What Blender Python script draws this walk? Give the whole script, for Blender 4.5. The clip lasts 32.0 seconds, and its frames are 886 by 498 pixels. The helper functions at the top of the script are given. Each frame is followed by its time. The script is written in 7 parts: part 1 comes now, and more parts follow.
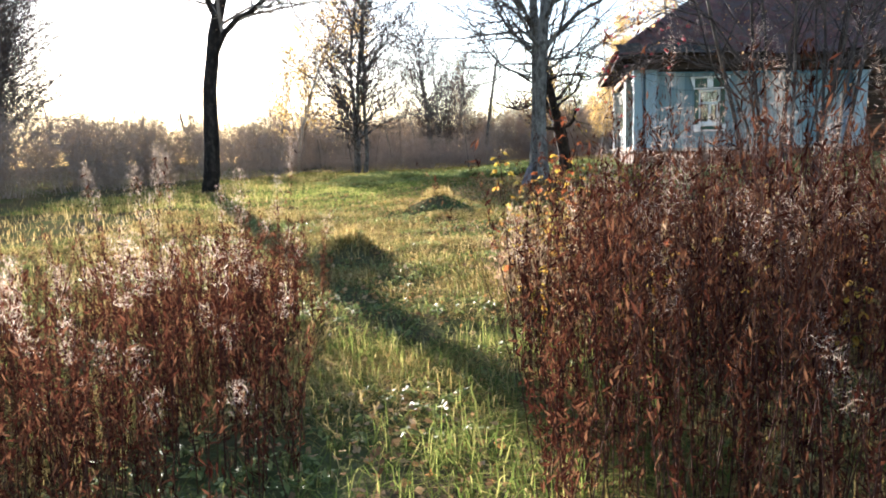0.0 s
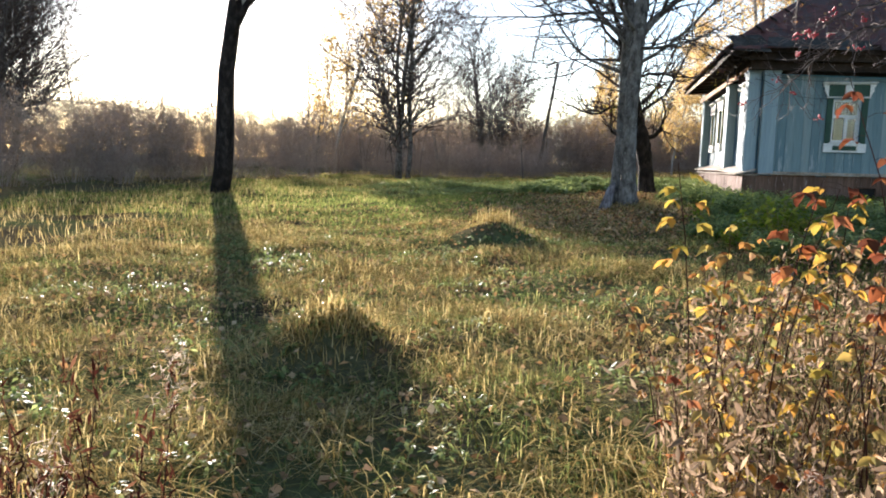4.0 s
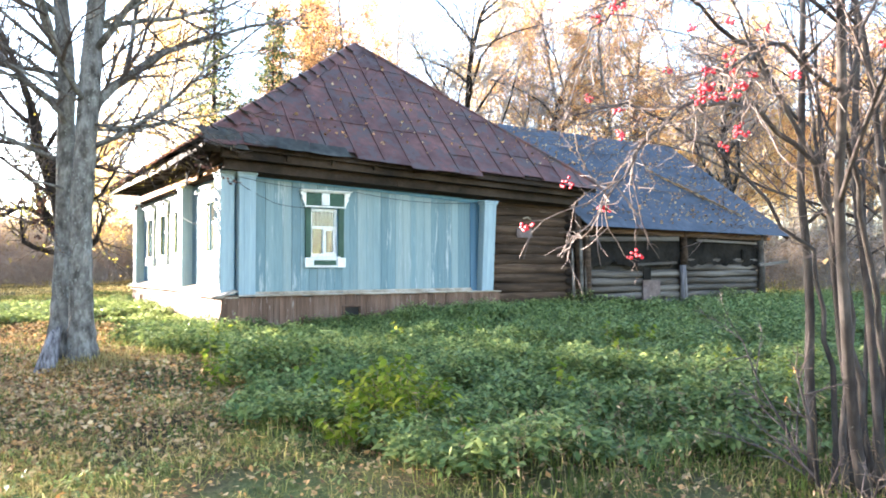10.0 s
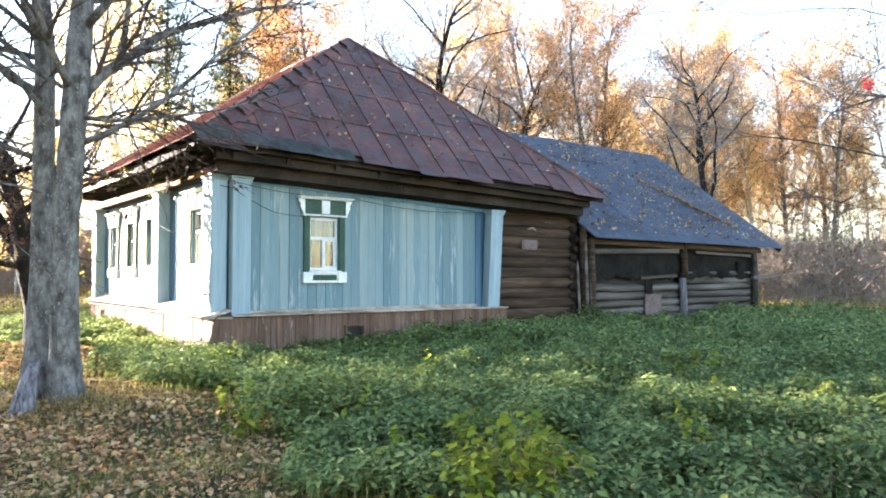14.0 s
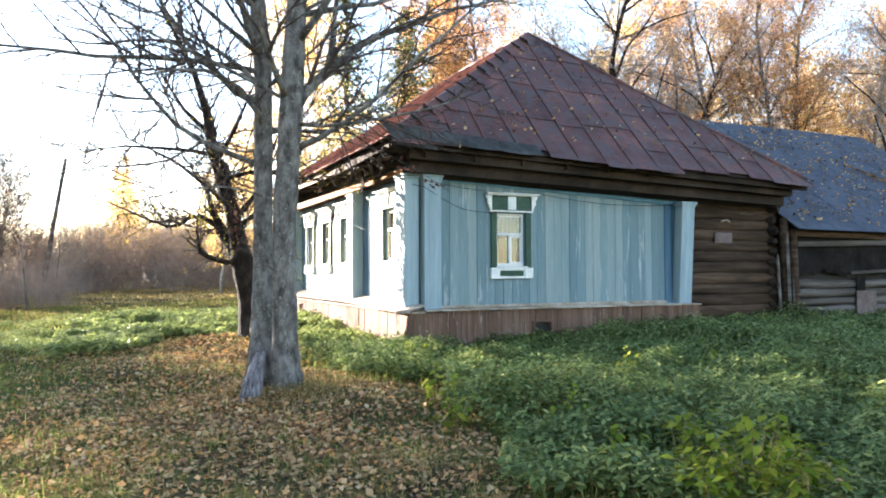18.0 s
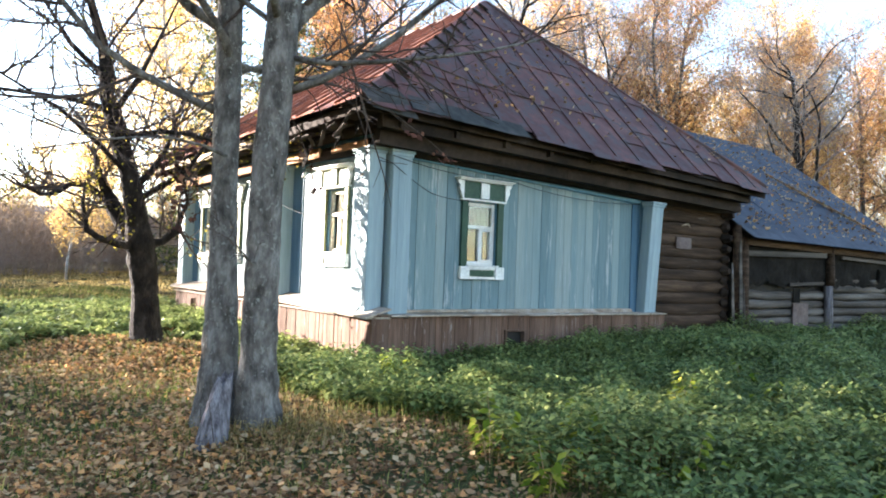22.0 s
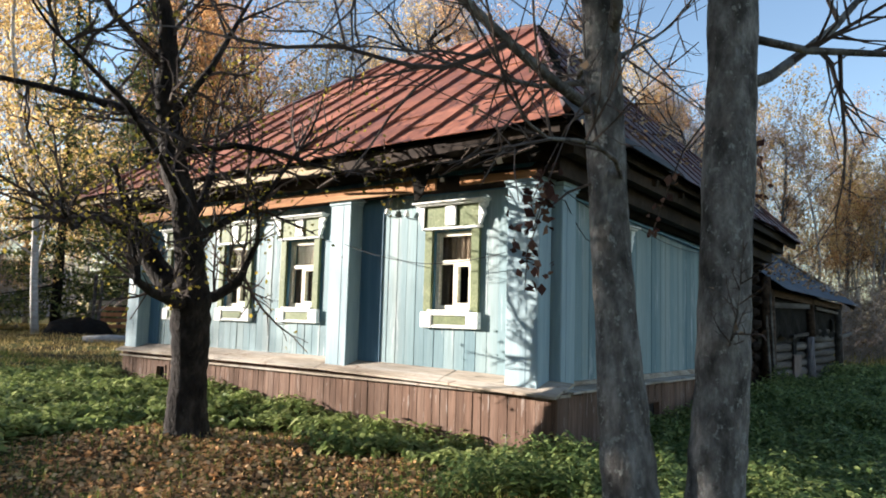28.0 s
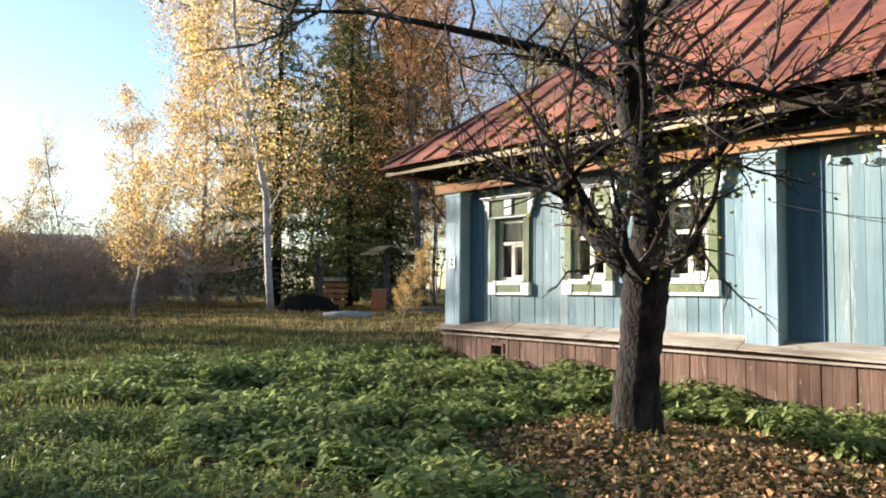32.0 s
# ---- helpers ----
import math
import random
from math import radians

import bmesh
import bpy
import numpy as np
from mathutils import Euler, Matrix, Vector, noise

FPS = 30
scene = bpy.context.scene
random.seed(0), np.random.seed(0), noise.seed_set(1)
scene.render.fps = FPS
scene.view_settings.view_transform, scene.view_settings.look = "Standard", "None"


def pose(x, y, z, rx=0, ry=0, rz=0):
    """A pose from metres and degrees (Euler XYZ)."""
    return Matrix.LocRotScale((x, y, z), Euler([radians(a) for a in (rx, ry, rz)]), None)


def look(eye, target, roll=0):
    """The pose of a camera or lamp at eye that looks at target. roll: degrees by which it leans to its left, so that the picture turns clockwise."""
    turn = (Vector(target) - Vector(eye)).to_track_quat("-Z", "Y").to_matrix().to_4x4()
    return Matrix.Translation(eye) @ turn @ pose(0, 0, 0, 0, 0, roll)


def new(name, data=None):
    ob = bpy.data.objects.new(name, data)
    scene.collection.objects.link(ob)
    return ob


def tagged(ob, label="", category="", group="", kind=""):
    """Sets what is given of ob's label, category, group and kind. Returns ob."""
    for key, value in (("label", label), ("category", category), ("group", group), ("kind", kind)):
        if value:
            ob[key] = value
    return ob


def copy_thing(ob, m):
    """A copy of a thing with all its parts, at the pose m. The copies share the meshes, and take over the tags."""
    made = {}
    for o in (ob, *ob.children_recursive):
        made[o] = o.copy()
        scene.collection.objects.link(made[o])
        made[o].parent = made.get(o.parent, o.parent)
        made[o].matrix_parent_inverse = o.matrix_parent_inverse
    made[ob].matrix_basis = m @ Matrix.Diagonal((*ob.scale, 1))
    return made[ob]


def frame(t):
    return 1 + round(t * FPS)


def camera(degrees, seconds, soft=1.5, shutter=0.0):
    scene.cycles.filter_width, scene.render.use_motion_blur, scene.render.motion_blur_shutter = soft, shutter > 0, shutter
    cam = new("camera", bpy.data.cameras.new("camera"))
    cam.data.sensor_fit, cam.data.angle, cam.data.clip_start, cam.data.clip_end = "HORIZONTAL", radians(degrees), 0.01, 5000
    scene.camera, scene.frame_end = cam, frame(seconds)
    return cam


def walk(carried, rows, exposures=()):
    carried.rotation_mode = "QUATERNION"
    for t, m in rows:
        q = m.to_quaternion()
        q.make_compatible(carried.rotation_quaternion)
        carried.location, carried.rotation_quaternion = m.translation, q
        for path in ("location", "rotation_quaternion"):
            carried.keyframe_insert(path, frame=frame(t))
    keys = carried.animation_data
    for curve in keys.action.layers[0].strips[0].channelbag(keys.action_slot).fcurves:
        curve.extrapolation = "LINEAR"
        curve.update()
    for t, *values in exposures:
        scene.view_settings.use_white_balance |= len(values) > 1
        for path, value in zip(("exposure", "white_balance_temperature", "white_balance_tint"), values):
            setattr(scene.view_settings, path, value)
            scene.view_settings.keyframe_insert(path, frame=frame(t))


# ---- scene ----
cam = camera(62.7, 32.0, soft=1.9)
METRES, EYE, TILT, LEAN, TURN = 23.4, 1.5, 1.0, -2.5, 9.6
ROWS = [
    (0.0, 0.0, 0.0, 0.0, -0.61, -8.36, 4.14),
    (0.5, -0.0011, 0.0205, -0.0014, 0.3, -8.13, 3.67),
    (1.0, -0.0033, 0.0455, 0.0004, 0.76, -7.61, 2.84),
    (1.5, -0.0024, 0.0723, -0.0001, 1.45, -7.13, 2.27),
    (2.0, -0.0043, 0.0972, -0.0009, 1.99, -6.91, 2.11),
    (2.5, -0.005, 0.1206, -0.0012, 2.44, -7.11, 2.1),
    (4.5, -0.0085, 0.2073, -0.0003, 3.0, -7.79, 0.6),
    (5.0, -0.012, 0.2269, 0.0017, -4.52, -6.33, 0.94),
    (5.5, -0.0153, 0.2423, 0.0035, -10.4, -5.75, 2.53),
    (6.0, -0.0162, 0.2613, 0.0014, -15.06, -4.43, 1.85),
    (6.5, -0.0201, 0.2805, -0.0016, -21.15, -5.35, 0.9),
    (7.0, -0.0217, 0.299, 0.0008, -27.28, -6.69, 3.21),
    (7.5, -0.0192, 0.3187, 0.003, -32.32, -6.15, 2.31),
    (8.0, -0.0195, 0.3335, 0.005, -35.58, -6.05, 0.07),
    (8.5, -0.0204, 0.3473, 0.0076, -39.07, -5.93, 0.14),
    (9.0, -0.0179, 0.3622, 0.0071, -40.1, -5.8, -0.26),
    (9.5, -0.0135, 0.3752, 0.0113, -41.98, -4.81, 0.09),
    (10.0, -0.0107, 0.3899, 0.0127, -42.79, -0.83, 1.32),
    (10.5, -0.007, 0.4018, 0.0147, -43.27, -0.49, 1.45),
    (11.0, -0.0013, 0.4144, 0.0142, -43.72, -0.08, 2.43),
    (11.5, 0.0007, 0.4223, 0.0144, -44.63, -1.65, 2.14),
    (12.0, -0.002, 0.4337, 0.0144, -47.68, -2.06, 1.01),
    (12.5, -0.0063, 0.4462, 0.0164, -48.44, -2.24, 0.68),
    (13.0, -0.0074, 0.4598, 0.0164, -45.1, -1.45, 1.37),
    (13.5, -0.0096, 0.4677, 0.0187, -43.0, -1.43, 2.16),
    (14.0, -0.0126, 0.4703, 0.019, -47.32, -0.42, 0.99),
    (14.5, -0.0141, 0.4716, 0.0189, -52.21, -0.25, 0.8),
    (16.5, -0.0164, 0.4762, 0.0187, -46.6, -0.59, 2.58),
    (17.0, -0.0184, 0.4781, 0.0192, -42.95, -0.53, 1.18),
    (17.5, -0.0209, 0.4799, 0.0193, -38.86, -0.5, 1.17),
    (18.0, -0.0238, 0.4835, 0.019, -34.38, -0.43, 1.72),
    (18.5, -0.0258, 0.4928, 0.0175, -29.42, -0.52, 1.7),
    (19.0, -0.0264, 0.5088, 0.0172, -25.4, -0.81, 1.26),
    (19.5, -0.0269, 0.5224, 0.0162, -32.05, -1.09, 0.69),
    (20.0, -0.0304, 0.5377, 0.0173, -36.72, -1.39, 0.71),
    (20.5, -0.0286, 0.556, 0.0156, -39.19, -1.58, 0.16),
    (21.0, -0.0277, 0.573, 0.0171, -41.08, -1.5, -0.82),
    (21.5, -0.028, 0.5909, 0.0188, -44.15, -0.67, -0.37),
    (22.0, -0.027, 0.6086, 0.0179, -46.22, -0.95, -1.08),
    (22.5, -0.0277, 0.624, 0.0208, -48.76, -0.17, -0.9),
    (23.0, -0.0313, 0.6428, 0.0218, -49.84, 0.18, -0.69),
    (23.5, -0.0323, 0.6616, 0.0205, -50.09, -0.39, 0.08),
    (24.0, -0.0307, 0.6833, 0.0204, -49.75, -0.26, 1.08),
    (24.5, -0.0348, 0.7035, 0.0199, -49.73, -0.2, 0.76),
    (25.0, -0.0374, 0.7223, 0.0193, -49.84, -0.32, -1.51),
    (25.5, -0.0375, 0.7407, 0.0203, -50.38, 0.3, -1.23),
    (27.5, -0.0582, 0.8047, 0.0198, -55.97, 1.99, -1.57),
    (28.0, -0.0667, 0.8198, 0.0191, -61.59, 2.88, -1.32),
    (28.5, -0.0682, 0.8379, 0.0181, -62.48, 2.91, -0.68),
    (29.0, -0.0746, 0.8558, 0.018, -63.11, 2.2, -0.11),
    (29.5, -0.082, 0.8754, 0.0187, -61.35, 1.47, 0.77),
    (30.0, -0.0825, 0.8961, 0.0168, -57.42, 2.16, 0.48),
    (30.5, -0.0872, 0.9152, 0.0165, -55.75, 1.34, 0.17),
    (31.0, -0.0921, 0.934, 0.0183, -53.64, 0.8, 0.41),
    (31.5, -0.0932, 0.9529, 0.0167, -51.66, 0.41, 0.72),
    (32.0, -0.096, 0.9718, 0.0161, -50.76, 0.54, 0.3),
]
SUN, SKY = 5.0, 0.072
EXPOSURES = [(0.0, 2.67, 6100, 17), (1.0, 2.52, 6100, 17), (2.5, 2.32, 6100, 17), (5.0, 2.12, 6100, 17), (6.0, 1.68, 6100, 17), (7.0, 2.65, 6100, 17), (8.0, 3.15, 6100, 17), (9.0, 3.77, 6350, 17), (10.0, 4.23, 6350, 17), (13.0, 3.98, 6350, 17), (17.0, 3.77, 6350, 17), (18.0, 3.5, 6350, 17), (19.0, 2.52, 6350, 17), (20.0, 2.55, 6350, 17), (21.0, 3.05, 6320, 17), (22.0, 3.4, 6290, 17), (23.0, 3.35, 6260, 17), (25.0, 3.15, 6200, 17), (28.0, 2.0, 6110, 13), (30.0, 2.0, 6050, 13), (32.0, 2.05, 6050, 13)]
walk(cam, [(t, pose(0, 0, EYE, TILT, LEAN, TURN) @ pose(METRES * x, METRES * y, METRES * z, 90 + pitch, roll, yaw)) for t, x, y, z, yaw, pitch, roll in ROWS],
     exposures=EXPOSURES)

# ---- world and sun: low autumn sun ahead and to the left, clear pale sky ----
SUN_AZ, SUN_EL = -29.6, 12.5          # degrees clockwise from +y, above the horizon
world = bpy.data.worlds.new("sky")
scene.world = world
world.use_nodes = True
wn = world.node_tree.nodes
wn.clear()
sky = wn.new("ShaderNodeTexSky")
sky.sky_type = "NISHITA"
sky.sun_disc = False
sky.sun_elevation = radians(SUN_EL)
sky.sun_rotation = radians(SUN_AZ % 360)
sky.altitude = 100
sky.air_density = 1.0
sky.dust_density = 0.25
sky.ozone_density = 1.0
bgn = wn.new("ShaderNodeBackground")
bgn.inputs["Strength"].default_value = SKY
won = wn.new("ShaderNodeOutputWorld")
soft = wn.new("ShaderNodeHueSaturation")
soft.inputs["Saturation"].default_value = 1.0
world.node_tree.links.new(sky.outputs[0], soft.inputs["Color"])
world.node_tree.links.new(soft.outputs[0], bgn.inputs[0])
world.node_tree.links.new(bgn.outputs[0], won.inputs[0])
sun_data = bpy.data.lights.new("sun", "SUN")
sun_data.energy = SUN
sun_data.angle = radians(0.55)
sun_data.color = (1.0, 0.90, 0.76)
sun_lamp = new("sun", sun_data)
az, el = radians(SUN_AZ), radians(SUN_EL)
sun_way = Vector((math.sin(az) * math.cos(el), math.cos(az) * math.cos(el), math.sin(el)))
sun_lamp.matrix_world = look(sun_way * 60, (0, 0, 0))

# ---- mesh tools ----
class Mesh:
    """Gathers vertices and faces of one part."""

    def __init__(self):
        self.v, self.f = [], []

    def add(self, verts, faces):
        n = len(self.v)
        self.v.extend(tuple(p) for p in verts)
        self.f.extend(tuple(i + n for i in face) for face in faces)
        return self

    def box(self, lo, hi, chamfer=0.0):
        """A box between two corners, with chamfered edges where asked."""
        c = [(a + b) / 2 for a, b in zip(lo, hi)]
        h = [abs(b - a) / 2 for a, b in zip(lo, hi)]
        if chamfer <= 0:
            vs = [(c[0] + sx * h[0], c[1] + sy * h[1], c[2] + sz * h[2]) for sx in (-1, 1) for sy in (-1, 1) for sz in (-1, 1)]
            return self.add(vs, [(0, 1, 3, 2), (4, 6, 7, 5), (0, 4, 5, 1), (2, 3, 7, 6), (0, 2, 6, 4), (1, 5, 7, 3)])
        k = min(chamfer, min(h) * 0.6)
        vs, ids = [], {}
        for sx in (-1, 1):
            for sy in (-1, 1):
                for sz in (-1, 1):
                    for ax in range(3):
                        s = (sx, sy, sz)
                        ids[(s, ax)] = len(vs)
                        vs.append(tuple(c[j] + s[j] * (h[j] if j == ax else h[j] - k) for j in range(3)))
        fs = []
        for ax in range(3):
            a, b = [j for j in range(3) if j != ax]
            for sg in (-1, 1):
                ring = []
                for ua, ub in ((-1, -1), (1, -1), (1, 1), (-1, 1)):
                    s = [0, 0, 0]
                    s[ax], s[a], s[b] = sg, ua, ub
                    ring.append(ids[(tuple(s), ax)])
                fs.append(tuple(ring))
            for ua in (-1, 1):
                for ub in (-1, 1):
                    s0, s1 = [0, 0, 0], [0, 0, 0]
                    s0[ax], s0[a], s0[b] = -1, ua, ub
                    s1[ax], s1[a], s1[b] = 1, ua, ub
                    fs.append((ids[(tuple(s0), a)], ids[(tuple(s0), b)], ids[(tuple(s1), b)], ids[(tuple(s1), a)]))
        for sx in (-1, 1):
            for sy in (-1, 1):
                for sz in (-1, 1):
                    s = (sx, sy, sz)
                    fs.append((ids[(s, 0)], ids[(s, 1)], ids[(s, 2)]))
        return self.add(vs, fs)

    def tube(self, pts, radii, sides=6, caps=True):
        """A tapered tube along points."""
        n0 = len(self.v)
        m = len(pts)
        for i, (p, r) in enumerate(zip(pts, radii)):
            d = (Vector(pts[min(i + 1, m - 1)]) - Vector(pts[max(i - 1, 0)])).normalized()
            u = d.cross(Vector((0.31, 0.17, 0.93)) if abs(d.z) < 0.9 else Vector((0.9, 0.3, 0.1))).normalized()
            w = d.cross(u)
            for k in range(sides):
                a = 2 * math.pi * k / sides
                q = Vector(p) + (u * math.cos(a) + w * math.sin(a)) * r
                self.v.append((q.x, q.y, q.z))
        for i in range(m - 1):
            for k in range(sides):
                a, b = n0 + i * sides + k, n0 + i * sides + (k + 1) % sides
                self.f.append((a, b, b + sides, a + sides))
        if caps:
            self.f.append(tuple(n0 + k for k in reversed(range(sides))))
            self.f.append(tuple(n0 + (m - 1) * sides + k for k in range(sides)))
        return self

    def prism(self, poly, offset):
        """A polygon made thick by the vector offset."""
        n = len(poly)
        off = Vector(offset)
        vs = [tuple(p) for p in poly] + [tuple(Vector(p) + off) for p in poly]
        fs = [tuple(range(n)), tuple(reversed(range(n, 2 * n)))]
        fs += [(i, (i + 1) % n, (i + 1) % n + n, i + n) for i in range(n)]
        return self.add(vs, fs)

    def data(self, name, mat, smooth=False):
        me = bpy.data.meshes.new(name)
        me.from_pydata(self.v, [], self.f)
        if mat:
            me.materials.append(mat)
        if smooth:
            me.polygons.foreach_set("use_smooth", [True] * len(me.polygons))
        me.update()
        bm = bmesh.new()
        bm.from_mesh(me)
        bmesh.ops.recalc_face_normals(bm, faces=bm.faces)
        bm.to_mesh(me)
        bm.free()
        return me


def soup(name, verts, tris, mat):
    """A mesh of many small triangles from arrays."""
    me = bpy.data.meshes.new(name)
    verts = np.asarray(verts, dtype=np.float32).reshape(-1, 3)
    tris = np.asarray(tris, dtype=np.int32).reshape(-1, 3)
    me.vertices.add(len(verts))
    me.vertices.foreach_set("co", verts.ravel())
    me.loops.add(tris.size)
    me.loops.foreach_set("vertex_index", tris.ravel())
    me.polygons.add(len(tris))
    me.polygons.foreach_set("loop_start", np.arange(0, tris.size, 3, dtype=np.int32))
    me.materials.append(mat)
    me.update(calc_edges=True)
    return me


def thing(name, loc, label, category, group="", kind=""):
    """An Empty at a thing's base."""
    ob = new(name)
    ob.location = loc
    ob.empty_display_size = 0.1
    return tagged(ob, label, category, group, kind)


def origin_of(ob):
    """Where a parent stands in the world: all parents keep to plain shifts."""
    return ob.location.copy()


def part(name, data, parent, label="", mat=None, smooth=False):
    """One mesh, its vertices in the world, under a thing or a part."""
    me = data.data(name, mat, smooth) if isinstance(data, Mesh) else data
    ob = new(name, me)
    if parent is not None:
        ob.parent = parent
        ob.matrix_parent_inverse = Matrix.Translation(-origin_of(parent))
    return tagged(ob, label)


def piece(name, me, parent, loc):
    """A piece on shared mesh data, set at loc."""
    ob = new(name, me)
    ob.location = loc
    ob.parent = parent
    ob.matrix_parent_inverse = Matrix.Translation(-origin_of(parent))
    return ob

# ---- materials ----
def ramp(nt, stops, fac):
    n = nt.nodes.new("ShaderNodeValToRGB")
    el = n.color_ramp.elements
    while len(el) < len(stops):
        el.new(0.5)
    for e, (p, c) in zip(el, stops):
        e.position, e.color = p, (*c, 1)
    nt.links.new(fac, n.inputs[0])
    return n.outputs[0]


def mixed(nt, fac, a, b, mode="MIX"):
    n = nt.nodes.new("ShaderNodeMix")
    n.data_type, n.blend_type = "RGBA", mode
    for sock, val in ((n.inputs[0], fac), (n.inputs[6], a), (n.inputs[7], b)):
        if isinstance(val, bpy.types.NodeSocket):
            nt.links.new(val, sock)
        elif isinstance(val, tuple):
            sock.default_value = (*val, 1)
        else:
            sock.default_value = val
    return n.outputs[2]


def noise_at(nt, scale, stretch=(1, 1, 1), detail=4.0, rough=0.55):
    geo = nt.nodes.new("ShaderNodeNewGeometry")
    mp = nt.nodes.new("ShaderNodeMapping")
    mp.inputs["Scale"].default_value = stretch
    nt.links.new(geo.outputs["Position"], mp.inputs[0])
    n = nt.nodes.new("ShaderNodeTexNoise")
    n.inputs["Scale"].default_value, n.inputs["Detail"].default_value, n.inputs["Roughness"].default_value = scale, detail, rough
    nt.links.new(mp.outputs[0], n.inputs[0])
    return n.outputs[0]


def surface(name, cols, scale=3.0, stretch=(1, 1, 1), rough=0.8, bump=0.3, bump_scale=40.0, bump_stretch=None, vary="", amount=0.3,
            wear=None, wear_scale=6.0, wear_at=0.6, metal=0.0, thin=0.0, sheen=0.0, single=0.0, dist=0.01, wear_stretch=(1, 1, 1), gloss=0.2, grainy=1.0):
    """A procedural material: cols blended by a broad noise, a finer grain, bump, and wear of its own colour; vary: 'object' or 'island';
    thin: how much light passes, for leaves."""
    m = bpy.data.materials.new(name)
    m.use_nodes = True
    nt = m.node_tree
    bsdf = nt.nodes["Principled BSDF"]
    out = nt.nodes["Material Output"]
    k = len(cols) - 1
    lo, hi = 0.32, 0.68
    col = ramp(nt, [(lo + (hi - lo) * i / max(k, 1), c) for i, c in enumerate(cols)], noise_at(nt, scale, stretch))
    if vary:
        if vary == "object":
            rnd = nt.nodes.new("ShaderNodeObjectInfo").outputs["Random"]
        else:
            rnd = nt.nodes.new("ShaderNodeNewGeometry").outputs["Random Per Island"]
        if thin > 0 or single > 0:
            col = mixed(nt, 0.75 if thin > 0 else single, col, ramp(nt, [(0.08 + 0.84 * i / max(k, 1), c) for i, c in enumerate(cols)], rnd))
        v = nt.nodes.new("ShaderNodeMapRange")
        v.inputs[3].default_value, v.inputs[4].default_value = 1 - amount, 1 + amount
        nt.links.new(rnd, v.inputs[0])
        hsv = nt.nodes.new("ShaderNodeHueSaturation")
        nt.links.new(v.outputs[0], hsv.inputs["Value"])
        nt.links.new(col, hsv.inputs["Color"])
        col = hsv.outputs[0]
    grain = noise_at(nt, bump_scale, bump_stretch or stretch, 3.0, 0.6)
    if thin == 0:
        g = nt.nodes.new("ShaderNodeMapRange")
        g.inputs[1].default_value, g.inputs[2].default_value, g.inputs[3].default_value, g.inputs[4].default_value = 0.3, 0.7, 1 - 0.28 * grainy, 1 + 0.18 * grainy
        nt.links.new(grain, g.inputs[0])
        hs = nt.nodes.new("ShaderNodeHueSaturation")
        nt.links.new(g.outputs[0], hs.inputs["Value"])
        nt.links.new(col, hs.inputs["Color"])
        col = hs.outputs[0]
    if wear:
        w = noise_at(nt, wear_scale, wear_stretch, 6.0, 0.7)
        wr = ramp(nt, [(wear_at, (0, 0, 0)), (wear_at + 0.06, (1, 1, 1))], w)
        col = mixed(nt, wr, col, wear)
    nt.links.new(col, bsdf.inputs["Base Color"])
    bsdf.inputs["Roughness"].default_value = rough
    bsdf.inputs["Metallic"].default_value = metal
    bsdf.inputs["Specular IOR Level"].default_value = sheen if thin > 0 else gloss
    if bump > 0:
        b = nt.nodes.new("ShaderNodeBump")
        b.inputs["Strength"].default_value, b.inputs["Distance"].default_value = bump, dist
        nt.links.new(grain, b.inputs["Height"])
        nt.links.new(b.outputs[0], bsdf.inputs["Normal"])
    if thin > 0:
        tr = nt.nodes.new("ShaderNodeBsdfTranslucent")
        nt.links.new(col, tr.inputs[0])
        mx = nt.nodes.new("ShaderNodeMixShader")
        mx.inputs[0].default_value = thin
        nt.links.new(bsdf.outputs[0], mx.inputs[1])
        nt.links.new(tr.outputs[0], mx.inputs[2])
        nt.links.new(mx.outputs[0], out.inputs[0])
    return m


WOOD_Z, WOOD_X, WOOD_Y = (6, 6, 0.35), (0.35, 6, 6), (6, 0.35, 6)
M = {}
M["soil"] = surface("soil", [(0.055, 0.044, 0.028), (0.105, 0.085, 0.048), (0.1, 0.105, 0.046), (0.075, 0.095, 0.036)], 0.9, rough=0.95, bump=1.0, bump_scale=22, dist=0.04, gloss=0.0)
M["blue"] = surface("blue_paint", [(0.118, 0.195, 0.22), (0.15, 0.228, 0.245), (0.19, 0.258, 0.265), (0.24, 0.282, 0.27)], 1.0, WOOD_Z, 0.6, 0.2, 7, vary="object", amount=0.1, grainy=0.45, single=0.55,
                    wear=(0.32, 0.36, 0.36), wear_scale=3.0, wear_at=0.58, wear_stretch=(4, 4, 0.35))
M["blue_deep"] = surface("blue_trim_paint", [(0.07, 0.19, 0.28), (0.1, 0.235, 0.33), (0.14, 0.28, 0.37)], 1.5, WOOD_Z, 0.55, 0.15, 7, vary="object", amount=0.08, grainy=0.3)
# blue of the side corner strip, darkened for the front pilasters' cast shadow
M["recess"] = surface("recess_blue_and_shadow", [(0.055, 0.125, 0.19), (0.075, 0.15, 0.215), (0.1, 0.175, 0.235)], 1.5, WOOD_Z, 0.55, 0.15, 7, vary="object", amount=0.06, grainy=0.3)
M["pale"] = surface("pale_blue_paint", [(0.215, 0.295, 0.325), (0.285, 0.365, 0.385)], 1.5, WOOD_Z, 0.6, 0.15, 7, vary="object", amount=0.08, grainy=0.4,
                    wear=(0.34, 0.33, 0.29), wear_scale=7, wear_at=0.68)
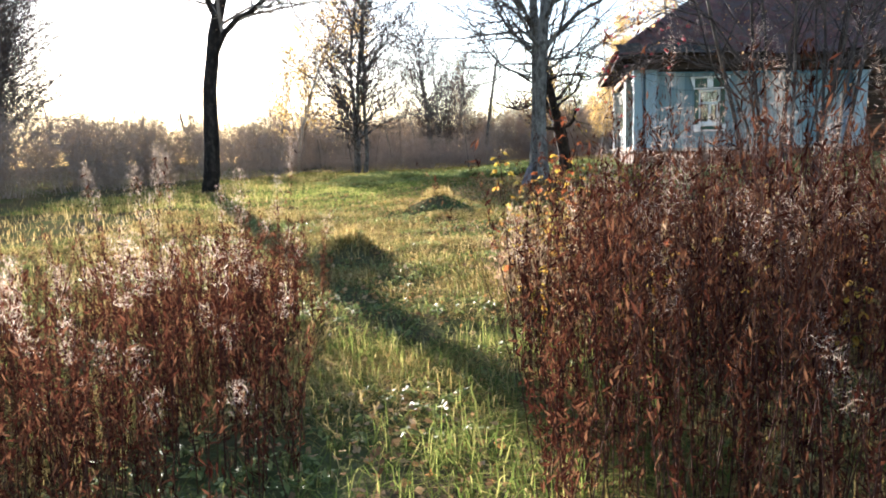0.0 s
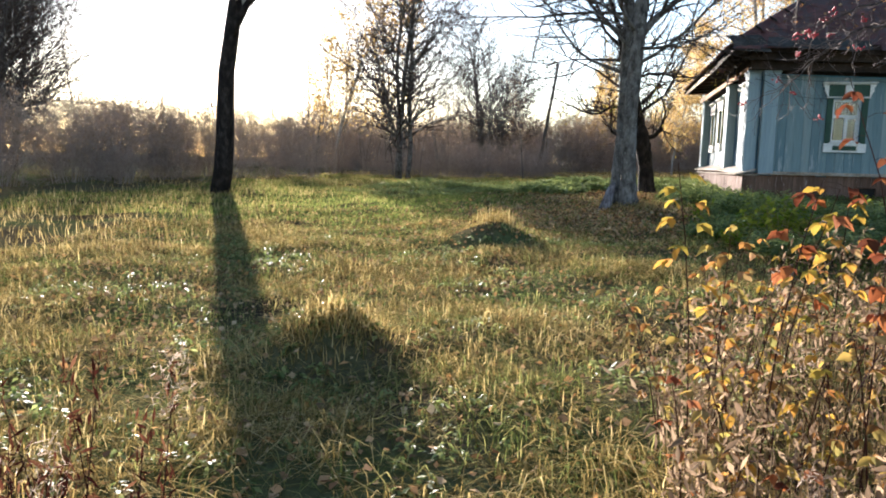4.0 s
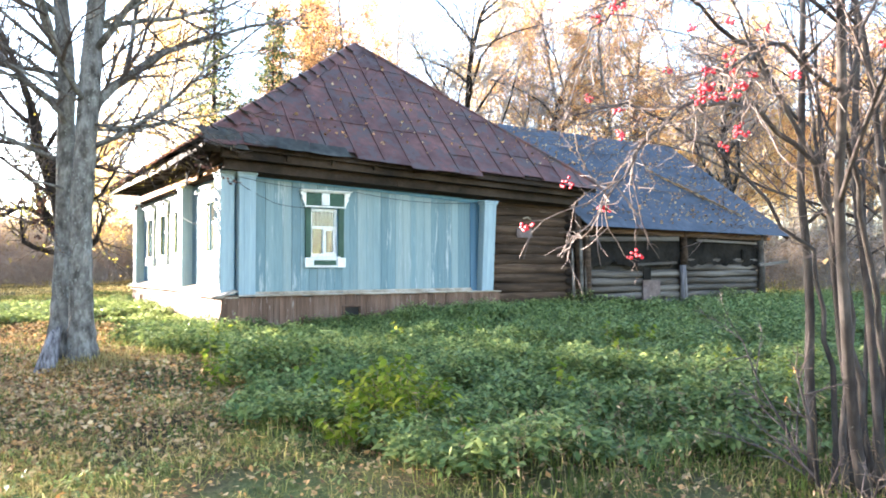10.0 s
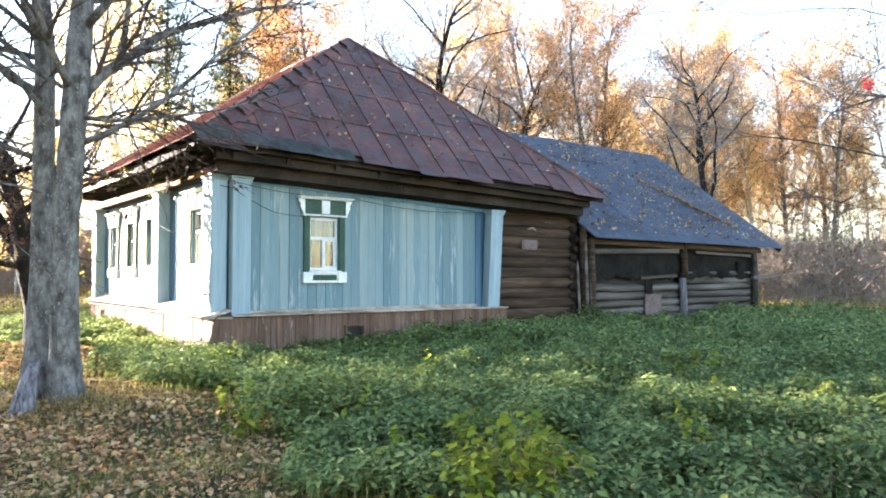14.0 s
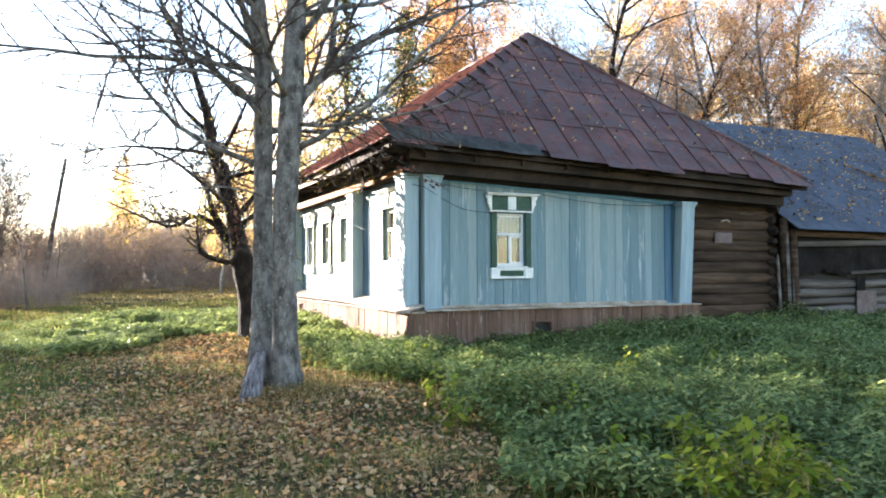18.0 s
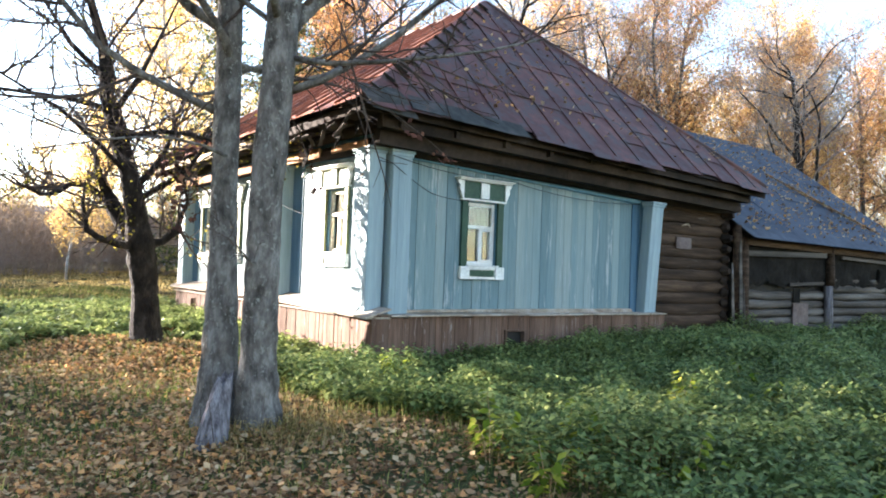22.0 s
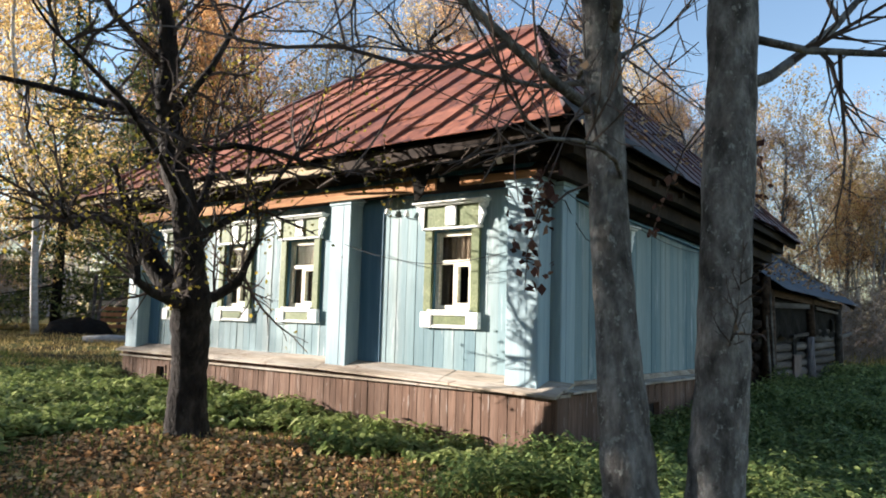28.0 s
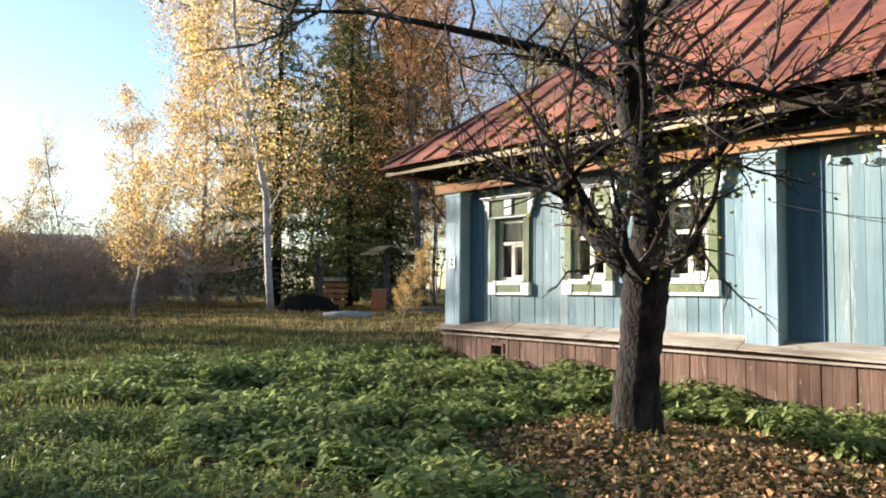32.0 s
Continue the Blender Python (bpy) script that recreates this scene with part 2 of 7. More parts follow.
M["plinth"] = surface("plinth_paint", [(0.095, 0.054, 0.036), (0.14, 0.082, 0.056), (0.18, 0.115, 0.083)], 1.1, WOOD_Z, 0.85, 0.5, 8, vary="object", amount=0.2,
                      wear=(0.26, 0.21, 0.18), wear_scale=4, wear_at=0.6, wear_stretch=(5, 5, 0.7))
M["ledge"] = surface("weathered_ledge", [(0.24, 0.19, 0.14), (0.36, 0.3, 0.235), (0.44, 0.39, 0.33)], 1.2, (4, 0.5, 4), 0.85, 0.5, 8, vary="object", amount=0.15,
                     wear=(0.2, 0.13, 0.09), wear_scale=4, wear_at=0.6)
M["white"] = surface("white_paint", [(0.66, 0.66, 0.62), (0.8, 0.8, 0.76)], 4, rough=0.55, bump=0.15, bump_scale=30, wear=(0.5, 0.48, 0.42), wear_scale=14, wear_at=0.66)
M["cream"] = surface("cream_window_paint", [(0.6, 0.55, 0.42), (0.75, 0.71, 0.6)], 4, rough=0.6, bump=0.2, bump_scale=30, wear=(0.45, 0.36, 0.24), wear_scale=12, wear_at=0.64)
M["green"] = surface("dark_green_paint", [(0.016, 0.05, 0.032), (0.03, 0.078, 0.048)], 4, rough=0.45, bump=0.2, bump_scale=30, wear=(0.11, 0.13, 0.09), wear_scale=14, wear_at=0.66)
M["olive"] = surface("faded_green_paint", [(0.10, 0.125, 0.05), (0.17, 0.19, 0.09)], 4, rough=0.6, bump=0.2, bump_scale=30, wear=(0.3, 0.28, 0.18), wear_scale=14, wear_at=0.64)
M["log"] = surface("dark_log", [(0.026, 0.016, 0.01), (0.06, 0.036, 0.022), (0.105, 0.066, 0.042)], 2.0, (0.3, 5, 5), 0.9, 0.9, 9, vary="object", amount=0.3, dist=0.02,
                   wear=(0.13, 0.10, 0.08), wear_scale=2.5, wear_at=0.63, wear_stretch=(0.4, 5, 5))
M["greylog"] = surface("grey_log", [(0.04, 0.033, 0.027), (0.085, 0.071, 0.06), (0.15, 0.132, 0.115)], 1.0, (0.3, 5, 5), 0.9, 0.7, 9, vary="object", amount=0.3, dist=0.02)
M["frieze"] = surface("brown_frieze_board", [(0.20, 0.085, 0.035), (0.33, 0.16, 0.07), (0.4, 0.24, 0.13)], 1.0, (6, 0.3, 6), 0.85, 0.5, 9, vary="object", amount=0.15)
M["bareboard"] = surface("bare_eave_board", [(0.25, 0.19, 0.12), (0.45, 0.36, 0.24)], 1.0, (6, 0.3, 6), 0.85, 0.5, 9, vary="object", amount=0.2)
# near-black wood: the shade under the eaves is in its colour
M["eave"] = surface("shade_dark_eave_wood", [(0.014, 0.010, 0.008), (0.032, 0.022, 0.016), (0.055, 0.038, 0.028)], 1.4, rough=0.9, bump=0.6, bump_scale=14)
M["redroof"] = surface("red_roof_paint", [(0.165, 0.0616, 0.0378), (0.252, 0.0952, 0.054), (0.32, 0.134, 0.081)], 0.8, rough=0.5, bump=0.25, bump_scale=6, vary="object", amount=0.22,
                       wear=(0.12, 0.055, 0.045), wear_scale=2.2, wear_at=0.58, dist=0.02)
# darker copy of the roof red, with the shade put into the colour
M["maroon"] = surface("shade_side_roof_paint", [(0.06, 0.029, 0.026), (0.095, 0.042, 0.037), (0.145, 0.068, 0.055)], 1.3, rough=0.6, bump=0.25, bump_scale=6, vary="object", amount=0.28,
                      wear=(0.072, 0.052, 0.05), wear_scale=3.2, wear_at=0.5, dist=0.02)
M["blueroof"] = surface("slate_blue_roof", [(0.036, 0.044, 0.059), (0.05, 0.061, 0.08), (0.066, 0.078, 0.098)], 1.6, rough=0.7, bump=0.25, bump_scale=6, vary="object", amount=0.06,
                        wear=(0.15, 0.11, 0.07), wear_scale=0.8, wear_at=0.66)
M["oldtin"] = surface("worn_tin", [(0.022, 0.023, 0.02), (0.036, 0.038, 0.034), (0.06, 0.056, 0.053)], 2, rough=0.75, bump=0.2, bump_scale=8, wear=(0.09, 0.05, 0.035), wear_scale=5, wear_at=0.62)
M["felt"] = surface("black_felt", [(0.010, 0.009, 0.008), (0.022, 0.019, 0.016)], 2, rough=0.9, bump=0.5, bump_scale=10, dist=0.02, gloss=0.04)
M["tin"] = surface("rusty_tin", [(0.08, 0.05, 0.045), (0.16, 0.12, 0.11)], 3, rough=0.6, bump=0.3, bump_scale=20)
# darkness of unlit rooms and of gaps behind boards, put into the colour
M["dark"] = surface("unlit_dark", [(0.03, 0.028, 0.025), (0.05, 0.045, 0.04)], 2, rough=0.95, bump=0)
M["lace"] = surface("net_curtain", [(0.085, 0.075, 0.062), (0.15, 0.135, 0.115)], 9, (3, 3, 0.4), 0.9, 0.3, 30, thin=0.35)
M["valance"] = surface("tan_curtain", [(0.1, 0.072, 0.05), (0.17, 0.125, 0.09)], 8, (3, 3, 0.4), 0.9, 0.2, 30, thin=0.3)
M["bark"] = surface("grey_bark", [(0.048, 0.043, 0.037), (0.128, 0.117, 0.104), (0.23, 0.216, 0.196)], 9, (1, 1, 0.5), 0.95, 1.0, 38, dist=0.02, bump_stretch=(1, 1, 0.5),
                    wear=(0.23, 0.23, 0.205), wear_scale=22, wear_at=0.57, wear_stretch=(1, 1, 0.8))
M["rowanbark"] = surface("rowan_bark", [(0.03, 0.023, 0.02), (0.062, 0.05, 0.043), (0.105, 0.088, 0.078)], 7, (1, 1, 0.4), 0.85, 0.5, 30, dist=0.01, wear=(0.15, 0.14, 0.125), wear_scale=9, wear_at=0.66, wear_stretch=(1, 1, 2))
M["darkbark"] = surface("dark_bark", [(0.009, 0.007, 0.006), (0.022, 0.017, 0.014), (0.048, 0.04, 0.033)], 8, (1, 1, 0.5), 0.95, 1.0, 26, dist=0.05, wear=(0.10, 0.095, 0.08), wear_scale=12, wear_at=0.64)
M["twig"] = surface("twig", [(0.05, 0.036, 0.03), (0.10, 0.078, 0.065)], 3, rough=0.9, bump=0)
M["greytwig"] = surface("grey_twig", [(0.2, 0.165, 0.14), (0.35, 0.295, 0.25)], 3, rough=0.9, bump=0)
M["rowantwig"] = surface("rowan_twig", [(0.075, 0.055, 0.048), (0.15, 0.115, 0.10)], 3, rough=0.7, bump=0)
M["birch"] = surface("birch_bark", [(0.3, 0.28, 0.255), (0.5, 0.48, 0.44)], 3, (1, 1, 3), 0.8, 0.4, 20, wear=(0.03, 0.028, 0.025), wear_scale=5, wear_at=0.6, wear_stretch=(1, 1, 4))
M["scar"] = surface("bare_split_wood", [(0.06, 0.052, 0.052), (0.16, 0.145, 0.15), (0.28, 0.265, 0.27)], 3, (8, 8, 0.5), 0.9, 0.8, 12, dist=0.02)
M["needle"] = surface("spruce_needles", [(0.04, 0.064, 0.03), (0.09, 0.115, 0.048), (0.19, 0.185, 0.065)], 1.5, rough=0.7, bump=0, vary="island", amount=0.35, thin=0.35)
M["gold"] = surface("golden_leaves", [(0.4, 0.235, 0.08), (0.53, 0.36, 0.13), (0.6, 0.46, 0.21)], 0.8, rough=0.6, bump=0, vary="island", amount=0.3, thin=0.55)
M["orange"] = surface("orange_leaves", [(0.42, 0.18, 0.075), (0.56, 0.3, 0.12), (0.62, 0.43, 0.21)], 0.8, rough=0.6, bump=0, vary="island", amount=0.3, thin=0.6)
M["olivel"] = surface("yellow_green_leaves", [(0.1, 0.105, 0.022), (0.19, 0.17, 0.034), (0.32, 0.235, 0.045)], 0.8, rough=0.6, bump=0, vary="island", amount=0.3, thin=0.5)
M["brownl"] = surface("withered_leaves", [(0.13, 0.09, 0.06), (0.24, 0.165, 0.105), (0.35, 0.26, 0.165)], 0.8, rough=0.8, bump=0, vary="island", amount=0.3, thin=0.5)
M["darkleaf"] = surface("dark_withered_leaves", [(0.05, 0.03, 0.025), (0.1, 0.05, 0.04), (0.15, 0.09, 0.06)], 0.8, rough=0.8, bump=0, vary="island", amount=0.3, thin=0.3)
M["litter"] = surface("fallen_leaves", [(0.17, 0.094, 0.05), (0.3, 0.17, 0.09), (0.43, 0.26, 0.13), (0.5, 0.38, 0.22), (0.5, 0.24, 0.085)], 0.8, rough=0.7, bump=0, vary="island", amount=0.35, thin=0.15)
M["hay"] = surface("dry_grass", [(0.19, 0.15, 0.05), (0.32, 0.235, 0.08), (0.46, 0.335, 0.125), (0.58, 0.46, 0.22)], 0.7, rough=0.8, bump=0, vary="island", amount=0.3, thin=0.45)
M["lawn"] = surface("green_grass", [(0.085, 0.13, 0.03), (0.135, 0.185, 0.042), (0.2, 0.235, 0.06), (0.32, 0.285, 0.1)], 0.7, rough=0.55, bump=0, vary="island", amount=0.3, thin=0.5)
M["meadow"] = surface("yellowing_grass", [(0.075, 0.112, 0.03), (0.13, 0.165, 0.046), (0.215, 0.22, 0.07), (0.35, 0.295, 0.112)], 0.7, rough=0.55, bump=0, vary="island", amount=0.3, thin=0.5)
M["nettle"] = surface("nettle_leaves", [(0.085, 0.135, 0.042), (0.132, 0.192, 0.06), (0.185, 0.24, 0.078), (0.28, 0.295, 0.1)], 0.6, rough=0.5, bump=0, vary="island", amount=0.3, thin=0.35, sheen=0.14)
M["herb"] = surface("lawn_herb_leaves", [(0.13, 0.185, 0.05), (0.21, 0.265, 0.08), (0.32, 0.34, 0.13)], 0.8, rough=0.5, bump=0, vary="island", amount=0.3, thin=0.45, sheen=0.2)
M["lime"] = surface("yellow_green_sprouts", [(0.10, 0.17, 0.02), (0.2, 0.25, 0.03), (0.3, 0.3, 0.05)], 1.5, rough=0.55, bump=0, vary="island", amount=0.25, thin=0.45)
M["caneleaf"] = surface("raspberry_leaves", [(0.14, 0.065, 0.038), (0.33, 0.13, 0.045), (0.47, 0.23, 0.06), (0.52, 0.38, 0.1), (0.27, 0.27, 0.07), (0.28, 0.19, 0.115), (0.2, 0.13, 0.08)], 2.5, rough=0.6, bump=0, vary="island", amount=0.25, thin=0.5)
M["redleaf"] = surface("red_raspberry_leaves", [(0.13, 0.05, 0.032), (0.27, 0.075, 0.035), (0.38, 0.13, 0.04), (0.2, 0.11, 0.07)], 14, rough=0.6, bump=0, vary="island", amount=0.35, thin=0.45)
M["yellowleaf"] = surface("yellow_raspberry_leaves", [(0.3, 0.28, 0.06), (0.5, 0.37, 0.06), (0.52, 0.27, 0.05), (0.3, 0.14, 0.05)], 14, rough=0.6, bump=0, vary="island", amount=0.3, thin=0.5)
M["weedstalk"] = surface("dead_weed_stalk", [(0.038, 0.013, 0.009), (0.065, 0.024, 0.015), (0.095, 0.047, 0.028)], 2, rough=0.8, bump=0, vary="island", amount=0.3)
M["weedleaf"] = surface("dead_weed_leaf", [(0.028, 0.009, 0.007), (0.055, 0.017, 0.011), (0.095, 0.034, 0.019), (0.14, 0.07, 0.036)], 2, rough=1.0, bump=0, vary="island", amount=0.4, thin=0.35)
M["fluff"] = surface("seed_fluff", [(0.38, 0.29, 0.22), (0.62, 0.52, 0.43)], 3, rough=0.95, bump=0, vary="island", amount=0.2, thin=0.7)
M["berry"] = surface("red_berries", [(0.36, 0.015, 0.03), (0.5, 0.03, 0.04)], 3, rough=0.55, bump=0)
M["straw"] = surface("straw_stalk", [(0.23, 0.165, 0.085), (0.36, 0.27, 0.15)], 3, rough=0.75, bump=0, vary="island", amount=0.25, thin=0.2)
M["rope"] = surface("black_cable", [(0.015, 0.015, 0.015), (0.03, 0.03, 0.03)], 3, rough=0.6, bump=0)
M["farwall"] = surface("far_grey_wall", [(0.3, 0.3, 0.31), (0.38, 0.38, 0.39)], 0.3, rough=0.9, bump=0)
M["farroof"] = surface("far_roof", [(0.16, 0.15, 0.155), (0.22, 0.2, 0.2)], 0.3, rough=0.8, bump=0)
M["orangepaint"] = surface("orange_boards", [(0.35, 0.13, 0.05), (0.5, 0.22, 0.1)], 2, WOOD_Z, 0.8, 0.3, 9, vary="object", amount=0.2)

glass = bpy.data.materials.new("window_glass")
glass.use_nodes = True
gp = glass.node_tree.nodes["Principled BSDF"]
gp.inputs["Base Color"].default_value = (0.9, 0.95, 0.94, 1)
gp.inputs["Roughness"].default_value = 0.03
gp.inputs["Transmission Weight"].default_value = 1.0
gp.inputs["IOR"].default_value = 1.45
M["glass"] = glass

# ---- ground: one sheet, rising gently past the house ----
def rise(x, y):
    """Height of the ground."""
    x, y = np.asarray(x, dtype=float), np.asarray(y, dtype=float)
    fy = np.where(y < 28, 0.0245 * y, 0.686 + 0.5 * (1 - np.exp(-(np.maximum(y, 28) - 28) / 40)))
    fy = np.maximum(fy, -0.5)
    z = 0.09 + 0.24 * np.tanh(x / 6.0) + fy
    z = z + 0.05 * np.sin(x * 0.9 + 1.3) * np.sin(y * 0.7) + 0.035 * np.sin(x * 2.1 + y * 1.3) + 0.02 * np.sin(y * 3.1 - x * 1.7)
    z = z + 0.30 * np.exp(-((x + 2.45) ** 2 + ((y - 14.7) * 1.2) ** 2) / 0.28)      # old ant hill
    z = z + 0.33 * np.exp(-(((x + 2.62) ** 2 + (y - 8.7) ** 2) / 0.16) ** 1.5)               # grassy hummock by the path
    z = z + 0.12 * np.exp(-((x + 0.5) ** 2 + (y - 20.0) ** 2) / 1.2)                 # roots of the twin tree
    z = z + 0.08 * np.exp(-((x - 0.15) ** 2 + (y - 26.2) ** 2) / 0.9)
    z = z - 0.10 * np.exp(-((x - 2.2) ** 2 / 1.5 + (y - 22.2) ** 2 / 6.0))
    return z


def gz(x, y):
    return float(rise(x, y))


def axis(lo, hi, step, far):
    near = np.arange(lo, hi + step / 2, step)
    out = []
    d, p = step, hi
    while p < far:
        d *= 1.22
        p += d
        out.append(p)
    back = []
    d, p = step, lo
    while p > -far:
        d *= 1.22
        p -= d
        back.append(p)
    return np.concatenate([back[::-1], near, out])


gx, gy = axis(-14, 22, 0.22, 2200), axis(-3, 46, 0.22, 2200)
GX, GY = np.meshgrid(gx, gy)
GZ = rise(GX, GY)
nx, ny = len(gx), len(gy)
idx = np.arange(nx * ny).reshape(ny, nx)
a, b, c, d = idx[:-1, :-1].ravel(), idx[:-1, 1:].ravel(), idx[1:, 1:].ravel(), idx[1:, :-1].ravel()
tri = np.concatenate([np.stack([a, b, c], 1), np.stack([a, c, d], 1)])
ground = new("ground", soup("ground", np.stack([GX.ravel(), GY.ravel(), GZ.ravel()], 1), tri, M["soil"]))
ground.data.polygons.foreach_set("use_smooth", [True] * len(ground.data.polygons))
tagged(ground, "uneven meadow soil with dead grass and moss", "ground", kind="structure")

# ---- the wooden house ----
FX, SY = 2.45, 22.88            # outer faces of the street wall (x) and of the side wall (y)
FAR_Y, END_X = 31.38, 11.3       # the other corners
LEDGE, TOP = 1.44, 3.80         # painted boarding between
rng = random.Random(4)

house = thing("house", (FX, SY, 0.5), "old single-storey blue-painted wooden village house with a red hipped tin roof", "house")


def chunk(lo, hi, openings, axis_id, face, depth, z0, z1):
    """Wall slabs round openings. axis_id 1: wall along y at x=face; 0: along x at y=face. openings: (a, b, z0, z1)."""
    mb = Mesh()

    def slab(a0, a1, b0, b1):
        if a1 - a0 < 1e-4 or b1 - b0 < 1e-4:
            return
        if axis_id == 1:
            mb.box((face, a0, b0), (face + depth, a1, b1))
        else:
            mb.box((a0, face, b0), (a1, face + depth, b1))

    at = lo
    for oa, ob_, oz0, oz1 in sorted(openings):
        slab(at, oa, z0, z1)
        slab(oa, ob_, z0, oz0)
        slab(oa, ob_, oz1, z1)
        at = ob_
    slab(at, hi, z0, z1)
    return mb


# window centres along the walls: (centre, bottom of the casing)
FRONT_W = [(24.14, 2.11), (26.98, 2.11), (28.54, 2.10), (30.1, 2.08)]
SIDE_W = [(4.38, 1.99)]
HALF = 0.31                     # half of the clear opening
O0, O1 = 0.22, 1.22             # opening above the casing's foot

front_open = [(c - HALF, c + HALF, b + O0, b + O1) for c, b in FRONT_W]
side_open = [(c - HALF, c + HALF, b + O0, b + O1) for c, b in SIDE_W]
wall_front = part("wall", chunk(SY + 0.02, FAR_Y, front_open, 1, FX + 0.025, 0.2, 0.4, 4.25), house, "log wall clad in light blue vertical boards", M["blue_deep"])
wall_side = part("wall", chunk(FX + 0.225, 8.62, side_open, 0, SY + 0.025, 0.2, 0.4, 4.25), house, "shaded log wall clad in light blue vertical boards", M["blue_deep"])
part("wall", Mesh().box((FX + 0.23, FAR_Y - 0.2, 0.4), (END_X, FAR_Y, 4.25)), house, "plain log wall", M["log"])
part("wall", Mesh().box((END_X - 0.2, SY + 0.25, 0.4), (END_X - 0.003, FAR_Y - 0.203, 4.25)), house, "plain log wall", M["log"])
# room surfaces in near black, so the indoor gloom is painted on
part("inner_wall", Mesh().box((FX + 0.23, 25.85, 1.0), (8.8, 25.95, 4.2)), house, "papered inner wall coloured dark for the dim room", M["dark"])
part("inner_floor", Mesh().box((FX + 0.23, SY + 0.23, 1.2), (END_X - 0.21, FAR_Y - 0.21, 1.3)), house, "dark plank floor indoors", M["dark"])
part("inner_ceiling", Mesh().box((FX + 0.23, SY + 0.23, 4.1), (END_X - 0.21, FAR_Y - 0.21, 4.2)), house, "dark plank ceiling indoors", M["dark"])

_boards = {}


def board_mesh(key, size, mat, chamfer=0.004):
    if key not in _boards:
        _boards[key] = Mesh().box((-size[0] / 2, -size[1] / 2, 0), (size[0] / 2, size[1] / 2, size[2]), chamfer).data("plank", mat)
    return _boards[key]


def clad(parent, lo, hi, axis_id, face, z0, z1, width, thick, mat, holes=(), ragged=0.0, key="", fall=0.0):
    """Vertical boards side by side over a wall, with gaps, split round holes."""
    n = int(round((hi - lo) / width))
    w = (hi - lo) / n
    for i in range(n):
        mid = lo + (i + 0.5) * w
        top = z1 - fall * (mid - lo) / (hi - lo)
        spans = [(z0, top)]
        for ha, hb, h0, h1 in holes:
            if ha < mid < hb:
                spans = [(z0, h0), (h1, top)]
        for s0, s1 in spans:
            q = rng.choice([0, 0, 0, 0, 0, 0.006, 0.012])
            t = thick + rng.choice([0.0, 0.0, 0.004, 0.008])
            ln = round(s1 - s0 + rng.uniform(-ragged, ragged), 2)
            bw = round(w - 0.0015 - q * 0.5, 3)
            size = (t, bw, ln) if axis_id == 1 else (bw, t, ln)
            me = board_mesh((key, size), size, mat)
            loc = (face + 0.024 - t / 2, mid, s0) if axis_id == 1 else (mid, face + 0.024 - t / 2, s0)
            piece("plank", me, parent, loc)


hole = 0.40
clad(wall_front, SY + 0.24, FAR_Y - 0.02, 1, FX, LEDGE + 0.03, TOP, 0.163, 0.022, M["blue"], [(c - hole, c + hole, b + 0.02, b + 1.5) for c, b in FRONT_W], key="f")
clad(wall_side, FX + 0.3, 8.28, 0, SY, LEDGE + 0.03, TOP - 0.02, 0.185, 0.022, M["blue"], [(c - hole, c + hole, b + 0.02, b + 1.5) for c, b in SIDE_W], key="s", fall=0.29)


# corner boxes over the log ends, with caps
def pilaster(lo, hi, z0, z1, toward, lean=0.0):
    """lean: how far the top stands out towards -y."""
    def tipped(m_):
        m_.v = [(p_[0], p_[1] - lean * (p_[2] - z0) / (z1 - z0), p_[2]) for p_ in m_.v]
        return m_

    mb = tipped(Mesh().box((lo[0], lo[1], z0), (hi[0], hi[1], z1), 0.012))
    ob = part("pilaster", mb, house, "boxed log-end pilaster painted pale blue", M["pale"])
    g = 0.035
    cap = Mesh().box((lo[0] - g, lo[1] - g, z1 - 0.005), (hi[0] + g, hi[1] + g, z1 + 0.045), 0.008)
    cap.box((lo[0] - g / 2, lo[1] - g / 2, z1 - 0.05), (hi[0] + g / 2, hi[1] + g / 2, z1 - 0.006), 0.006)
    part("cap", tipped(cap), ob, mat=M["pale"])
    # joint between the two facing boards
    if toward == "x":
        part("batten", Mesh().box((lo[0] - 0.004, (lo[1] + hi[1]) / 2 - 0.06, z0 + 0.01), (lo[0] + 0.01, (lo[1] + hi[1]) / 2 + 0.055, z1 - 0.06), 0.003), ob, mat=M["pale"])
    else:
        part("batten", tipped(Mesh().box(((lo[0] + hi[0]) / 2 - 0.06, lo[1] - 0.004, z0 + 0.01), ((lo[0] + hi[0]) / 2 + 0.055, lo[1] + 0.01, z1 - 0.06), 0.003)), ob, mat=M["pale"])


pilaster((2.20, SY - 0.13), (FX + 0.02, SY + 0.3), LEDGE + 0.02, 3.80, "x")
pilaster((2.20, 25.72), (FX - 0.002, 26.12), LEDGE + 0.02, 3.80, "x")
pilaster((2.20, 31.03), (FX + 0.02, 31.41), LEDGE + 0.02, 3.78, "x")
pilaster((FX + 0.07, SY - 0.24), (FX + 0.40, SY - 0.022), LEDGE + 0.02, 3.78, "y")
pilaster((8.26, SY - 0.2), (8.6, SY + 0.02), LEDGE - 0.07, 3.50, "y", 0.14)
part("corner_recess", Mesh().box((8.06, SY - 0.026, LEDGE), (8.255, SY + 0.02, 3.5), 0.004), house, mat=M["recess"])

# strips coloured as the shadow that the pilasters cast on the front boards
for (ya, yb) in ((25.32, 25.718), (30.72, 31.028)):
    part("recess_board", Mesh().box((FX - 0.022, ya, LEDGE + 0.03), (FX + 0.02, yb, TOP), 0.004), house, "deeper blue strip for the shadow cast by the pilaster", M["recess"])

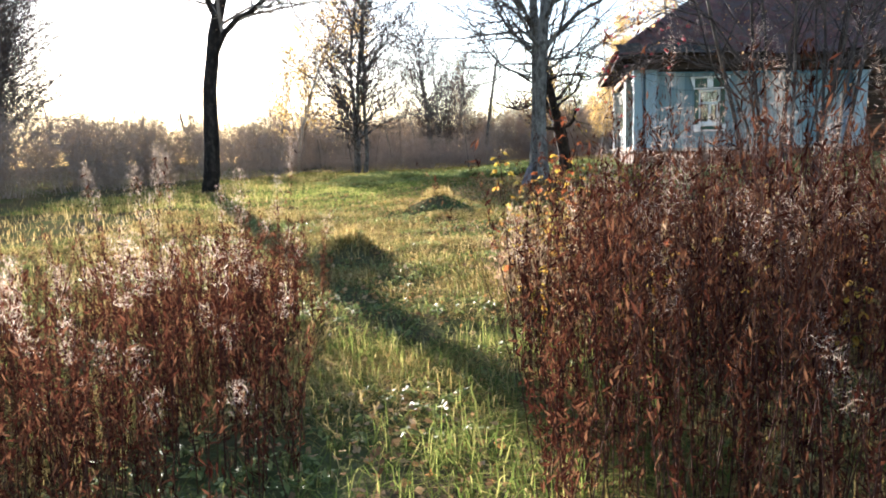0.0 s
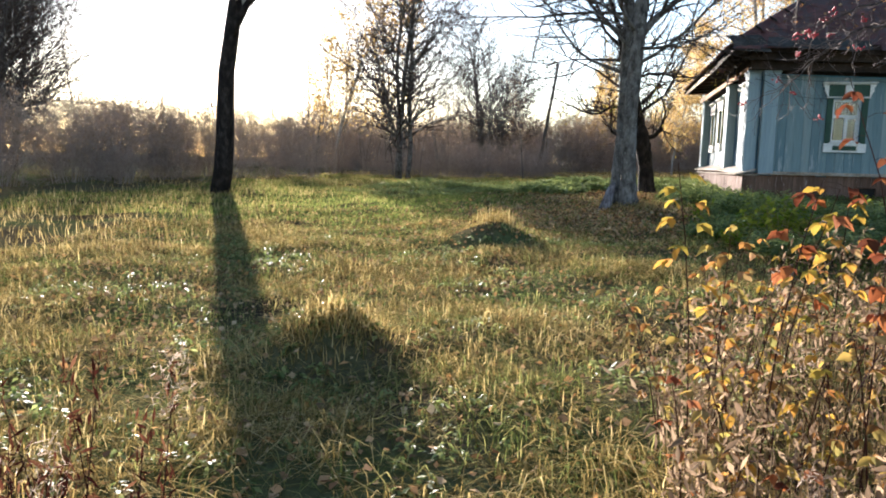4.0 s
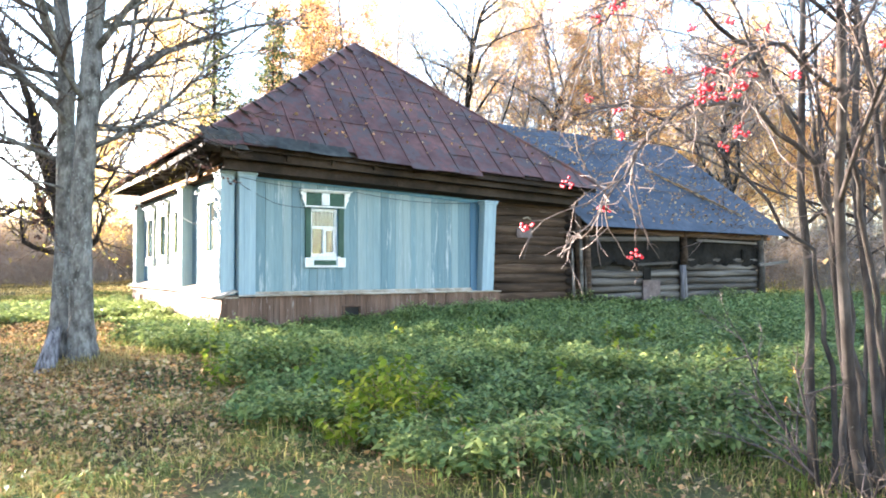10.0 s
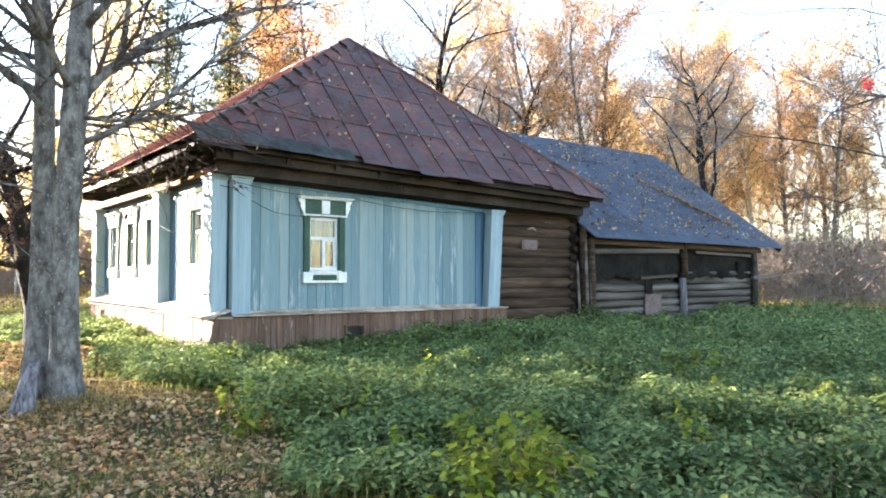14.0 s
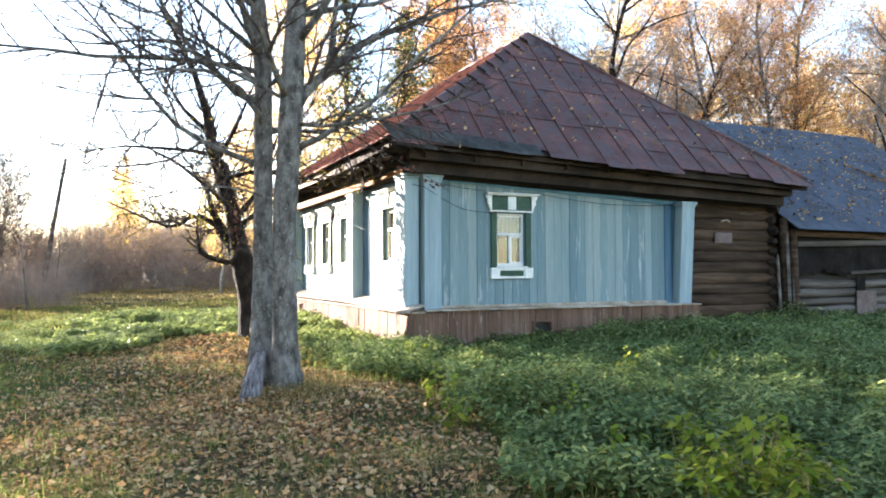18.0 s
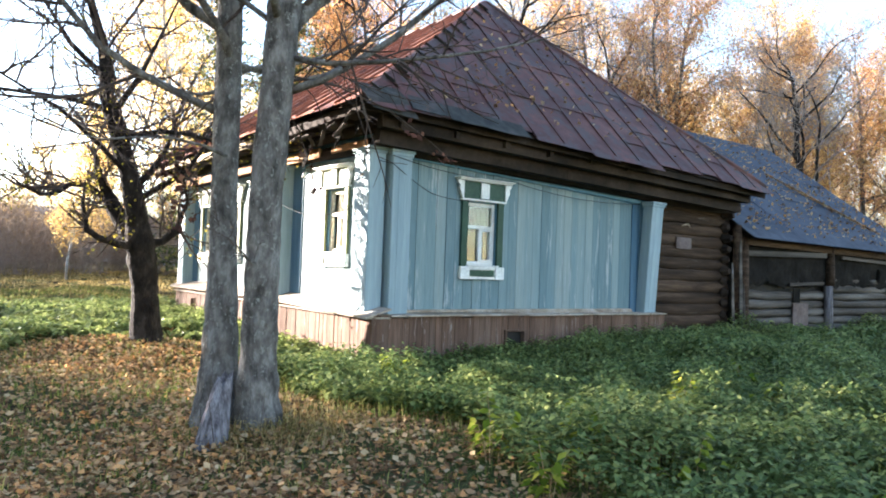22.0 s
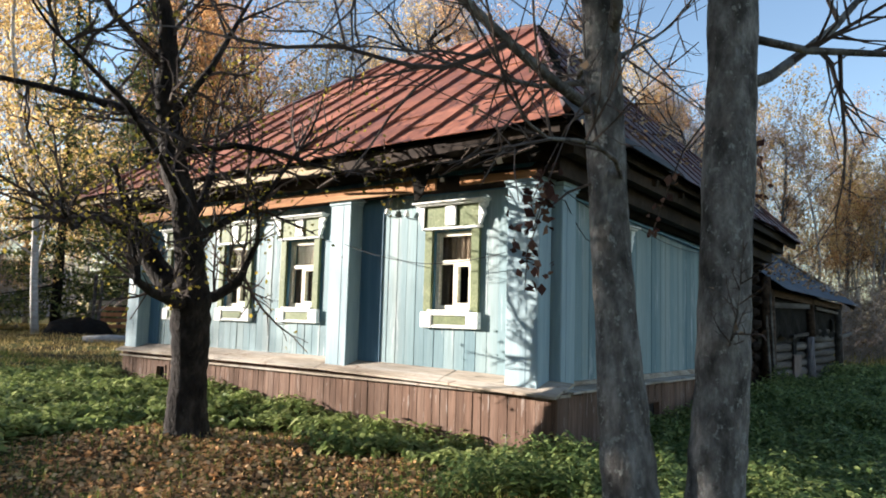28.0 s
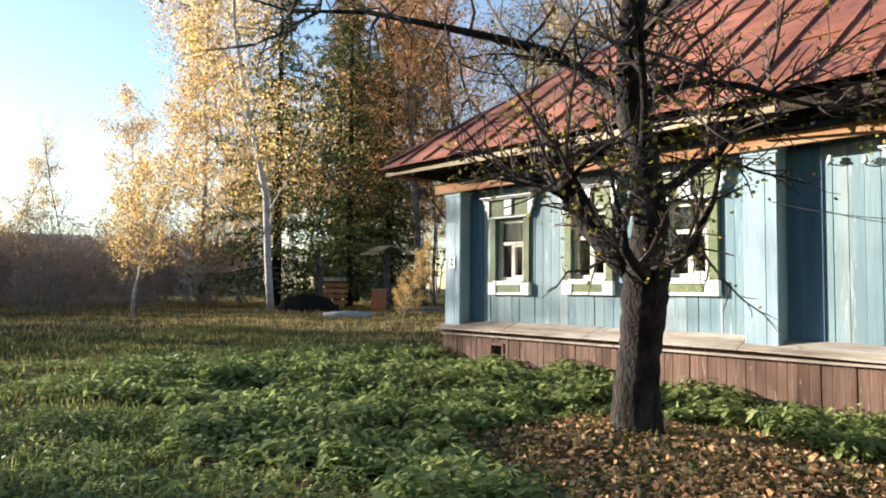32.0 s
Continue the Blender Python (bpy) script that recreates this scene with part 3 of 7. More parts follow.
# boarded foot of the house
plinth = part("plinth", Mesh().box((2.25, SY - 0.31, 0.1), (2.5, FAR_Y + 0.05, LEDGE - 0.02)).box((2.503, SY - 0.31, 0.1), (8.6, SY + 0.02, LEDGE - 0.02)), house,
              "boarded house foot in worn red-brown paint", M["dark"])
FV, SV = (30.14, 1.18), (4.83, 1.075)     # air vents
clad(plinth, SY - 0.35, 25.28, 1, 2.20, 0.42, LEDGE - 0.01, 0.118, 0.026, M["plinth"], (), 0.03, "pc", -0.085)
clad(plinth, 25.28, FAR_Y + 0.06, 1, 2.20, 0.42, LEDGE + 0.06, 0.118, 0.026, M["plinth"], [(FV[0] - 0.13, FV[0] + 0.13, FV[1] - 0.12, FV[1] + 0.12)], 0.03, "pf")
clad(plinth, 2.225, 8.66, 0, SY - 0.365, 0.45, LEDGE - 0.005, 0.118, 0.026, M["plinth"], [(SV[0] - 0.2, SV[0] + 0.2, SV[1] - 0.12, SV[1] + 0.12)], 0.03, "ps")
part("corner_board", Mesh().box((2.17, SY - 0.4, 0.5), (2.222, SY - 0.352, LEDGE - 0.006), 0.005), house, mat=M["plinth"])


def vent(lo, hi, axis_id, face):
    z0, z1 = lo[1], hi[1]
    f = Mesh()
    for (p0, p1, q0, q1) in ((lo[0], hi[0], z1 - 0.035, z1), (lo[0], hi[0], z0, z0 + 0.035), (lo[0], lo[0] + 0.035, z0 + 0.036, z1 - 0.036), (hi[0] - 0.035, hi[0], z0 + 0.036, z1 - 0.036)):
        f = Mesh()
        if axis_id == 1:
            f.box((face - 0.03, p0, q0), (face + 0.05, p1, q1), 0.004)
        else:
            f.box((p0, face - 0.03, q0), (p1, face + 0.05, q1), 0.004)
        part("vent_rail", f, house, "rail of a framed air vent in the house foot", M["plinth"])


vent((FV[0] - 0.15, FV[1] - 0.14), (FV[0] + 0.15, FV[1] + 0.14), 1, 2.20)
vent((SV[0] - 0.22, SV[1] - 0.14), (SV[0] + 0.22, SV[1] + 0.14), 0, SY - 0.365)

# drip ledge of loose boards on top of the foot
ledge = part("ledge", Mesh().box((2.13, SY - 0.4, LEDGE - 0.03), (FX + 0.02, FAR_Y + 0.05, LEDGE - 0.002)), house, "weathered sloping ledge boards", M["ledge"])


def ledge_lift(y_):
    """How far the ledge along the street front has risen above its low corner."""
    return 0.085 * min(1.0, max(0.0, (y_ - 22.5) / 2.8))


y = SY - 0.43
while y < FAR_Y:
    ln = min(rng.choice([1.1, 1.6, 2.1]), FAR_Y + 0.1 - y)
    for k, (x0, x1) in enumerate(((2.06, 2.24), (2.244, FX - 0.003))):
        za, zb = -0.03 + 0.062 * k, 0.032 + 0.062 * k + rng.choice([0, 0.006])
        piece("ledge_board", Mesh().prism([(x0, 0, za), (x1, 0, zb), (x1, 0, zb + 0.026), (x0, 0, za + 0.026)], (0, ln - 0.01, ledge_lift(y + ln) - ledge_lift(y))).data("ledge_board", M["ledge"]), ledge, (0, y + rng.uniform(-0.02, 0.02) * k, LEDGE + ledge_lift(y)))
    y += ln
x = 2.46
while x < 8.6:
    ln = min(rng.choice([1.9, 2.6, 3.1]), 8.66 - x)
    piece("ledge_board", Mesh().box((0, SY - 0.44, 0), (ln - 0.01, SY - 0.02, 0.026), 0.005).data("ledge_board", M["ledge"]), ledge, (x, 0, LEDGE - 0.02 * (x - 2.4) / 6))
    x += ln
part("skirting", Mesh().box((2.9, SY - 0.07, LEDGE + 0.03), (8.06, SY - 0.001, LEDGE + 0.075), 0.006), house, mat=M["ledge"])
part("skirting", Mesh().box((4.95, SY - 0.1, LEDGE + 0.01), (8.05, SY - 0.072, LEDGE + 0.05), 0.006), house, mat=M["ledge"])


# ---- windows ----
def window(c, b, side, trim, frame_mat):
    """A window with its casing. side 1: in the street wall; 0: in the side wall. Built along (u, out, z)."""
    def put(mb, u0, u1, o0, o1, z0, z1, ch=0.006):
        if side == 1:
            mb.box((FX - o1, c - u1, b + z0), (FX - o0, c - u0, b + z1), ch)      # u runs to the right when seen from outside
        else:
            mb.box((c + u0, SY - o1, b + z0), (c + u1, SY - o0, b + z1), ch)
        return mb

    def poly(mb, pts, o0, o1):
        if side == 1:
            mb.prism([(FX - o0, c - u, b + z) for u, z in pts], (-(o1 - o0), 0, 0))
        else:
            mb.prism([(c + u, SY - o0, b + z) for u, z in pts], (0, -(o1 - o0), 0))
        return mb

    def ring(u0, u1, z0, z1, w, o0, o1):
        """A frame of four mitred rails in one piece."""
        vs = []
        for o in (o0, o1):
            for (a0, a1, b0, b1) in ((u0, u1, z0, z1), (u0 + w, u1 - w, z0 + w, z1 - w)):
                for uu, zz in ((a0, b0), (a1, b0), (a1, b1), (a0, b1)):
                    vs.append((FX - o, c - uu, b + zz) if side == 1 else (c + uu, SY - o, b + zz))
        fs = []
        for i in range(4):
            j = (i + 1) % 4
            fs += [(i, j, j + 4, i + 4), (i + 8, i + 12, j + 12, j + 8), (i, i + 8, j + 8, j), (i + 4, j + 4, j + 12, i + 12)]
        return Mesh().add(vs, fs)

    d0, d1 = -0.11, -0.05
    win = part("window", ring(-0.305, 0.305, 0.23, 1.215, 0.055, d0, d1), house, "three-light casement with carved casing in green and white", frame_mat)
    part("transom", put(Mesh(), -0.249, 0.249, d0, d1 + 0.02, 0.80, 0.855), win, mat=frame_mat)
    part("mullion", put(Mesh(), -0.02, 0.02, d0 + 0.005, d1 + 0.012, 0.286, 0.799), win, mat=frame_mat)
    for s in (-1, 1):
        part("casing_board", put(Mesh(), min(s * 0.305, s * 0.43), max(s * 0.305, s * 0.43), 0.0, 0.045, 0.19, 1.26), win, "green casing board", trim)
        part("sill_block", put(Mesh(), min(s * 0.27, s * 0.45), max(s * 0.27, s * 0.45), 0.046, 0.075, 0.0, 0.2), win, mat=M["white"])
        pts = [(0.45, 1.54), (0.555, 1.54), (0.55, 1.50), (0.505, 1.46), (0.525, 1.40), (0.49, 1.36), (0.475, 1.31), (0.45, 1.27), (0.43, 1.27), (0.43, 1.54)]
        part("bracket", poly(Mesh(), [(s * u, z) for u, z in pts], 0.03, 0.075), win, "scrolled white bracket", M["white"])
    part("header_board", put(Mesh(), -0.45, 0.45, 0.0, 0.05, 1.262, 1.54), win, mat=trim)
    part("keystone", put(Mesh(), -0.085, 0.085, 0.051, 0.08, 1.28, 1.53), win, "white centre block", M["white"])
    part("cornice", put(put(Mesh(), -0.54, 0.54, 0.0, 0.12, 1.541, 1.566), -0.57, 0.57, 0.0, 0.16, 1.565, 1.588), win, "white moulded cornice", M["white"])
    part("lower_fillet", put(Mesh(), -0.46, 0.46, 0.0, 0.075, 1.235, 1.265), win, mat=M["white"])
    part("sill_panel", put(Mesh(), -0.45, 0.45, 0.0, 0.045, 0.0, 0.2), win, mat=M["white"])
    part("sill_fillet", put(Mesh(), -0.269, 0.269, 0.046, 0.07, 0.155, 0.2), win, mat=M["white"])
    part("sill_fillet", put(Mesh(), -0.269, 0.269, 0.046, 0.07, 0.0, 0.035), win, mat=M["white"])
    part("sill_inset", put(Mesh(), -0.25, 0.25, 0.046, 0.056, 0.045, 0.148), win, "green inset panel", trim)
    part("sill", put(Mesh(), -0.33, 0.33, 0.0, 0.085, 0.201, 0.226), win, mat=M["white"])
    part("sash", ring(0.021, 0.249, 0.286, 0.799, 0.03, d0 + 0.006, d1 + 0.008), win, mat=frame_mat)
    for u0, u1, z0, z1 in ((-0.249, 0.249, 0.856, 1.159), (-0.249, -0.021, 0.286, 0.799), (0.021, 0.214, 0.316, 0.769)):
        pane = part("pane", put(Mesh(), u0, u1, -0.085, -0.081, z0, z1, 0), win, mat=M["glass"])
        pane.visible_shadow = False
    # net curtains hung in folds a little behind the panes
    for s in (-1, 1):
        mb = Mesh()
        n = 14
        for i in range(n + 1):
            t = i / n
            u = s * (0.30 - 0.11 * t * (1.0 if c < 27 else 0.8))
            o = -0.17 - 0.014 * math.sin(i * 1.9 + c)
            for z in (0.26, 0.9, 1.2):
                uu = u + s * 0.06 * (z - 0.26) * -t
                mb.v.append((FX - o, c - uu, b + z) if side == 1 else (c + uu, SY - o, b + z))
        for i in range(n):
            for k in range(2):
                mb.f.append((i * 3 + k, i * 3 + k + 1, i * 3 + 4 + k, i * 3 + 3 + k))
        part("curtain", mb, win, "faded net curtain", M["lace"])
    mb = Mesh()
    for i in range(25):
        uu, o = -0.29 + 0.58 * i / 24, -0.15 - 0.01 * math.sin(i * 1.7 + c)
        for z in (0.80 + 0.012 * math.sin(i * 2.1), 1.21):
            mb.v.append((FX - o, c - uu, b + z) if side == 1 else (c + uu, SY - o, b + z))
    for i in range(24):
        mb.f.append((2 * i, 2 * i + 1, 2 * i + 3, 2 * i + 2))
    part("valance", mb, win, "short tan curtain across the upper light", M["valance"])
    return win


for k, (c, b) in enumerate(FRONT_W):
    window(c, b, 1, M["olive"], M["cream"])
for c, b in SIDE_W:
    window(c, b, 0, M["green"], M["white"])

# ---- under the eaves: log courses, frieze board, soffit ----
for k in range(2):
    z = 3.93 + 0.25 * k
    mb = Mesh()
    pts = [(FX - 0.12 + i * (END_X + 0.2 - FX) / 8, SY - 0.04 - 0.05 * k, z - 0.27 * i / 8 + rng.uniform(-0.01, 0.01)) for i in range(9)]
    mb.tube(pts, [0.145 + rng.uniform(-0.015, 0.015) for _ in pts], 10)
    part("log", mb, house, "weathered top log darkened for eave shade", M["eave"], True)
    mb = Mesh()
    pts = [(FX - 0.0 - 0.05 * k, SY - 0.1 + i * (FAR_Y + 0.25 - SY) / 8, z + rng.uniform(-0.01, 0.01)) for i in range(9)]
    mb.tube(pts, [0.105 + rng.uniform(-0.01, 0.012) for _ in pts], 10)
    part("log", mb, house, "weathered top log darkened for eave shade", M["eave"], True)
part("frieze_board", Mesh().box((2.13, 24.2, 3.80), (2.16, FAR_Y + 0.25, 3.95), 0.006), house, "rust-brown frieze board under the eave", M["frieze"])
part("frieze_board", Mesh().box((2.16, SY - 0.1, 3.83), (2.18, 23.85, 3.93), 0.004), house, "short rust-brown frieze board under the eave", M["frieze"])
part("drip_strip", Mesh().prism([(FX + 0.42, SY - 0.05, TOP - 0.05), (8.26, SY - 0.05, TOP - 0.29), (8.26, SY - 0.05, TOP - 0.26), (FX + 0.42, SY - 0.05, TOP - 0.02)], (0, 0.047, 0)), house, mat=M["blue_deep"])

# ---- hipped tin roof ----
R0, R1, RZ = (6.3, 25.35), (6.3, 28.9), 7.58
EV = {"sw": (1.62, 32.5, 4.28), "se": (1.66, 22.12, 4.32), "ne": (11.45, 22.04, 4.0), "nw": (11.45, 32.5, 4.05)}
ridge_a, ridge_b = Vector((*R0, RZ)), Vector((*R1, RZ))
roof = part("roof", Mesh().add([tuple(Vector(EV[k]) - Vector((0, 0, 0.03))) for k in ("se", "ne", "nw", "sw")] + [tuple(ridge_a - Vector((0, 0, 0.05))), tuple(ridge_b - Vector((0, 0, 0.05)))],
                               [(0, 1, 4), (1, 2, 5, 4), (2, 3, 5), (3, 0, 4, 5)]), house, "hipped roof of painted tin sheets with standing seams", M["eave"])


def clip(poly, p, n):
    """Keep of a polygon what lies on the side of p to which n points."""
    out = []
    for i in range(len(poly)):
        a_, b_ = poly[i], poly[(i + 1) % len(poly)]
        da, db = (a_ - p).dot(n), (b_ - p).dot(n)
        if da >= 0:
            out.append(a_)
        if da * db < 0:
            out.append(a_ + (b_ - a_) * (da / (da - db)))
    return out


def tin_face(parent, corners, mat, strip, rowlen, seam_mat, rag=0.06, droop=0.05, skip=0.0, seam_h=0.035, lift=0.012, wave=0.0):
    """Sheets laid in strips from the eave up, each an object, and a standing seam between strips. corners: eave a, eave b, then the top ones."""
    ea, eb = Vector(corners[0]), Vector(corners[1])
    u = (eb - ea).normalized()
    n = (eb - ea).cross(Vector(corners[-1]) - ea).normalized()
    if n.z < 0:
        n = -n
    v = n.cross(u)
    if v.z < 0:
        v = -v
    poly0 = [Vector(q) for q in corners]
    width = (eb - ea).length
    top = max((q - ea).dot(v) for q in poly0)
    k = int(round(width / strip))
    w = width / k
    for i in range(k):
        s0, s1 = i * w, (i + 1) * w
        col = clip(clip(poly0, ea + u * s0, u), ea + u * s1, -u)
        if len(col) < 3:
            continue
        shift = rng.uniform(0, rowlen)
        cuts = [-0.5]
        q = shift * 0.6 + 0.5
        while q < top:
            cuts.append(q)
            q += rowlen
        cuts.append(top + 0.5)
        drop = rng.uniform(-rag, rag) + wave * math.sin(i * 0.75 + 2.2)
        for j in range(len(cuts) - 1):
            pc = clip(clip(col, ea + v * cuts[j], v), ea + v * cuts[j + 1], -v)
            if len(pc) < 3:
                continue
            lo_v = min((q_ - ea).dot(v) for q_ in pc)
            pts = []
            for q_ in pc:
                h = (q_ - ea).dot(v)
                f = (h - lo_v) / max(cuts[j + 1] - lo_v, 0.1)
                qq = q_ + n * (lift + 0.018 * max(0, 1 - f))
                if h < lo_v + 0.02:
                    qq = qq - v * (0.04 + (drop + droop if j == 0 else 0))
                pts.append(qq)
            part("roof_sheet", Mesh().prism(pts, n * 0.006), parent, mat=mat)
        if i:
            line = [(q_ - ea).dot(v) for q_ in col if abs((q_ - ea).dot(u) - s0) < 1e-4]
            if len(line) >= 2:
                h0, h1 = min(line) - 0.04, max(line)
                if h1 - h0 > 0.2:
                    mb = Mesh()
                    p0, p1 = ea + u * s0 + v * h0, ea + u * s0 + v * h1
                    jit = u * rng.uniform(-0.012, 0.012)
                    mb.prism([p0 - u * 0.012 + n * lift + jit, p0 + u * 0.012 + n * lift + jit, p1 + u * 0.012 + n * lift, p1 - u * 0.012 + n * lift], n * seam_h)
                    part("seam", mb, parent, mat=seam_mat)


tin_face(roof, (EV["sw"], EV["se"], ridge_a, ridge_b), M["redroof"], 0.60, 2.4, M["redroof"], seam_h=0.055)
# faces turned from the sun take the darker, shaded copy of the paint
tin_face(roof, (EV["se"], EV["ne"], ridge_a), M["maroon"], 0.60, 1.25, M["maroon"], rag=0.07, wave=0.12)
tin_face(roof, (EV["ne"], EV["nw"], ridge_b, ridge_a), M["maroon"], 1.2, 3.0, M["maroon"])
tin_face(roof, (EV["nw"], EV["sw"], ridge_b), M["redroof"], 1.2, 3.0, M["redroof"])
# worn green-grey sheets along the low eave, a curled flap at the corner and lapped flashing down the hip
se_, ne_ = Vector(EV["se"]), Vector(EV["ne"])
ru = (ne_ - se_).normalized()
rn = (ne_ - se_).cross(ridge_a - se_).normalized()
rn = rn if rn.z > 0 else -rn
rv = rn.cross(ru)
rv = rv if rv.z > 0 else -rv
for a_, b_, lo_, hi_ in ((0.75, 1.42, -0.07, 0.26), (1.38, 2.1, -0.12, 0.24), (2.06, 2.9, -0.14, 0.19)):
    part("eave_sheet", Mesh().prism([se_ + ru * u_ + rv * v_ + rn * (0.042 + (0.012 if v_ < 0 else 0)) for u_, v_ in ((a_, lo_), ((a_ + b_) / 2, lo_ - 0.02), (b_, lo_ + 0.01), (b_ - 0.03, hi_), (a_ + 0.05, hi_ + 0.015))], rn * 0.004), roof, "worn dark green-grey tin sheet", M["oldtin"])
flap = Mesh()
ring = [[se_ + ru * (u_ + 0.08 * k) + rv * (0.28 - 0.12 * k - 0.01 * k * k) + rn * (0.05 + 0.035 * math.sin(k * 1.1 + u_ * 2) - 0.006 * k * k) for u_ in (-0.12, 0.1, 0.34, 0.62)] for k in range(4)]
flap.add([q[:] for row in ring for q in row], [(4 * k + i, 4 * k + i + 1, 4 * k + i + 5, 4 * k + i + 4) for k in range(3) for i in range(3)])
flap_ob = part("corner_flap", flap, roof, "bent grey tin flap at the eave corner", M["oldtin"])
flap_ob.modifiers.new("thickness", "SOLIDIFY").thickness = 0.005
hip = ridge_a - se_
side_ = rn.cross(hip).normalized()
side_ = side_ if side_.dot(ru) > 0 else -side_
for k in range(13):
    a_, b_ = se_ + hip * (0.05 + k * 0.072), se_ + hip * (0.05 + (k + 1.12) * 0.072)
    wid = rng.uniform(0.2, 0.32)
    up_ = rng.uniform(0.07, 0.115)
    part("hip_sheet", Mesh().prism([a_ - side_ * 0.03 + rn * up_, a_ + side_ * wid + rn * 0.05, b_ + side_ * wid * 0.8 + rn * 0.03, b_ - side_ * 0.02 + rn * 0.05], rn * 0.005), roof, mat=M["maroon"])
    part("hip_edge", Mesh().prism([a_ - side_ * 0.05 + rn * (up_ - 0.05), a_ + side_ * wid * 0.6 + rn * (up_ - 0.03), a_ + side_ * wid * 0.6 + rn * (up_ + 0.006), a_ - side_ * 0.05 + rn * (up_ + 0.02)], hip.normalized() * 0.006), roof, mat=M["oldtin"])
cap = Mesh()
for a_, b_ in ((ridge_a, ridge_b), (ridge_a, EV["se"]), (ridge_a, EV["ne"]), (ridge_b, EV["sw"]), (ridge_b, EV["nw"])):
    a_, b_ = Vector(a_), Vector(b_)
    pts = [a_ + (b_ - a_) * t + Vector((0, 0, 0.03 + 0.02 * math.sin(t * 9))) for t in np.linspace(0, 0.985, 9)]
    cap.tube(pts, [0.05] * len(pts), 6)
part("ridge_cap", cap, roof, mat=M["maroon"])

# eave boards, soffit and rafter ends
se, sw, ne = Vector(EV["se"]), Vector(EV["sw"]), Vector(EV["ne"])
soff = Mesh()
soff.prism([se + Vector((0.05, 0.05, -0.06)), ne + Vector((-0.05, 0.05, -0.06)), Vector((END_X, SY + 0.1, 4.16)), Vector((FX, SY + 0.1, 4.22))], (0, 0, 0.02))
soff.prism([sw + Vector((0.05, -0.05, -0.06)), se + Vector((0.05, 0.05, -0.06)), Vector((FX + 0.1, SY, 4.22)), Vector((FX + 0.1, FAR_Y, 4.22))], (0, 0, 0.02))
part("soffit", soff, house, "boarded soffit darkened for eave shade", M["eave"])


def beam(name, p0, p1, w, h, mat, parent=house, label=""):
    p0, p1 = Vector(p0), Vector(p1)
    d = (p1 - p0).normalized()
    s = d.cross(Vector((0, 0, 1))).normalized() * (w / 2)
    up = s.cross(d).normalized() * (h / 2)
    mb = Mesh()
    ring = [-s - up, s - up, s + up, -s + up]
    mb.add([p0 + r for r in ring] + [p1 + r for r in ring], [(3, 2, 1, 0), (4, 5, 6, 7)] + [(i, (i + 1) % 4, (i + 1) % 4 + 4, i + 4) for i in range(4)])
    return part(name, mb, parent, label, mat)


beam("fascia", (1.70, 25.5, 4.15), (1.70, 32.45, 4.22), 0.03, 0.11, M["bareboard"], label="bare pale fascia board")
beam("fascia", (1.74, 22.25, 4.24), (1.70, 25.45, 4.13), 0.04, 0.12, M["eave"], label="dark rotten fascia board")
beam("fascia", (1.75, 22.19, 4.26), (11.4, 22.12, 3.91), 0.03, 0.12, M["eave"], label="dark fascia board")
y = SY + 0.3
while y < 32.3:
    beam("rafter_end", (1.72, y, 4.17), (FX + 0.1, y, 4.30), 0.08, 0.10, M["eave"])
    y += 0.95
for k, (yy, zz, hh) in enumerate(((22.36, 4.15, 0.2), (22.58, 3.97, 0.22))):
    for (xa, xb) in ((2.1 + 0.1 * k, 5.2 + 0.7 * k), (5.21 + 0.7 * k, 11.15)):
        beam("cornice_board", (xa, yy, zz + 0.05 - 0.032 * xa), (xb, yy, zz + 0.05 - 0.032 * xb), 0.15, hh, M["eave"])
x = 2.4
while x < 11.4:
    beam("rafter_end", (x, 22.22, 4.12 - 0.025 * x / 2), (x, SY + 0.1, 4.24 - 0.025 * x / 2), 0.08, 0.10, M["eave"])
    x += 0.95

# rotten laths and torn felt hanging out of the eave by the corner
for k in range(16):
    yy, zz = 22.35 + 0.2 * k + rng.uniform(-0.1, 0.1), rng.uniform(4.0, 4.24)
    beam("lath", (1.62 + rng.uniform(0, 0.1), yy, zz), (1.75 + rng.uniform(0, 0.35), yy + rng.uniform(0.3, 0.9), zz - rng.uniform(-0.05, 0.12)), 0.05, 0.02, M["eave"], label="broken lath hanging from the eave" if k == 0 else "")
for (yy, wd, z0_, z1_) in ((24.32, 0.34, 3.62, 4.08), (25.2, 0.22, 3.92, 4.12), (23.3, 0.26, 3.82, 4.1), (22.7, 0.3, 3.95, 4.16)):
    part("torn_felt", Mesh().prism([(1.98, yy - wd / 2, z1_), (1.98, yy + wd / 2, z1_), (1.96, yy + wd * 0.3, (z0_ + z1_) / 2), (1.93, yy + wd * 0.1, z0_), (1.95, yy - wd * 0.2, z0_ + 0.1), (1.97, yy - wd * 0.35, (z0_ + z1_) / 2 + 0.05)], (0.012, 0, 0)), house, "torn flap of roofing felt under the eave", M["felt"])

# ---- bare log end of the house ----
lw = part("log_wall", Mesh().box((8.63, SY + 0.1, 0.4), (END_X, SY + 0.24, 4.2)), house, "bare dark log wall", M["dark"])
for k in range(14):
    z = 0.78 + 0.235 * k
    pts = [(8.6 + i * 0.28, SY + 0.09 + rng.uniform(-0.01, 0.01), z + rng.uniform(-0.012, 0.012)) for i in range(11)]
    mb = Mesh().tube(pts, [0.124 + rng.uniform(-0.011, 0.011) for _ in pts], 12)
    mb.v = [(p_[0], SY + 0.09 + (p_[1] - SY - 0.09) * 0.62 + 0.012 * math.sin(p_[0] * 9 + p_[2] * 31), p_[2]) for p_ in mb.v]
    part("log", mb, lw, mat=M["log"], smooth=True)
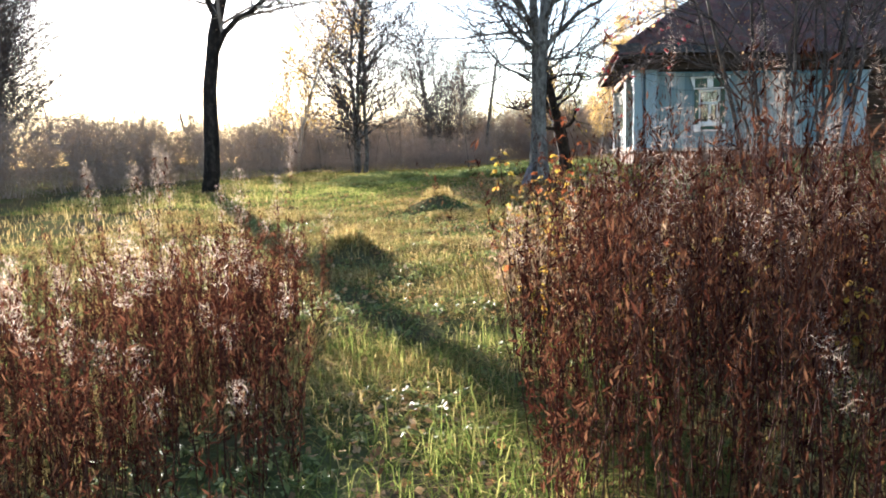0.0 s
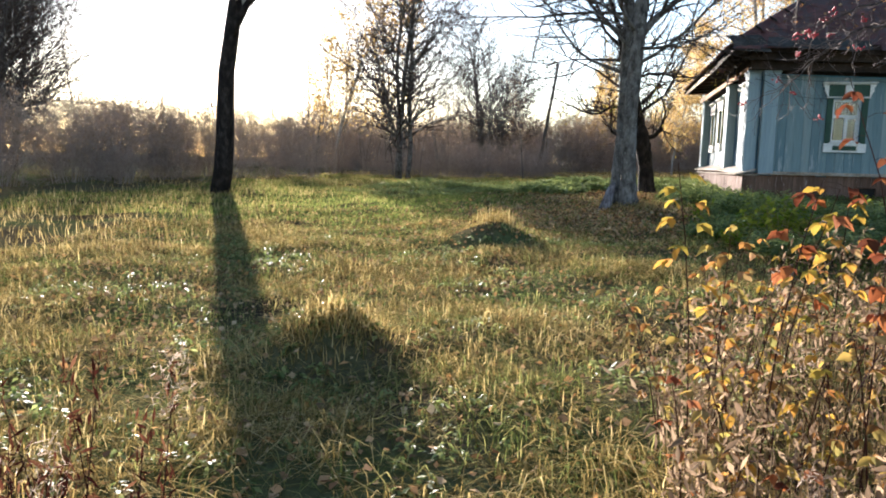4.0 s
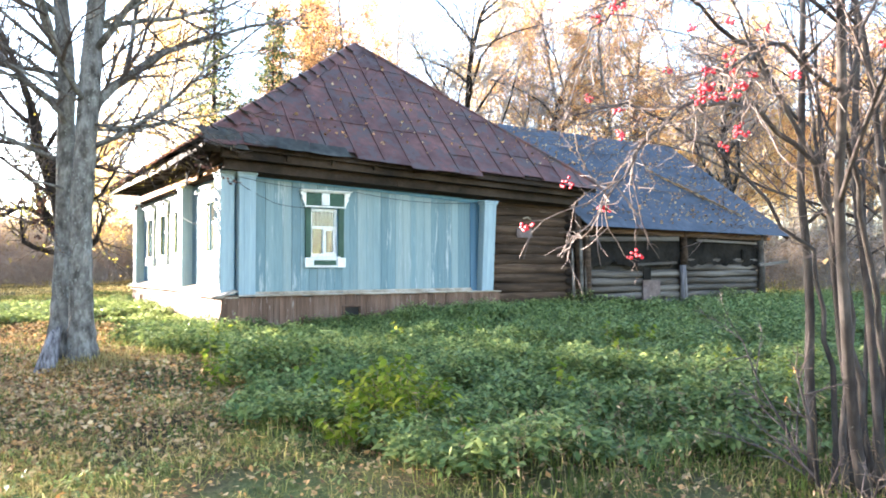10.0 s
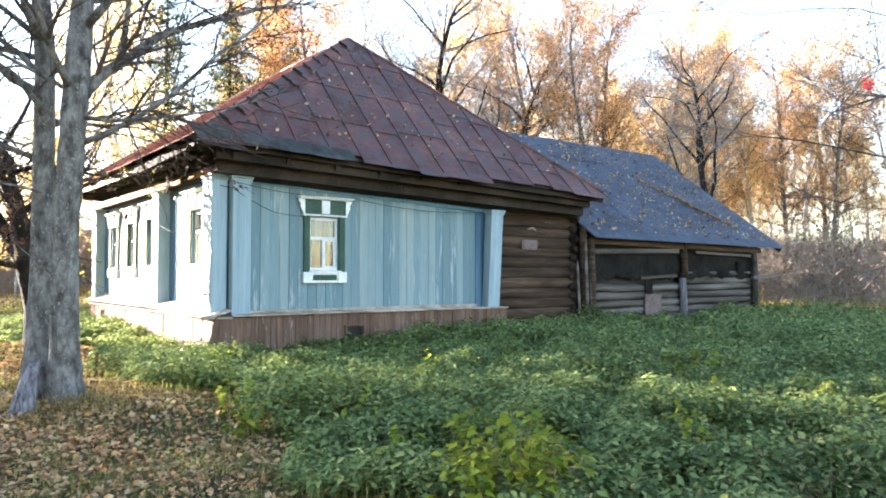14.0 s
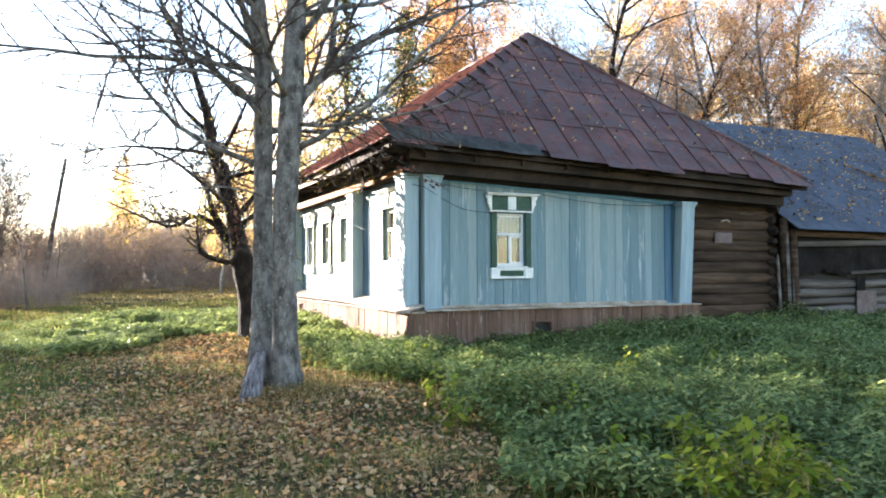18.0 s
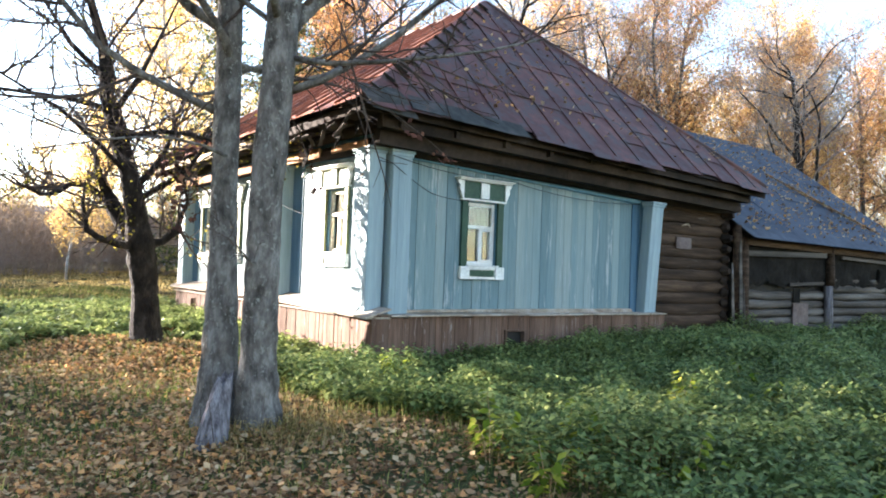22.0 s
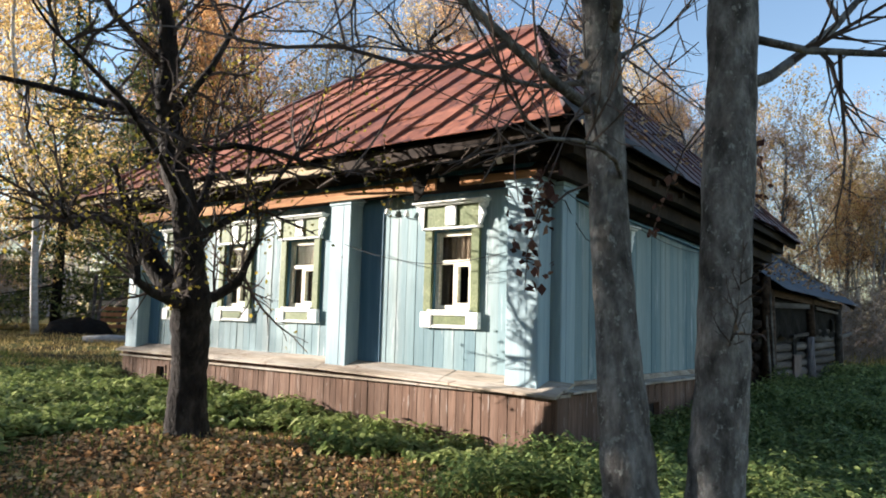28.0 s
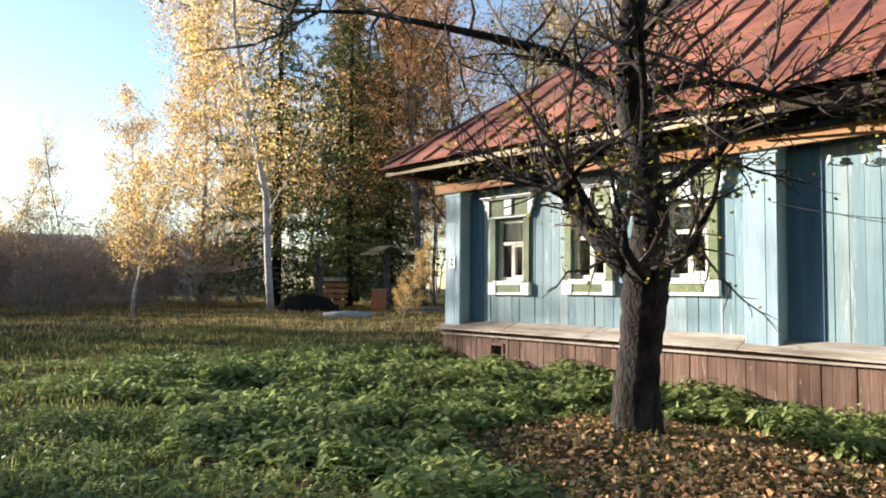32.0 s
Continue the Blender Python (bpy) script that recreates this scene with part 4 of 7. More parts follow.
for k in range(13):                         # crossing log ends at the corner
    z = 0.9 + 0.235 * k
    r = 0.10 + rng.uniform(-0.03, 0.02)
    part("log_end", Mesh().tube([(11.16 + rng.uniform(-0.04, 0.04), SY - 0.14 + rng.uniform(-0.1, 0.1), z), (11.17, SY - 0.02, z + rng.uniform(-0.02, 0.02)), (11.2, SY + 0.12, z)], [r * 0.55, r, r], 7), lw, mat=M["eave"])
part("tin_plate", Mesh().box((9.45, SY - 0.03, 2.72), (9.95, SY + 0.0, 2.95), 0.004), house, "small rusty plate nailed to the logs", M["tin"])
mb = Mesh()
mb.tube([(9.66, SY - 0.0, 3.19), (9.78, SY - 0.05, 3.23), (9.92, SY - 0.0, 3.18)], [0.012, 0.026, 0.012], 6)
part("rag", mb, house, "scrap of pale bark under a nail", M["ledge"])

# split boards by the corner
for (xx, z0, z1, wd) in ((11.0, 0.8, 2.35, 0.07), (11.27, 0.9, 2.9, 0.1), (11.45, 0.7, 1.9, 0.06)):
    part("split_board", Mesh().prism([(xx, SY - 0.36, z0), (xx + wd, SY - 0.38, z0), (xx + wd * 0.9, SY - 0.3, z1), (xx + wd * 0.4, SY - 0.3, z1 + 0.14), (xx + 0.01, SY - 0.3, z1 - 0.1)], (0, 0.025, 0)), lw, "split grey board leaning at the corner", M["greylog"])

# ---- lean-to barn joined to the house ----
barn = thing("barn", (15.5, 22.6, 0.8), "low log barn with a slate-blue tin roof and black felt", "barn")
BX0, BX1, BY = 11.62, 19.25, 22.78
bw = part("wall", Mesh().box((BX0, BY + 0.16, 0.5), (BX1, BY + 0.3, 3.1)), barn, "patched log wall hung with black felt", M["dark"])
part("wall", Mesh().box((BX1 - 0.2, BY + 0.31, 0.5), (BX1, 31.0, 3.1)).prism([(BX1 - 0.2, BY + 0.31, 3.101), (BX1 - 0.2, 31.0, 3.101), (BX1 - 0.2, 27.0, 6.3)], (0.19, 0, 0)), barn, "plank gable wall", M["greylog"])
part("wall", Mesh().box((BX0, 30.8, 0.5), (BX1 - 0.21, 31.0, 3.1)), barn, "plain plank wall", M["greylog"])
for k in range(8):
    z = 0.80 + 0.2 * k
    for (xa, xb) in ((BX0, 15.35), (15.5, BX1)):
        if k > 5 and xa < 15:
            continue
        pts = [(xa + (xb - xa) * i / 6, BY + 0.06 + rng.uniform(-0.02, 0.02), z + rng.uniform(-0.02, 0.02)) for i in range(7)]
        part("log", Mesh().tube(pts, [0.10 + rng.uniform(-0.02, 0.012) for _ in pts], 8), bw, mat=M["greylog"], smooth=True)
felt = Mesh()
nu, nz = 40, 8
for j in range(nz + 1):
    for i in range(nu + 1):
        xx = BX0 + 0.15 + (BX1 - BX0 - 0.25) * i / nu
        zz = 2.05 + 0.82 * j / nz - (0.06 * math.sin(i * 0.9) + 0.05 * math.sin(i * 2.3)) * (1 - j / nz)
        felt.v.append((xx, BY - 0.03 + 0.03 * math.sin(i * 1.1 + j) * (1 - j / nz), zz))
for j in range(nz):
    for i in range(nu):
        q = j * (nu + 1) + i
        felt.f.append((q, q + 1, q + nu + 2, q + nu + 1))
part("felt_sheet", felt, barn, "sagging black roofing felt", M["felt"])
for px_, z0, z1, mt in ((11.35, 0.6, 3.3, "log"), (11.62, 0.6, 3.05, "log"), (15.42, 0.75, 2.05, "scar"), (15.45, 2.06, 3.05, "log"), (19.15, 0.8, 3.0, "greylog")):
    mb = Mesh().tube([(px_, BY - 0.12, z0), (px_ + 0.03, BY - 0.1, (z0 + z1) / 2), (px_ - 0.02, BY - 0.1, z1)], [0.115, 0.105, 0.1], 8)
    part("post", mb, barn, mat=M[mt], smooth=True)
beam("plate", (BX0 - 0.1, BY - 0.1, 2.98), (BX1 + 0.2, BY - 0.1, 2.9), 0.16, 0.16, M["log"], barn)
beam("rail", (BX0 + 0.1, BY - 0.14, 2.72), (15.2, BY - 0.14, 2.8), 0.03, 0.12, M["greylog"], barn)
beam("rail", (16.0, BY - 0.14, 2.78), (18.9, BY - 0.14, 2.72), 0.03, 0.07, M["greylog"], barn)
beam("pole", (18.9, BY - 0.2, 2.05), (20.35, BY - 0.25, 2.16), 0.09, 0.09, M["greylog"], barn)
part("hatch", Mesh().box((13.75, BY - 0.1, 1.0), (14.45, BY - 0.06, 1.62), 0.006), barn, "low rusty hatch door", M["tin"])
part("hatch_hole", Mesh().box((13.8, BY - 0.07, 1.64), (14.1, BY - 0.05, 1.98)), barn, mat=M["felt"])
beam("hatch_lintel", (13.5, BY - 0.12, 2.06), (15.1, BY - 0.12, 2.12), 0.05, 0.07, M["greylog"], barn)
part("shutter", Mesh().box((18.2, BY - 0.1, 2.2), (18.6, BY - 0.07, 2.55), 0.004).box((18.24, BY - 0.12, 2.24), (18.56, BY - 0.101, 2.5), 0.004), barn, "small barn shutter", M["felt"])
for k in range(5):
    xx = 12.2 + rng.uniform(0, 6.6)
    mb = Mesh().box((xx, BY - 0.5 + rng.uniform(-0.2, 0.1), 0.82), (xx + rng.uniform(0.5, 1.1), BY - 0.25, 0.95 + rng.uniform(0, 0.12)), 0.03)
    part("footing_stone", mb, barn, mat=M["scar"])
broof = part("roof", Mesh().add([(BX0 - 0.25, 22.4, 3.06), (20.25, 22.4, 2.98), (20.15, 27.0, 6.46), (BX0 - 0.25, 27.0, 6.46), (20.15, 31.4, 3.0), (BX0 - 0.25, 31.4, 3.0)],
                                [(0, 1, 2, 3), (3, 2, 4, 5)]), barn, "slate-blue tin roof strewn with leaves", M["eave"])
tin_face(broof, [(BX0 - 0.3, 22.34, 3.04), (20.3, 22.34, 2.96), (20.15, 27.0, 6.48), (BX0 - 0.3, 27.0, 6.48)], M["blueroof"], 2.2, 9.0, M["blueroof"], rag=0.015, droop=0.02, seam_h=0.014, lift=0.02)
tin_face(broof, [(20.3, 31.5, 2.96), (BX0 - 0.3, 31.5, 2.96), (BX0 - 0.3, 27.0, 6.48), (20.15, 27.0, 6.48)], M["blueroof"], 2.2, 6.0, M["blueroof"], rag=0.02, droop=0.02, seam_h=0.02)
beam("barge_board", (20.22, 22.4, 2.9), (20.12, 27.0, 6.38), 0.04, 0.12, M["log"], barn)

# ---- trees ----
def bend(d, amount, r):
    return (d + Vector((r.gauss(0, 1), r.gauss(0, 1), r.gauss(0, 1))) * amount).normalized()


def grow(out, p, d, length, r0, level, r, cfg):
    """One limb and all that it bears. out: 'trunk', 'limbs', 'twigs' meshes and 'tips' for leaves."""
    n = max(3 if level < 2 else 2, int(length / cfg["seg"][level]))
    pts, dirs = [p.copy()], [d.copy()]
    for i in range(n):
        d = bend(d, cfg["wander"][level], r)
        d = (d + Vector((0, 0, cfg["up"][level]))).normalized()
        p = p + d * (length / n)
        pts.append(p.copy())
        dirs.append(d.copy())
    last = level >= cfg["levels"]
    tip = r0 * cfg["taper"][level]
    radii = [r0 + (tip - r0) * (i / n) ** 0.9 for i in range(n + 1)]
    where = out["trunk"] if level == 0 else (out["twigs"] if level >= cfg["twig_from"] else out["limbs"])
    if level == 1 and "limb_list" in out:
        where = Mesh()
        out["limb_list"].append(where)
    where.tube(pts, radii, cfg["sides"][level], caps=level < 2)
    if last:
        for i in range(1, n + 1):
            out["tips"].append((pts[i], dirs[i]))
        return
    count = cfg["kids"][level]
    count = max(1, int(count * (0.6 + 0.4 * length / cfg["ref"][level]) + r.random()))
    a0 = r.random() * 6.3
    for k in range(count):
        t = cfg["first"][level] + (1 - cfg["first"][level]) * (k + r.random() * 0.7) / count
        t = min(t, 0.98)
        i = min(int(t * n), n - 1)
        q = pts[i].lerp(pts[i + 1], t * n - i)
        dd = dirs[i]
        side = dd.cross(Vector((0.2, 0.3, 1)) if abs(dd.z) < 0.95 else Vector((1, 0, 0))).normalized()
        a = a0 + k * 2.4 + r.uniform(-0.5, 0.5)
        side = (Matrix.Rotation(a, 3, dd) @ side).normalized()
        ang = radians(cfg["angle"][level] * r.uniform(0.75, 1.25))
        kd = (dd * math.cos(ang) + side * math.sin(ang)).normalized()
        kl = length * cfg["ratio"][level] * r.uniform(0.7, 1.15) * (1.15 - 0.65 * t)
        kr = min(radii[i] * 0.7, max(r0 * cfg["thin"][level] * (1.15 - 0.6 * t), cfg["rmin"]))
        grow(out, q, kd, kl, kr, level + 1, r, cfg)
    # the leader goes on as twigs
    for k in range(2):
        grow(out, pts[-1], bend(dirs[-1], 0.3, r), length * cfg["ratio"][level] * 0.6, max(tip * 0.8, cfg["rmin"]), level + 1, r, cfg)


def config(**k):
    c = dict(levels=3, seg=[0.6, 0.4, 0.25, 0.2], wander=[0.05, 0.12, 0.16, 0.2], up=[0.03, 0.06, 0.04, 0.0], taper=[0.3, 0.3, 0.4, 0.5], sides=[9, 6, 4, 3],
             kids=[14, 8, 6, 0], first=[0.3, 0.15, 0.1, 0], angle=[50, 45, 40, 0], ratio=[0.42, 0.5, 0.5, 0], thin=[0.4, 0.5, 0.55, 0], ref=[8, 3, 1.2, 0.5], rmin=0.004, twig_from=2)
    c.update(k)
    return c


def empty_out():
    return {"trunk": Mesh(), "limbs": Mesh(), "twigs": Mesh(), "tips": []}


def leaf_cloud(name, tips, count, size, mat, r, spread=0.12, droop=0.0, long=1.0):
    """Small folded leaves scattered round the twigs."""
    rs = np.random.RandomState(r.randrange(1 << 30))
    P = np.array([t[0][:] for t in tips])
    if len(P) == 0 or count == 0:
        return None
    c = P[rs.randint(0, len(P), count)] + rs.normal(0, spread, (count, 3))
    c[:, 2] -= droop * rs.rand(count)
    return leaves_at(name, c, size, mat, rs, long)


def leaves_at(name, c, size, mat, rs, long=1.0, flat=0.0, wide=0.36, hang=0.0, broad=False):
    n = len(c)
    u = rs.normal(0, 1, (n, 3))
    u[:, 2] -= hang
    u[:, 2] *= (1 - flat)
    u /= np.linalg.norm(u, axis=1, keepdims=True)
    w = rs.normal(0, 1, (n, 3))
    w[:, 2] *= (1 - flat)
    w -= u * np.sum(u * w, 1, keepdims=True)
    w /= np.linalg.norm(w, axis=1, keepdims=True) + 1e-9
    nn = np.cross(u, w)
    s = (size * rs.uniform(0.6, 1.3, n))[:, None]
    if broad:                              # lobed, curled outline of nine points round the rib
        ring = [(-0.5, 0.0, 0.0), (-0.38, 0.75, 0.10), (-0.1, 1.0, 0.16), (0.02, 0.7, 0.08), (0.22, 0.8, 0.05), (0.3, 0.45, 0.0)]
        ring = ring + [(0.52, 0.0, -0.16)] + [(p_, -q_, r_) for p_, q_, r_ in ring[:0:-1]]
        m_ = len(ring)
        curl = rs.uniform(-0.6, 1.6, (n, 1))
        v = np.stack([c] + [c + u * s * long * p_ + w * s * wide * q_ * rs.uniform(0.75, 1.2, (n, 1)) + nn * s * r_ * (1 + curl) for p_, q_, r_ in ring], 1).reshape(-1, 3)
        i = np.arange(n) * (m_ + 1)
        return soup(name, v, np.concatenate([np.stack([i, i + 1 + k_, i + 1 + (k_ + 1) % m_], 1) for k_ in range(m_)]), mat)
    a = c - u * s * 0.5 * long
    b = c + u * s * 0.5 * long
    l = c + w * s * wide + nn * s * wide * 0.33
    q = c - w * s * wide + nn * s * wide * 0.33
    v = np.stack([a, l, b, q], 1).reshape(-1, 3)
    i = np.arange(n) * 4
    tri = np.concatenate([np.stack([i, i + 1, i + 2], 1), np.stack([i, i + 2, i + 3], 1)])
    return soup(name, v, tri, mat)


def twiglets(tips, count, size, mat, r, spread=0.25, lift=0.6, thick=0.015):
    """Fine twig ends, each a thin sliver set about the tips."""
    rs = np.random.RandomState(r.randrange(1 << 30))
    P = np.array([t[0][:] for t in tips])
    c = P[rs.randint(0, len(P), count)] + rs.normal(0, spread, (count, 3))
    return leaves_at("twiglets", c, size, mat, rs, 1.0, 0.0, thick / size / 2, -lift)


def finish(root, out, bark, twig, leaf=None, stem="trunk"):
    for me in (out["trunk"] if isinstance(out["trunk"], list) else [out["trunk"]]):
        part(stem, me, root, mat=bark, smooth=True)
    if isinstance(out["limbs"], Mesh):
        if out["limbs"].v:
            tagged(part("limbwork", out["limbs"], root, mat=bark, smooth=True), kind="stuff")
    else:
        for me in out["limbs"]:
            if me.v:
                part("limb", me, root, mat=bark, smooth=True)
    if out["twigs"].v:
        tagged(part("crown", out["twigs"], root, "thin bare twigs", mat=twig), kind="stuff")
    if leaf is not None:
        tagged(part("foliage", leaf, root, "sparse autumn leaves"), kind="stuff")


def limb_on(out, p, d, length, r0, r, cfg):
    """A limb as a part of its own, its twigs with the crown."""
    own = {"trunk": out["trunk"], "limbs": Mesh(), "twigs": out["twigs"], "tips": out["tips"]}
    grow(own, Vector(p), Vector(d).normalized(), length, r0, 1, r, cfg)
    out["limbs"].append(own["limbs"])


# the twin-trunked tree before the house corner
r = random.Random(11)
TX, TY = -0.52, 19.95
tree = thing("tree", (TX, TY, gz(TX, TY)), "bare twin-trunked grey-barked tree with a torn stump at its foot", "tree")
out = empty_out()
z0 = gz(TX, TY) - 0.1
trunks = [
    ([(-0.72, 20.33, z0), (-0.69, 20.38, z0 + 0.35), (-0.67, 20.43, z0 + 0.7), (-0.65, 20.5, 1.9), (-0.645, 20.57, 2.7), (-0.63, 20.64, 3.8), (-0.63, 20.68, 4.8), (-0.75, 20.75, 6.4), (-0.8, 20.7, 8.2), (-0.7, 20.8, 10.4)],
     [0.24, 0.19, 0.165, 0.135, 0.125, 0.12, 0.115, 0.095, 0.07, 0.03]),
    ([(-0.44, 20.04, z0), (-0.47, 20.02, z0 + 0.35), (-0.48, 20.0, z0 + 0.7), (-0.50, 19.95, 1.9), (-0.51, 19.92, 2.7), (-0.46, 19.89, 3.7), (-0.42, 19.89, 4.5), (-0.36, 19.95, 5.4), (-0.22, 20.0, 6.8), (-0.05, 20.0, 8.4), (0.0, 19.95, 10.8)],
     [0.25, 0.195, 0.165, 0.15, 0.145, 0.14, 0.145, 0.125, 0.10, 0.07, 0.03]),
]
cfg1 = config(levels=3, kids=[0, 11, 8, 0], wander=[0.05, 0.10, 0.14, 0.2], up=[0, 0.05, 0.03, 0.01], first=[0, 0.18, 0.1, 0], ratio=[0, 0.42, 0.45, 0], sides=[10, 6, 4, 3], rmin=0.0045, ref=[8, 4, 1.6, 0.6])
out["trunk"], out["limbs"] = [], []
for pts, radii in trunks:
    # knotty outline: close rings with small swellings
    P, RR = [], []
    for i in range(len(pts) - 1):
        for q in range(6):
            t = q / 6
            P.append(Vector(pts[i]).lerp(Vector(pts[i + 1]), t))
            RR.append((radii[i] * (1 - t) + radii[i + 1] * t) * (1 + 0.05 * r.uniform(-1, 1)))
    P.append(Vector(pts[-1]))
    RR.append(radii[-1])
    out["trunk"].append(Mesh().tube(P, RR, 14))
for (p, d, L, rr) in [
    ((-0.63, 20.62, 3.5), (-0.9, 0.1, 0.2), 4.2, 0.04), ((-0.63, 20.66, 4.3), (-0.8, 0.5, 0.5), 4.2, 0.055), ((-0.63, 20.68, 4.9), (-0.7, -0.5, 0.6), 4.2, 0.055),
    ((-0.68, 20.7, 5.6), (-0.9, 0.2, 0.45), 4.0, 0.055), ((-0.75, 20.72, 6.6), (-0.5, 0.6, 0.7), 3.8, 0.05), ((-0.78, 20.7, 7.6), (-0.4, -0.7, 0.7), 3.2, 0.045),
    ((-0.46, 19.89, 3.6), (0.75, -0.35, 0.45), 3.2, 0.04), ((-0.45, 19.9, 4.2), (-0.55, -0.75, 0.75), 3.6, 0.045),
    ((-0.4, 19.9, 4.9), (0.6, -0.7, 0.6), 4.2, 0.055), ((-0.32, 19.95, 5.8), (0.9, 0.1, 0.5), 4.0, 0.055), ((-0.25, 20.0, 6.6), (0.5, 0.8, 0.6), 3.8, 0.05),
    ((-0.12, 20.0, 7.7), (0.7, -0.5, 0.8), 3.4, 0.045), ((-0.08, 20.0, 8.2), (-0.4, 0.4, 0.9), 3.0, 0.04), ((-0.75, 20.75, 8.7), (0.5, -0.3, 0.9), 2.6, 0.035),
    ((-0.63, 20.68, 4.75), (-0.95, 0.05, 0.1), 3.6, 0.04), ((-0.40, 19.92, 5.3), (0.9, 0.4, 0.25), 3.8, 0.045), ((-0.44, 19.89, 3.95), (0.62, -0.79, -0.22), 2.3, 0.028),
    ((-0.63, 20.64, 3.75), (-0.45, 0.85, -0.05), 1.6, 0.022), ((-0.5, 19.95, 2.0), (-0.8, -0.4, 0.5), 0.7, 0.012), ((-0.64, 20.6, 4.0), (0.9, 0.45, 0.12), 2.8, 0.035),
]:
    limb_on(out, p, d, L, rr, r, cfg1)
for k in range(16):
    zz = 3.9 + 4.6 * k / 16
    a_ = 2.4 * k + 0.5
    left = k % 2 == 0
    limb_on(out, (-0.66 if left else -0.4 + 0.05 * (zz - 4), 20.68 if left else 19.93, zz), (math.cos(a_), math.sin(a_), 0.55 + 0.04 * k), 3.4 - 0.1 * k, 0.026, r, cfg1)
# arching limbs, each with its side branches
for pts, radii in (
    ([(-0.42, 19.9, 4.1), (-0.30, 19.9, 4.3), (-0.13, 19.9, 4.5), (0.07, 19.9, 4.67), (0.48, 19.92, 5.06), (0.85, 19.95, 5.27), (1.23, 20.0, 5.45), (1.88, 20.05, 5.77), (2.7, 20.1, 6.05)], [0.09, 0.078, 0.07, 0.064, 0.054, 0.045, 0.036, 0.026, 0.012]),
    ([(0.02, 19.9, 4.63), (0.12, 20.0, 5.1), (0.2, 20.1, 5.7), (0.42, 20.2, 6.6)], [0.045, 0.036, 0.028, 0.014]),
    ([(-0.62, 20.6, 4.0), (-0.72, 20.5, 4.17), (-0.99, 20.4, 4.45), (-1.24, 20.36, 4.58), (-1.41, 20.34, 4.61), (-1.76, 20.3, 4.57), (-2.05, 20.28, 4.47), (-2.5, 20.2, 4.5)], [0.045, 0.04, 0.034, 0.03, 0.026, 0.02, 0.016, 0.009]),
    ([(-0.62, 20.66, 4.45), (-0.72, 20.62, 4.58), (-0.92, 20.6, 4.76), (-1.18, 20.6, 4.93), (-1.48, 20.6, 5.08), (-1.8, 20.6, 5.27), (-2.5, 20.65, 5.5)], [0.045, 0.04, 0.034, 0.03, 0.025, 0.02, 0.01]),
    ([(-0.64, 20.68, 4.95), (-0.92, 20.62, 5.15), (-1.18, 20.6, 5.32), (-1.6, 20.6, 5.65), (-2.2, 20.5, 6.1)], [0.042, 0.036, 0.03, 0.022, 0.01]),
    ([(-0.64, 20.5, 3.1), (-0.9, 20.42, 3.16), (-1.2, 20.4, 3.19), (-1.45, 20.4, 3.16), (-1.75, 20.38, 3.1), (-2.05, 20.35, 3.13)], [0.018, 0.015, 0.013, 0.011, 0.009, 0.005]),
):
    own = {"trunk": out["trunk"], "limbs": Mesh().tube([Vector(q) for q in pts], radii, 8), "twigs": out["twigs"], "tips": out["tips"]}
    for i in range(2, len(pts)):
        for k in range(2):
            a_, b_ = Vector(pts[i - 1]), Vector(pts[i])
            d = ((b_ - a_).normalized() * 0.8 + Vector((r.gauss(0, 0.7), r.gauss(0, 0.7), r.gauss(0.2, 0.6)))).normalized()
            grow(own, a_.lerp(b_, r.uniform(0.2, 0.9)), d, r.uniform(0.8, 1.7), max(0.008, radii[i] * 0.45), 2, r, cfg1)
    out["limbs"].append(own["limbs"])
# hanging sprigs with withered leaves
sprig_tips = [(Vector((-0.9 + r.gauss(0, 0.045), 20.98 + r.gauss(0, 0.06), 2.4 + 0.5 * q / 26)), None) for q in range(26)]
out["twigs"].tube([(-0.63, 20.5, 3.15), (-0.8, 20.78, 3.02), (-0.89, 20.92, 2.88), (-0.91, 21.0, 2.65), (-0.9, 21.02, 2.4)], [0.012, 0.009, 0.006, 0.004, 0.002], 4)
for (p, q) in (((-0.63, 20.6, 3.7), (-1.25, 20.75, 2.75)), ((-0.62, 20.6, 3.55), (-0.95, 20.95, 2.95)), ((-0.46, 19.9, 3.5), (0.35, 20.7, 2.9)), ((-0.45, 19.9, 3.8), (1.9, 20.3, 3.25))):
    p, q = Vector(p), Vector(q)
    mid_ = p.lerp(q, 0.55) + Vector((0, 0, 0.22))
    P = [p, p.lerp(mid_, 0.5) + Vector((0, 0, 0.06)), mid_, mid_.lerp(q, 0.6) + Vector((0, 0, 0.03)), q]
    out["twigs"].tube(P, [0.011, 0.009, 0.006, 0.004, 0.003], 4)
    for k in range(9):
        sprig_tips.append((mid_.lerp(q, r.uniform(0.2, 1.05)) + Vector((0, 0, -0.03)), None))
tagged(part("hanging_leaves", leaf_cloud("hanging_leaves", sprig_tips, 120, 0.075, M["darkleaf"], r, 0.04), tree, "curled dark leaves on hanging sprigs"), kind="stuff")
finish(tree, out, M["bark"], M["twig"], leaf_cloud("leaves", out["tips"], 350, 0.055, M["brownl"], r, 0.06))
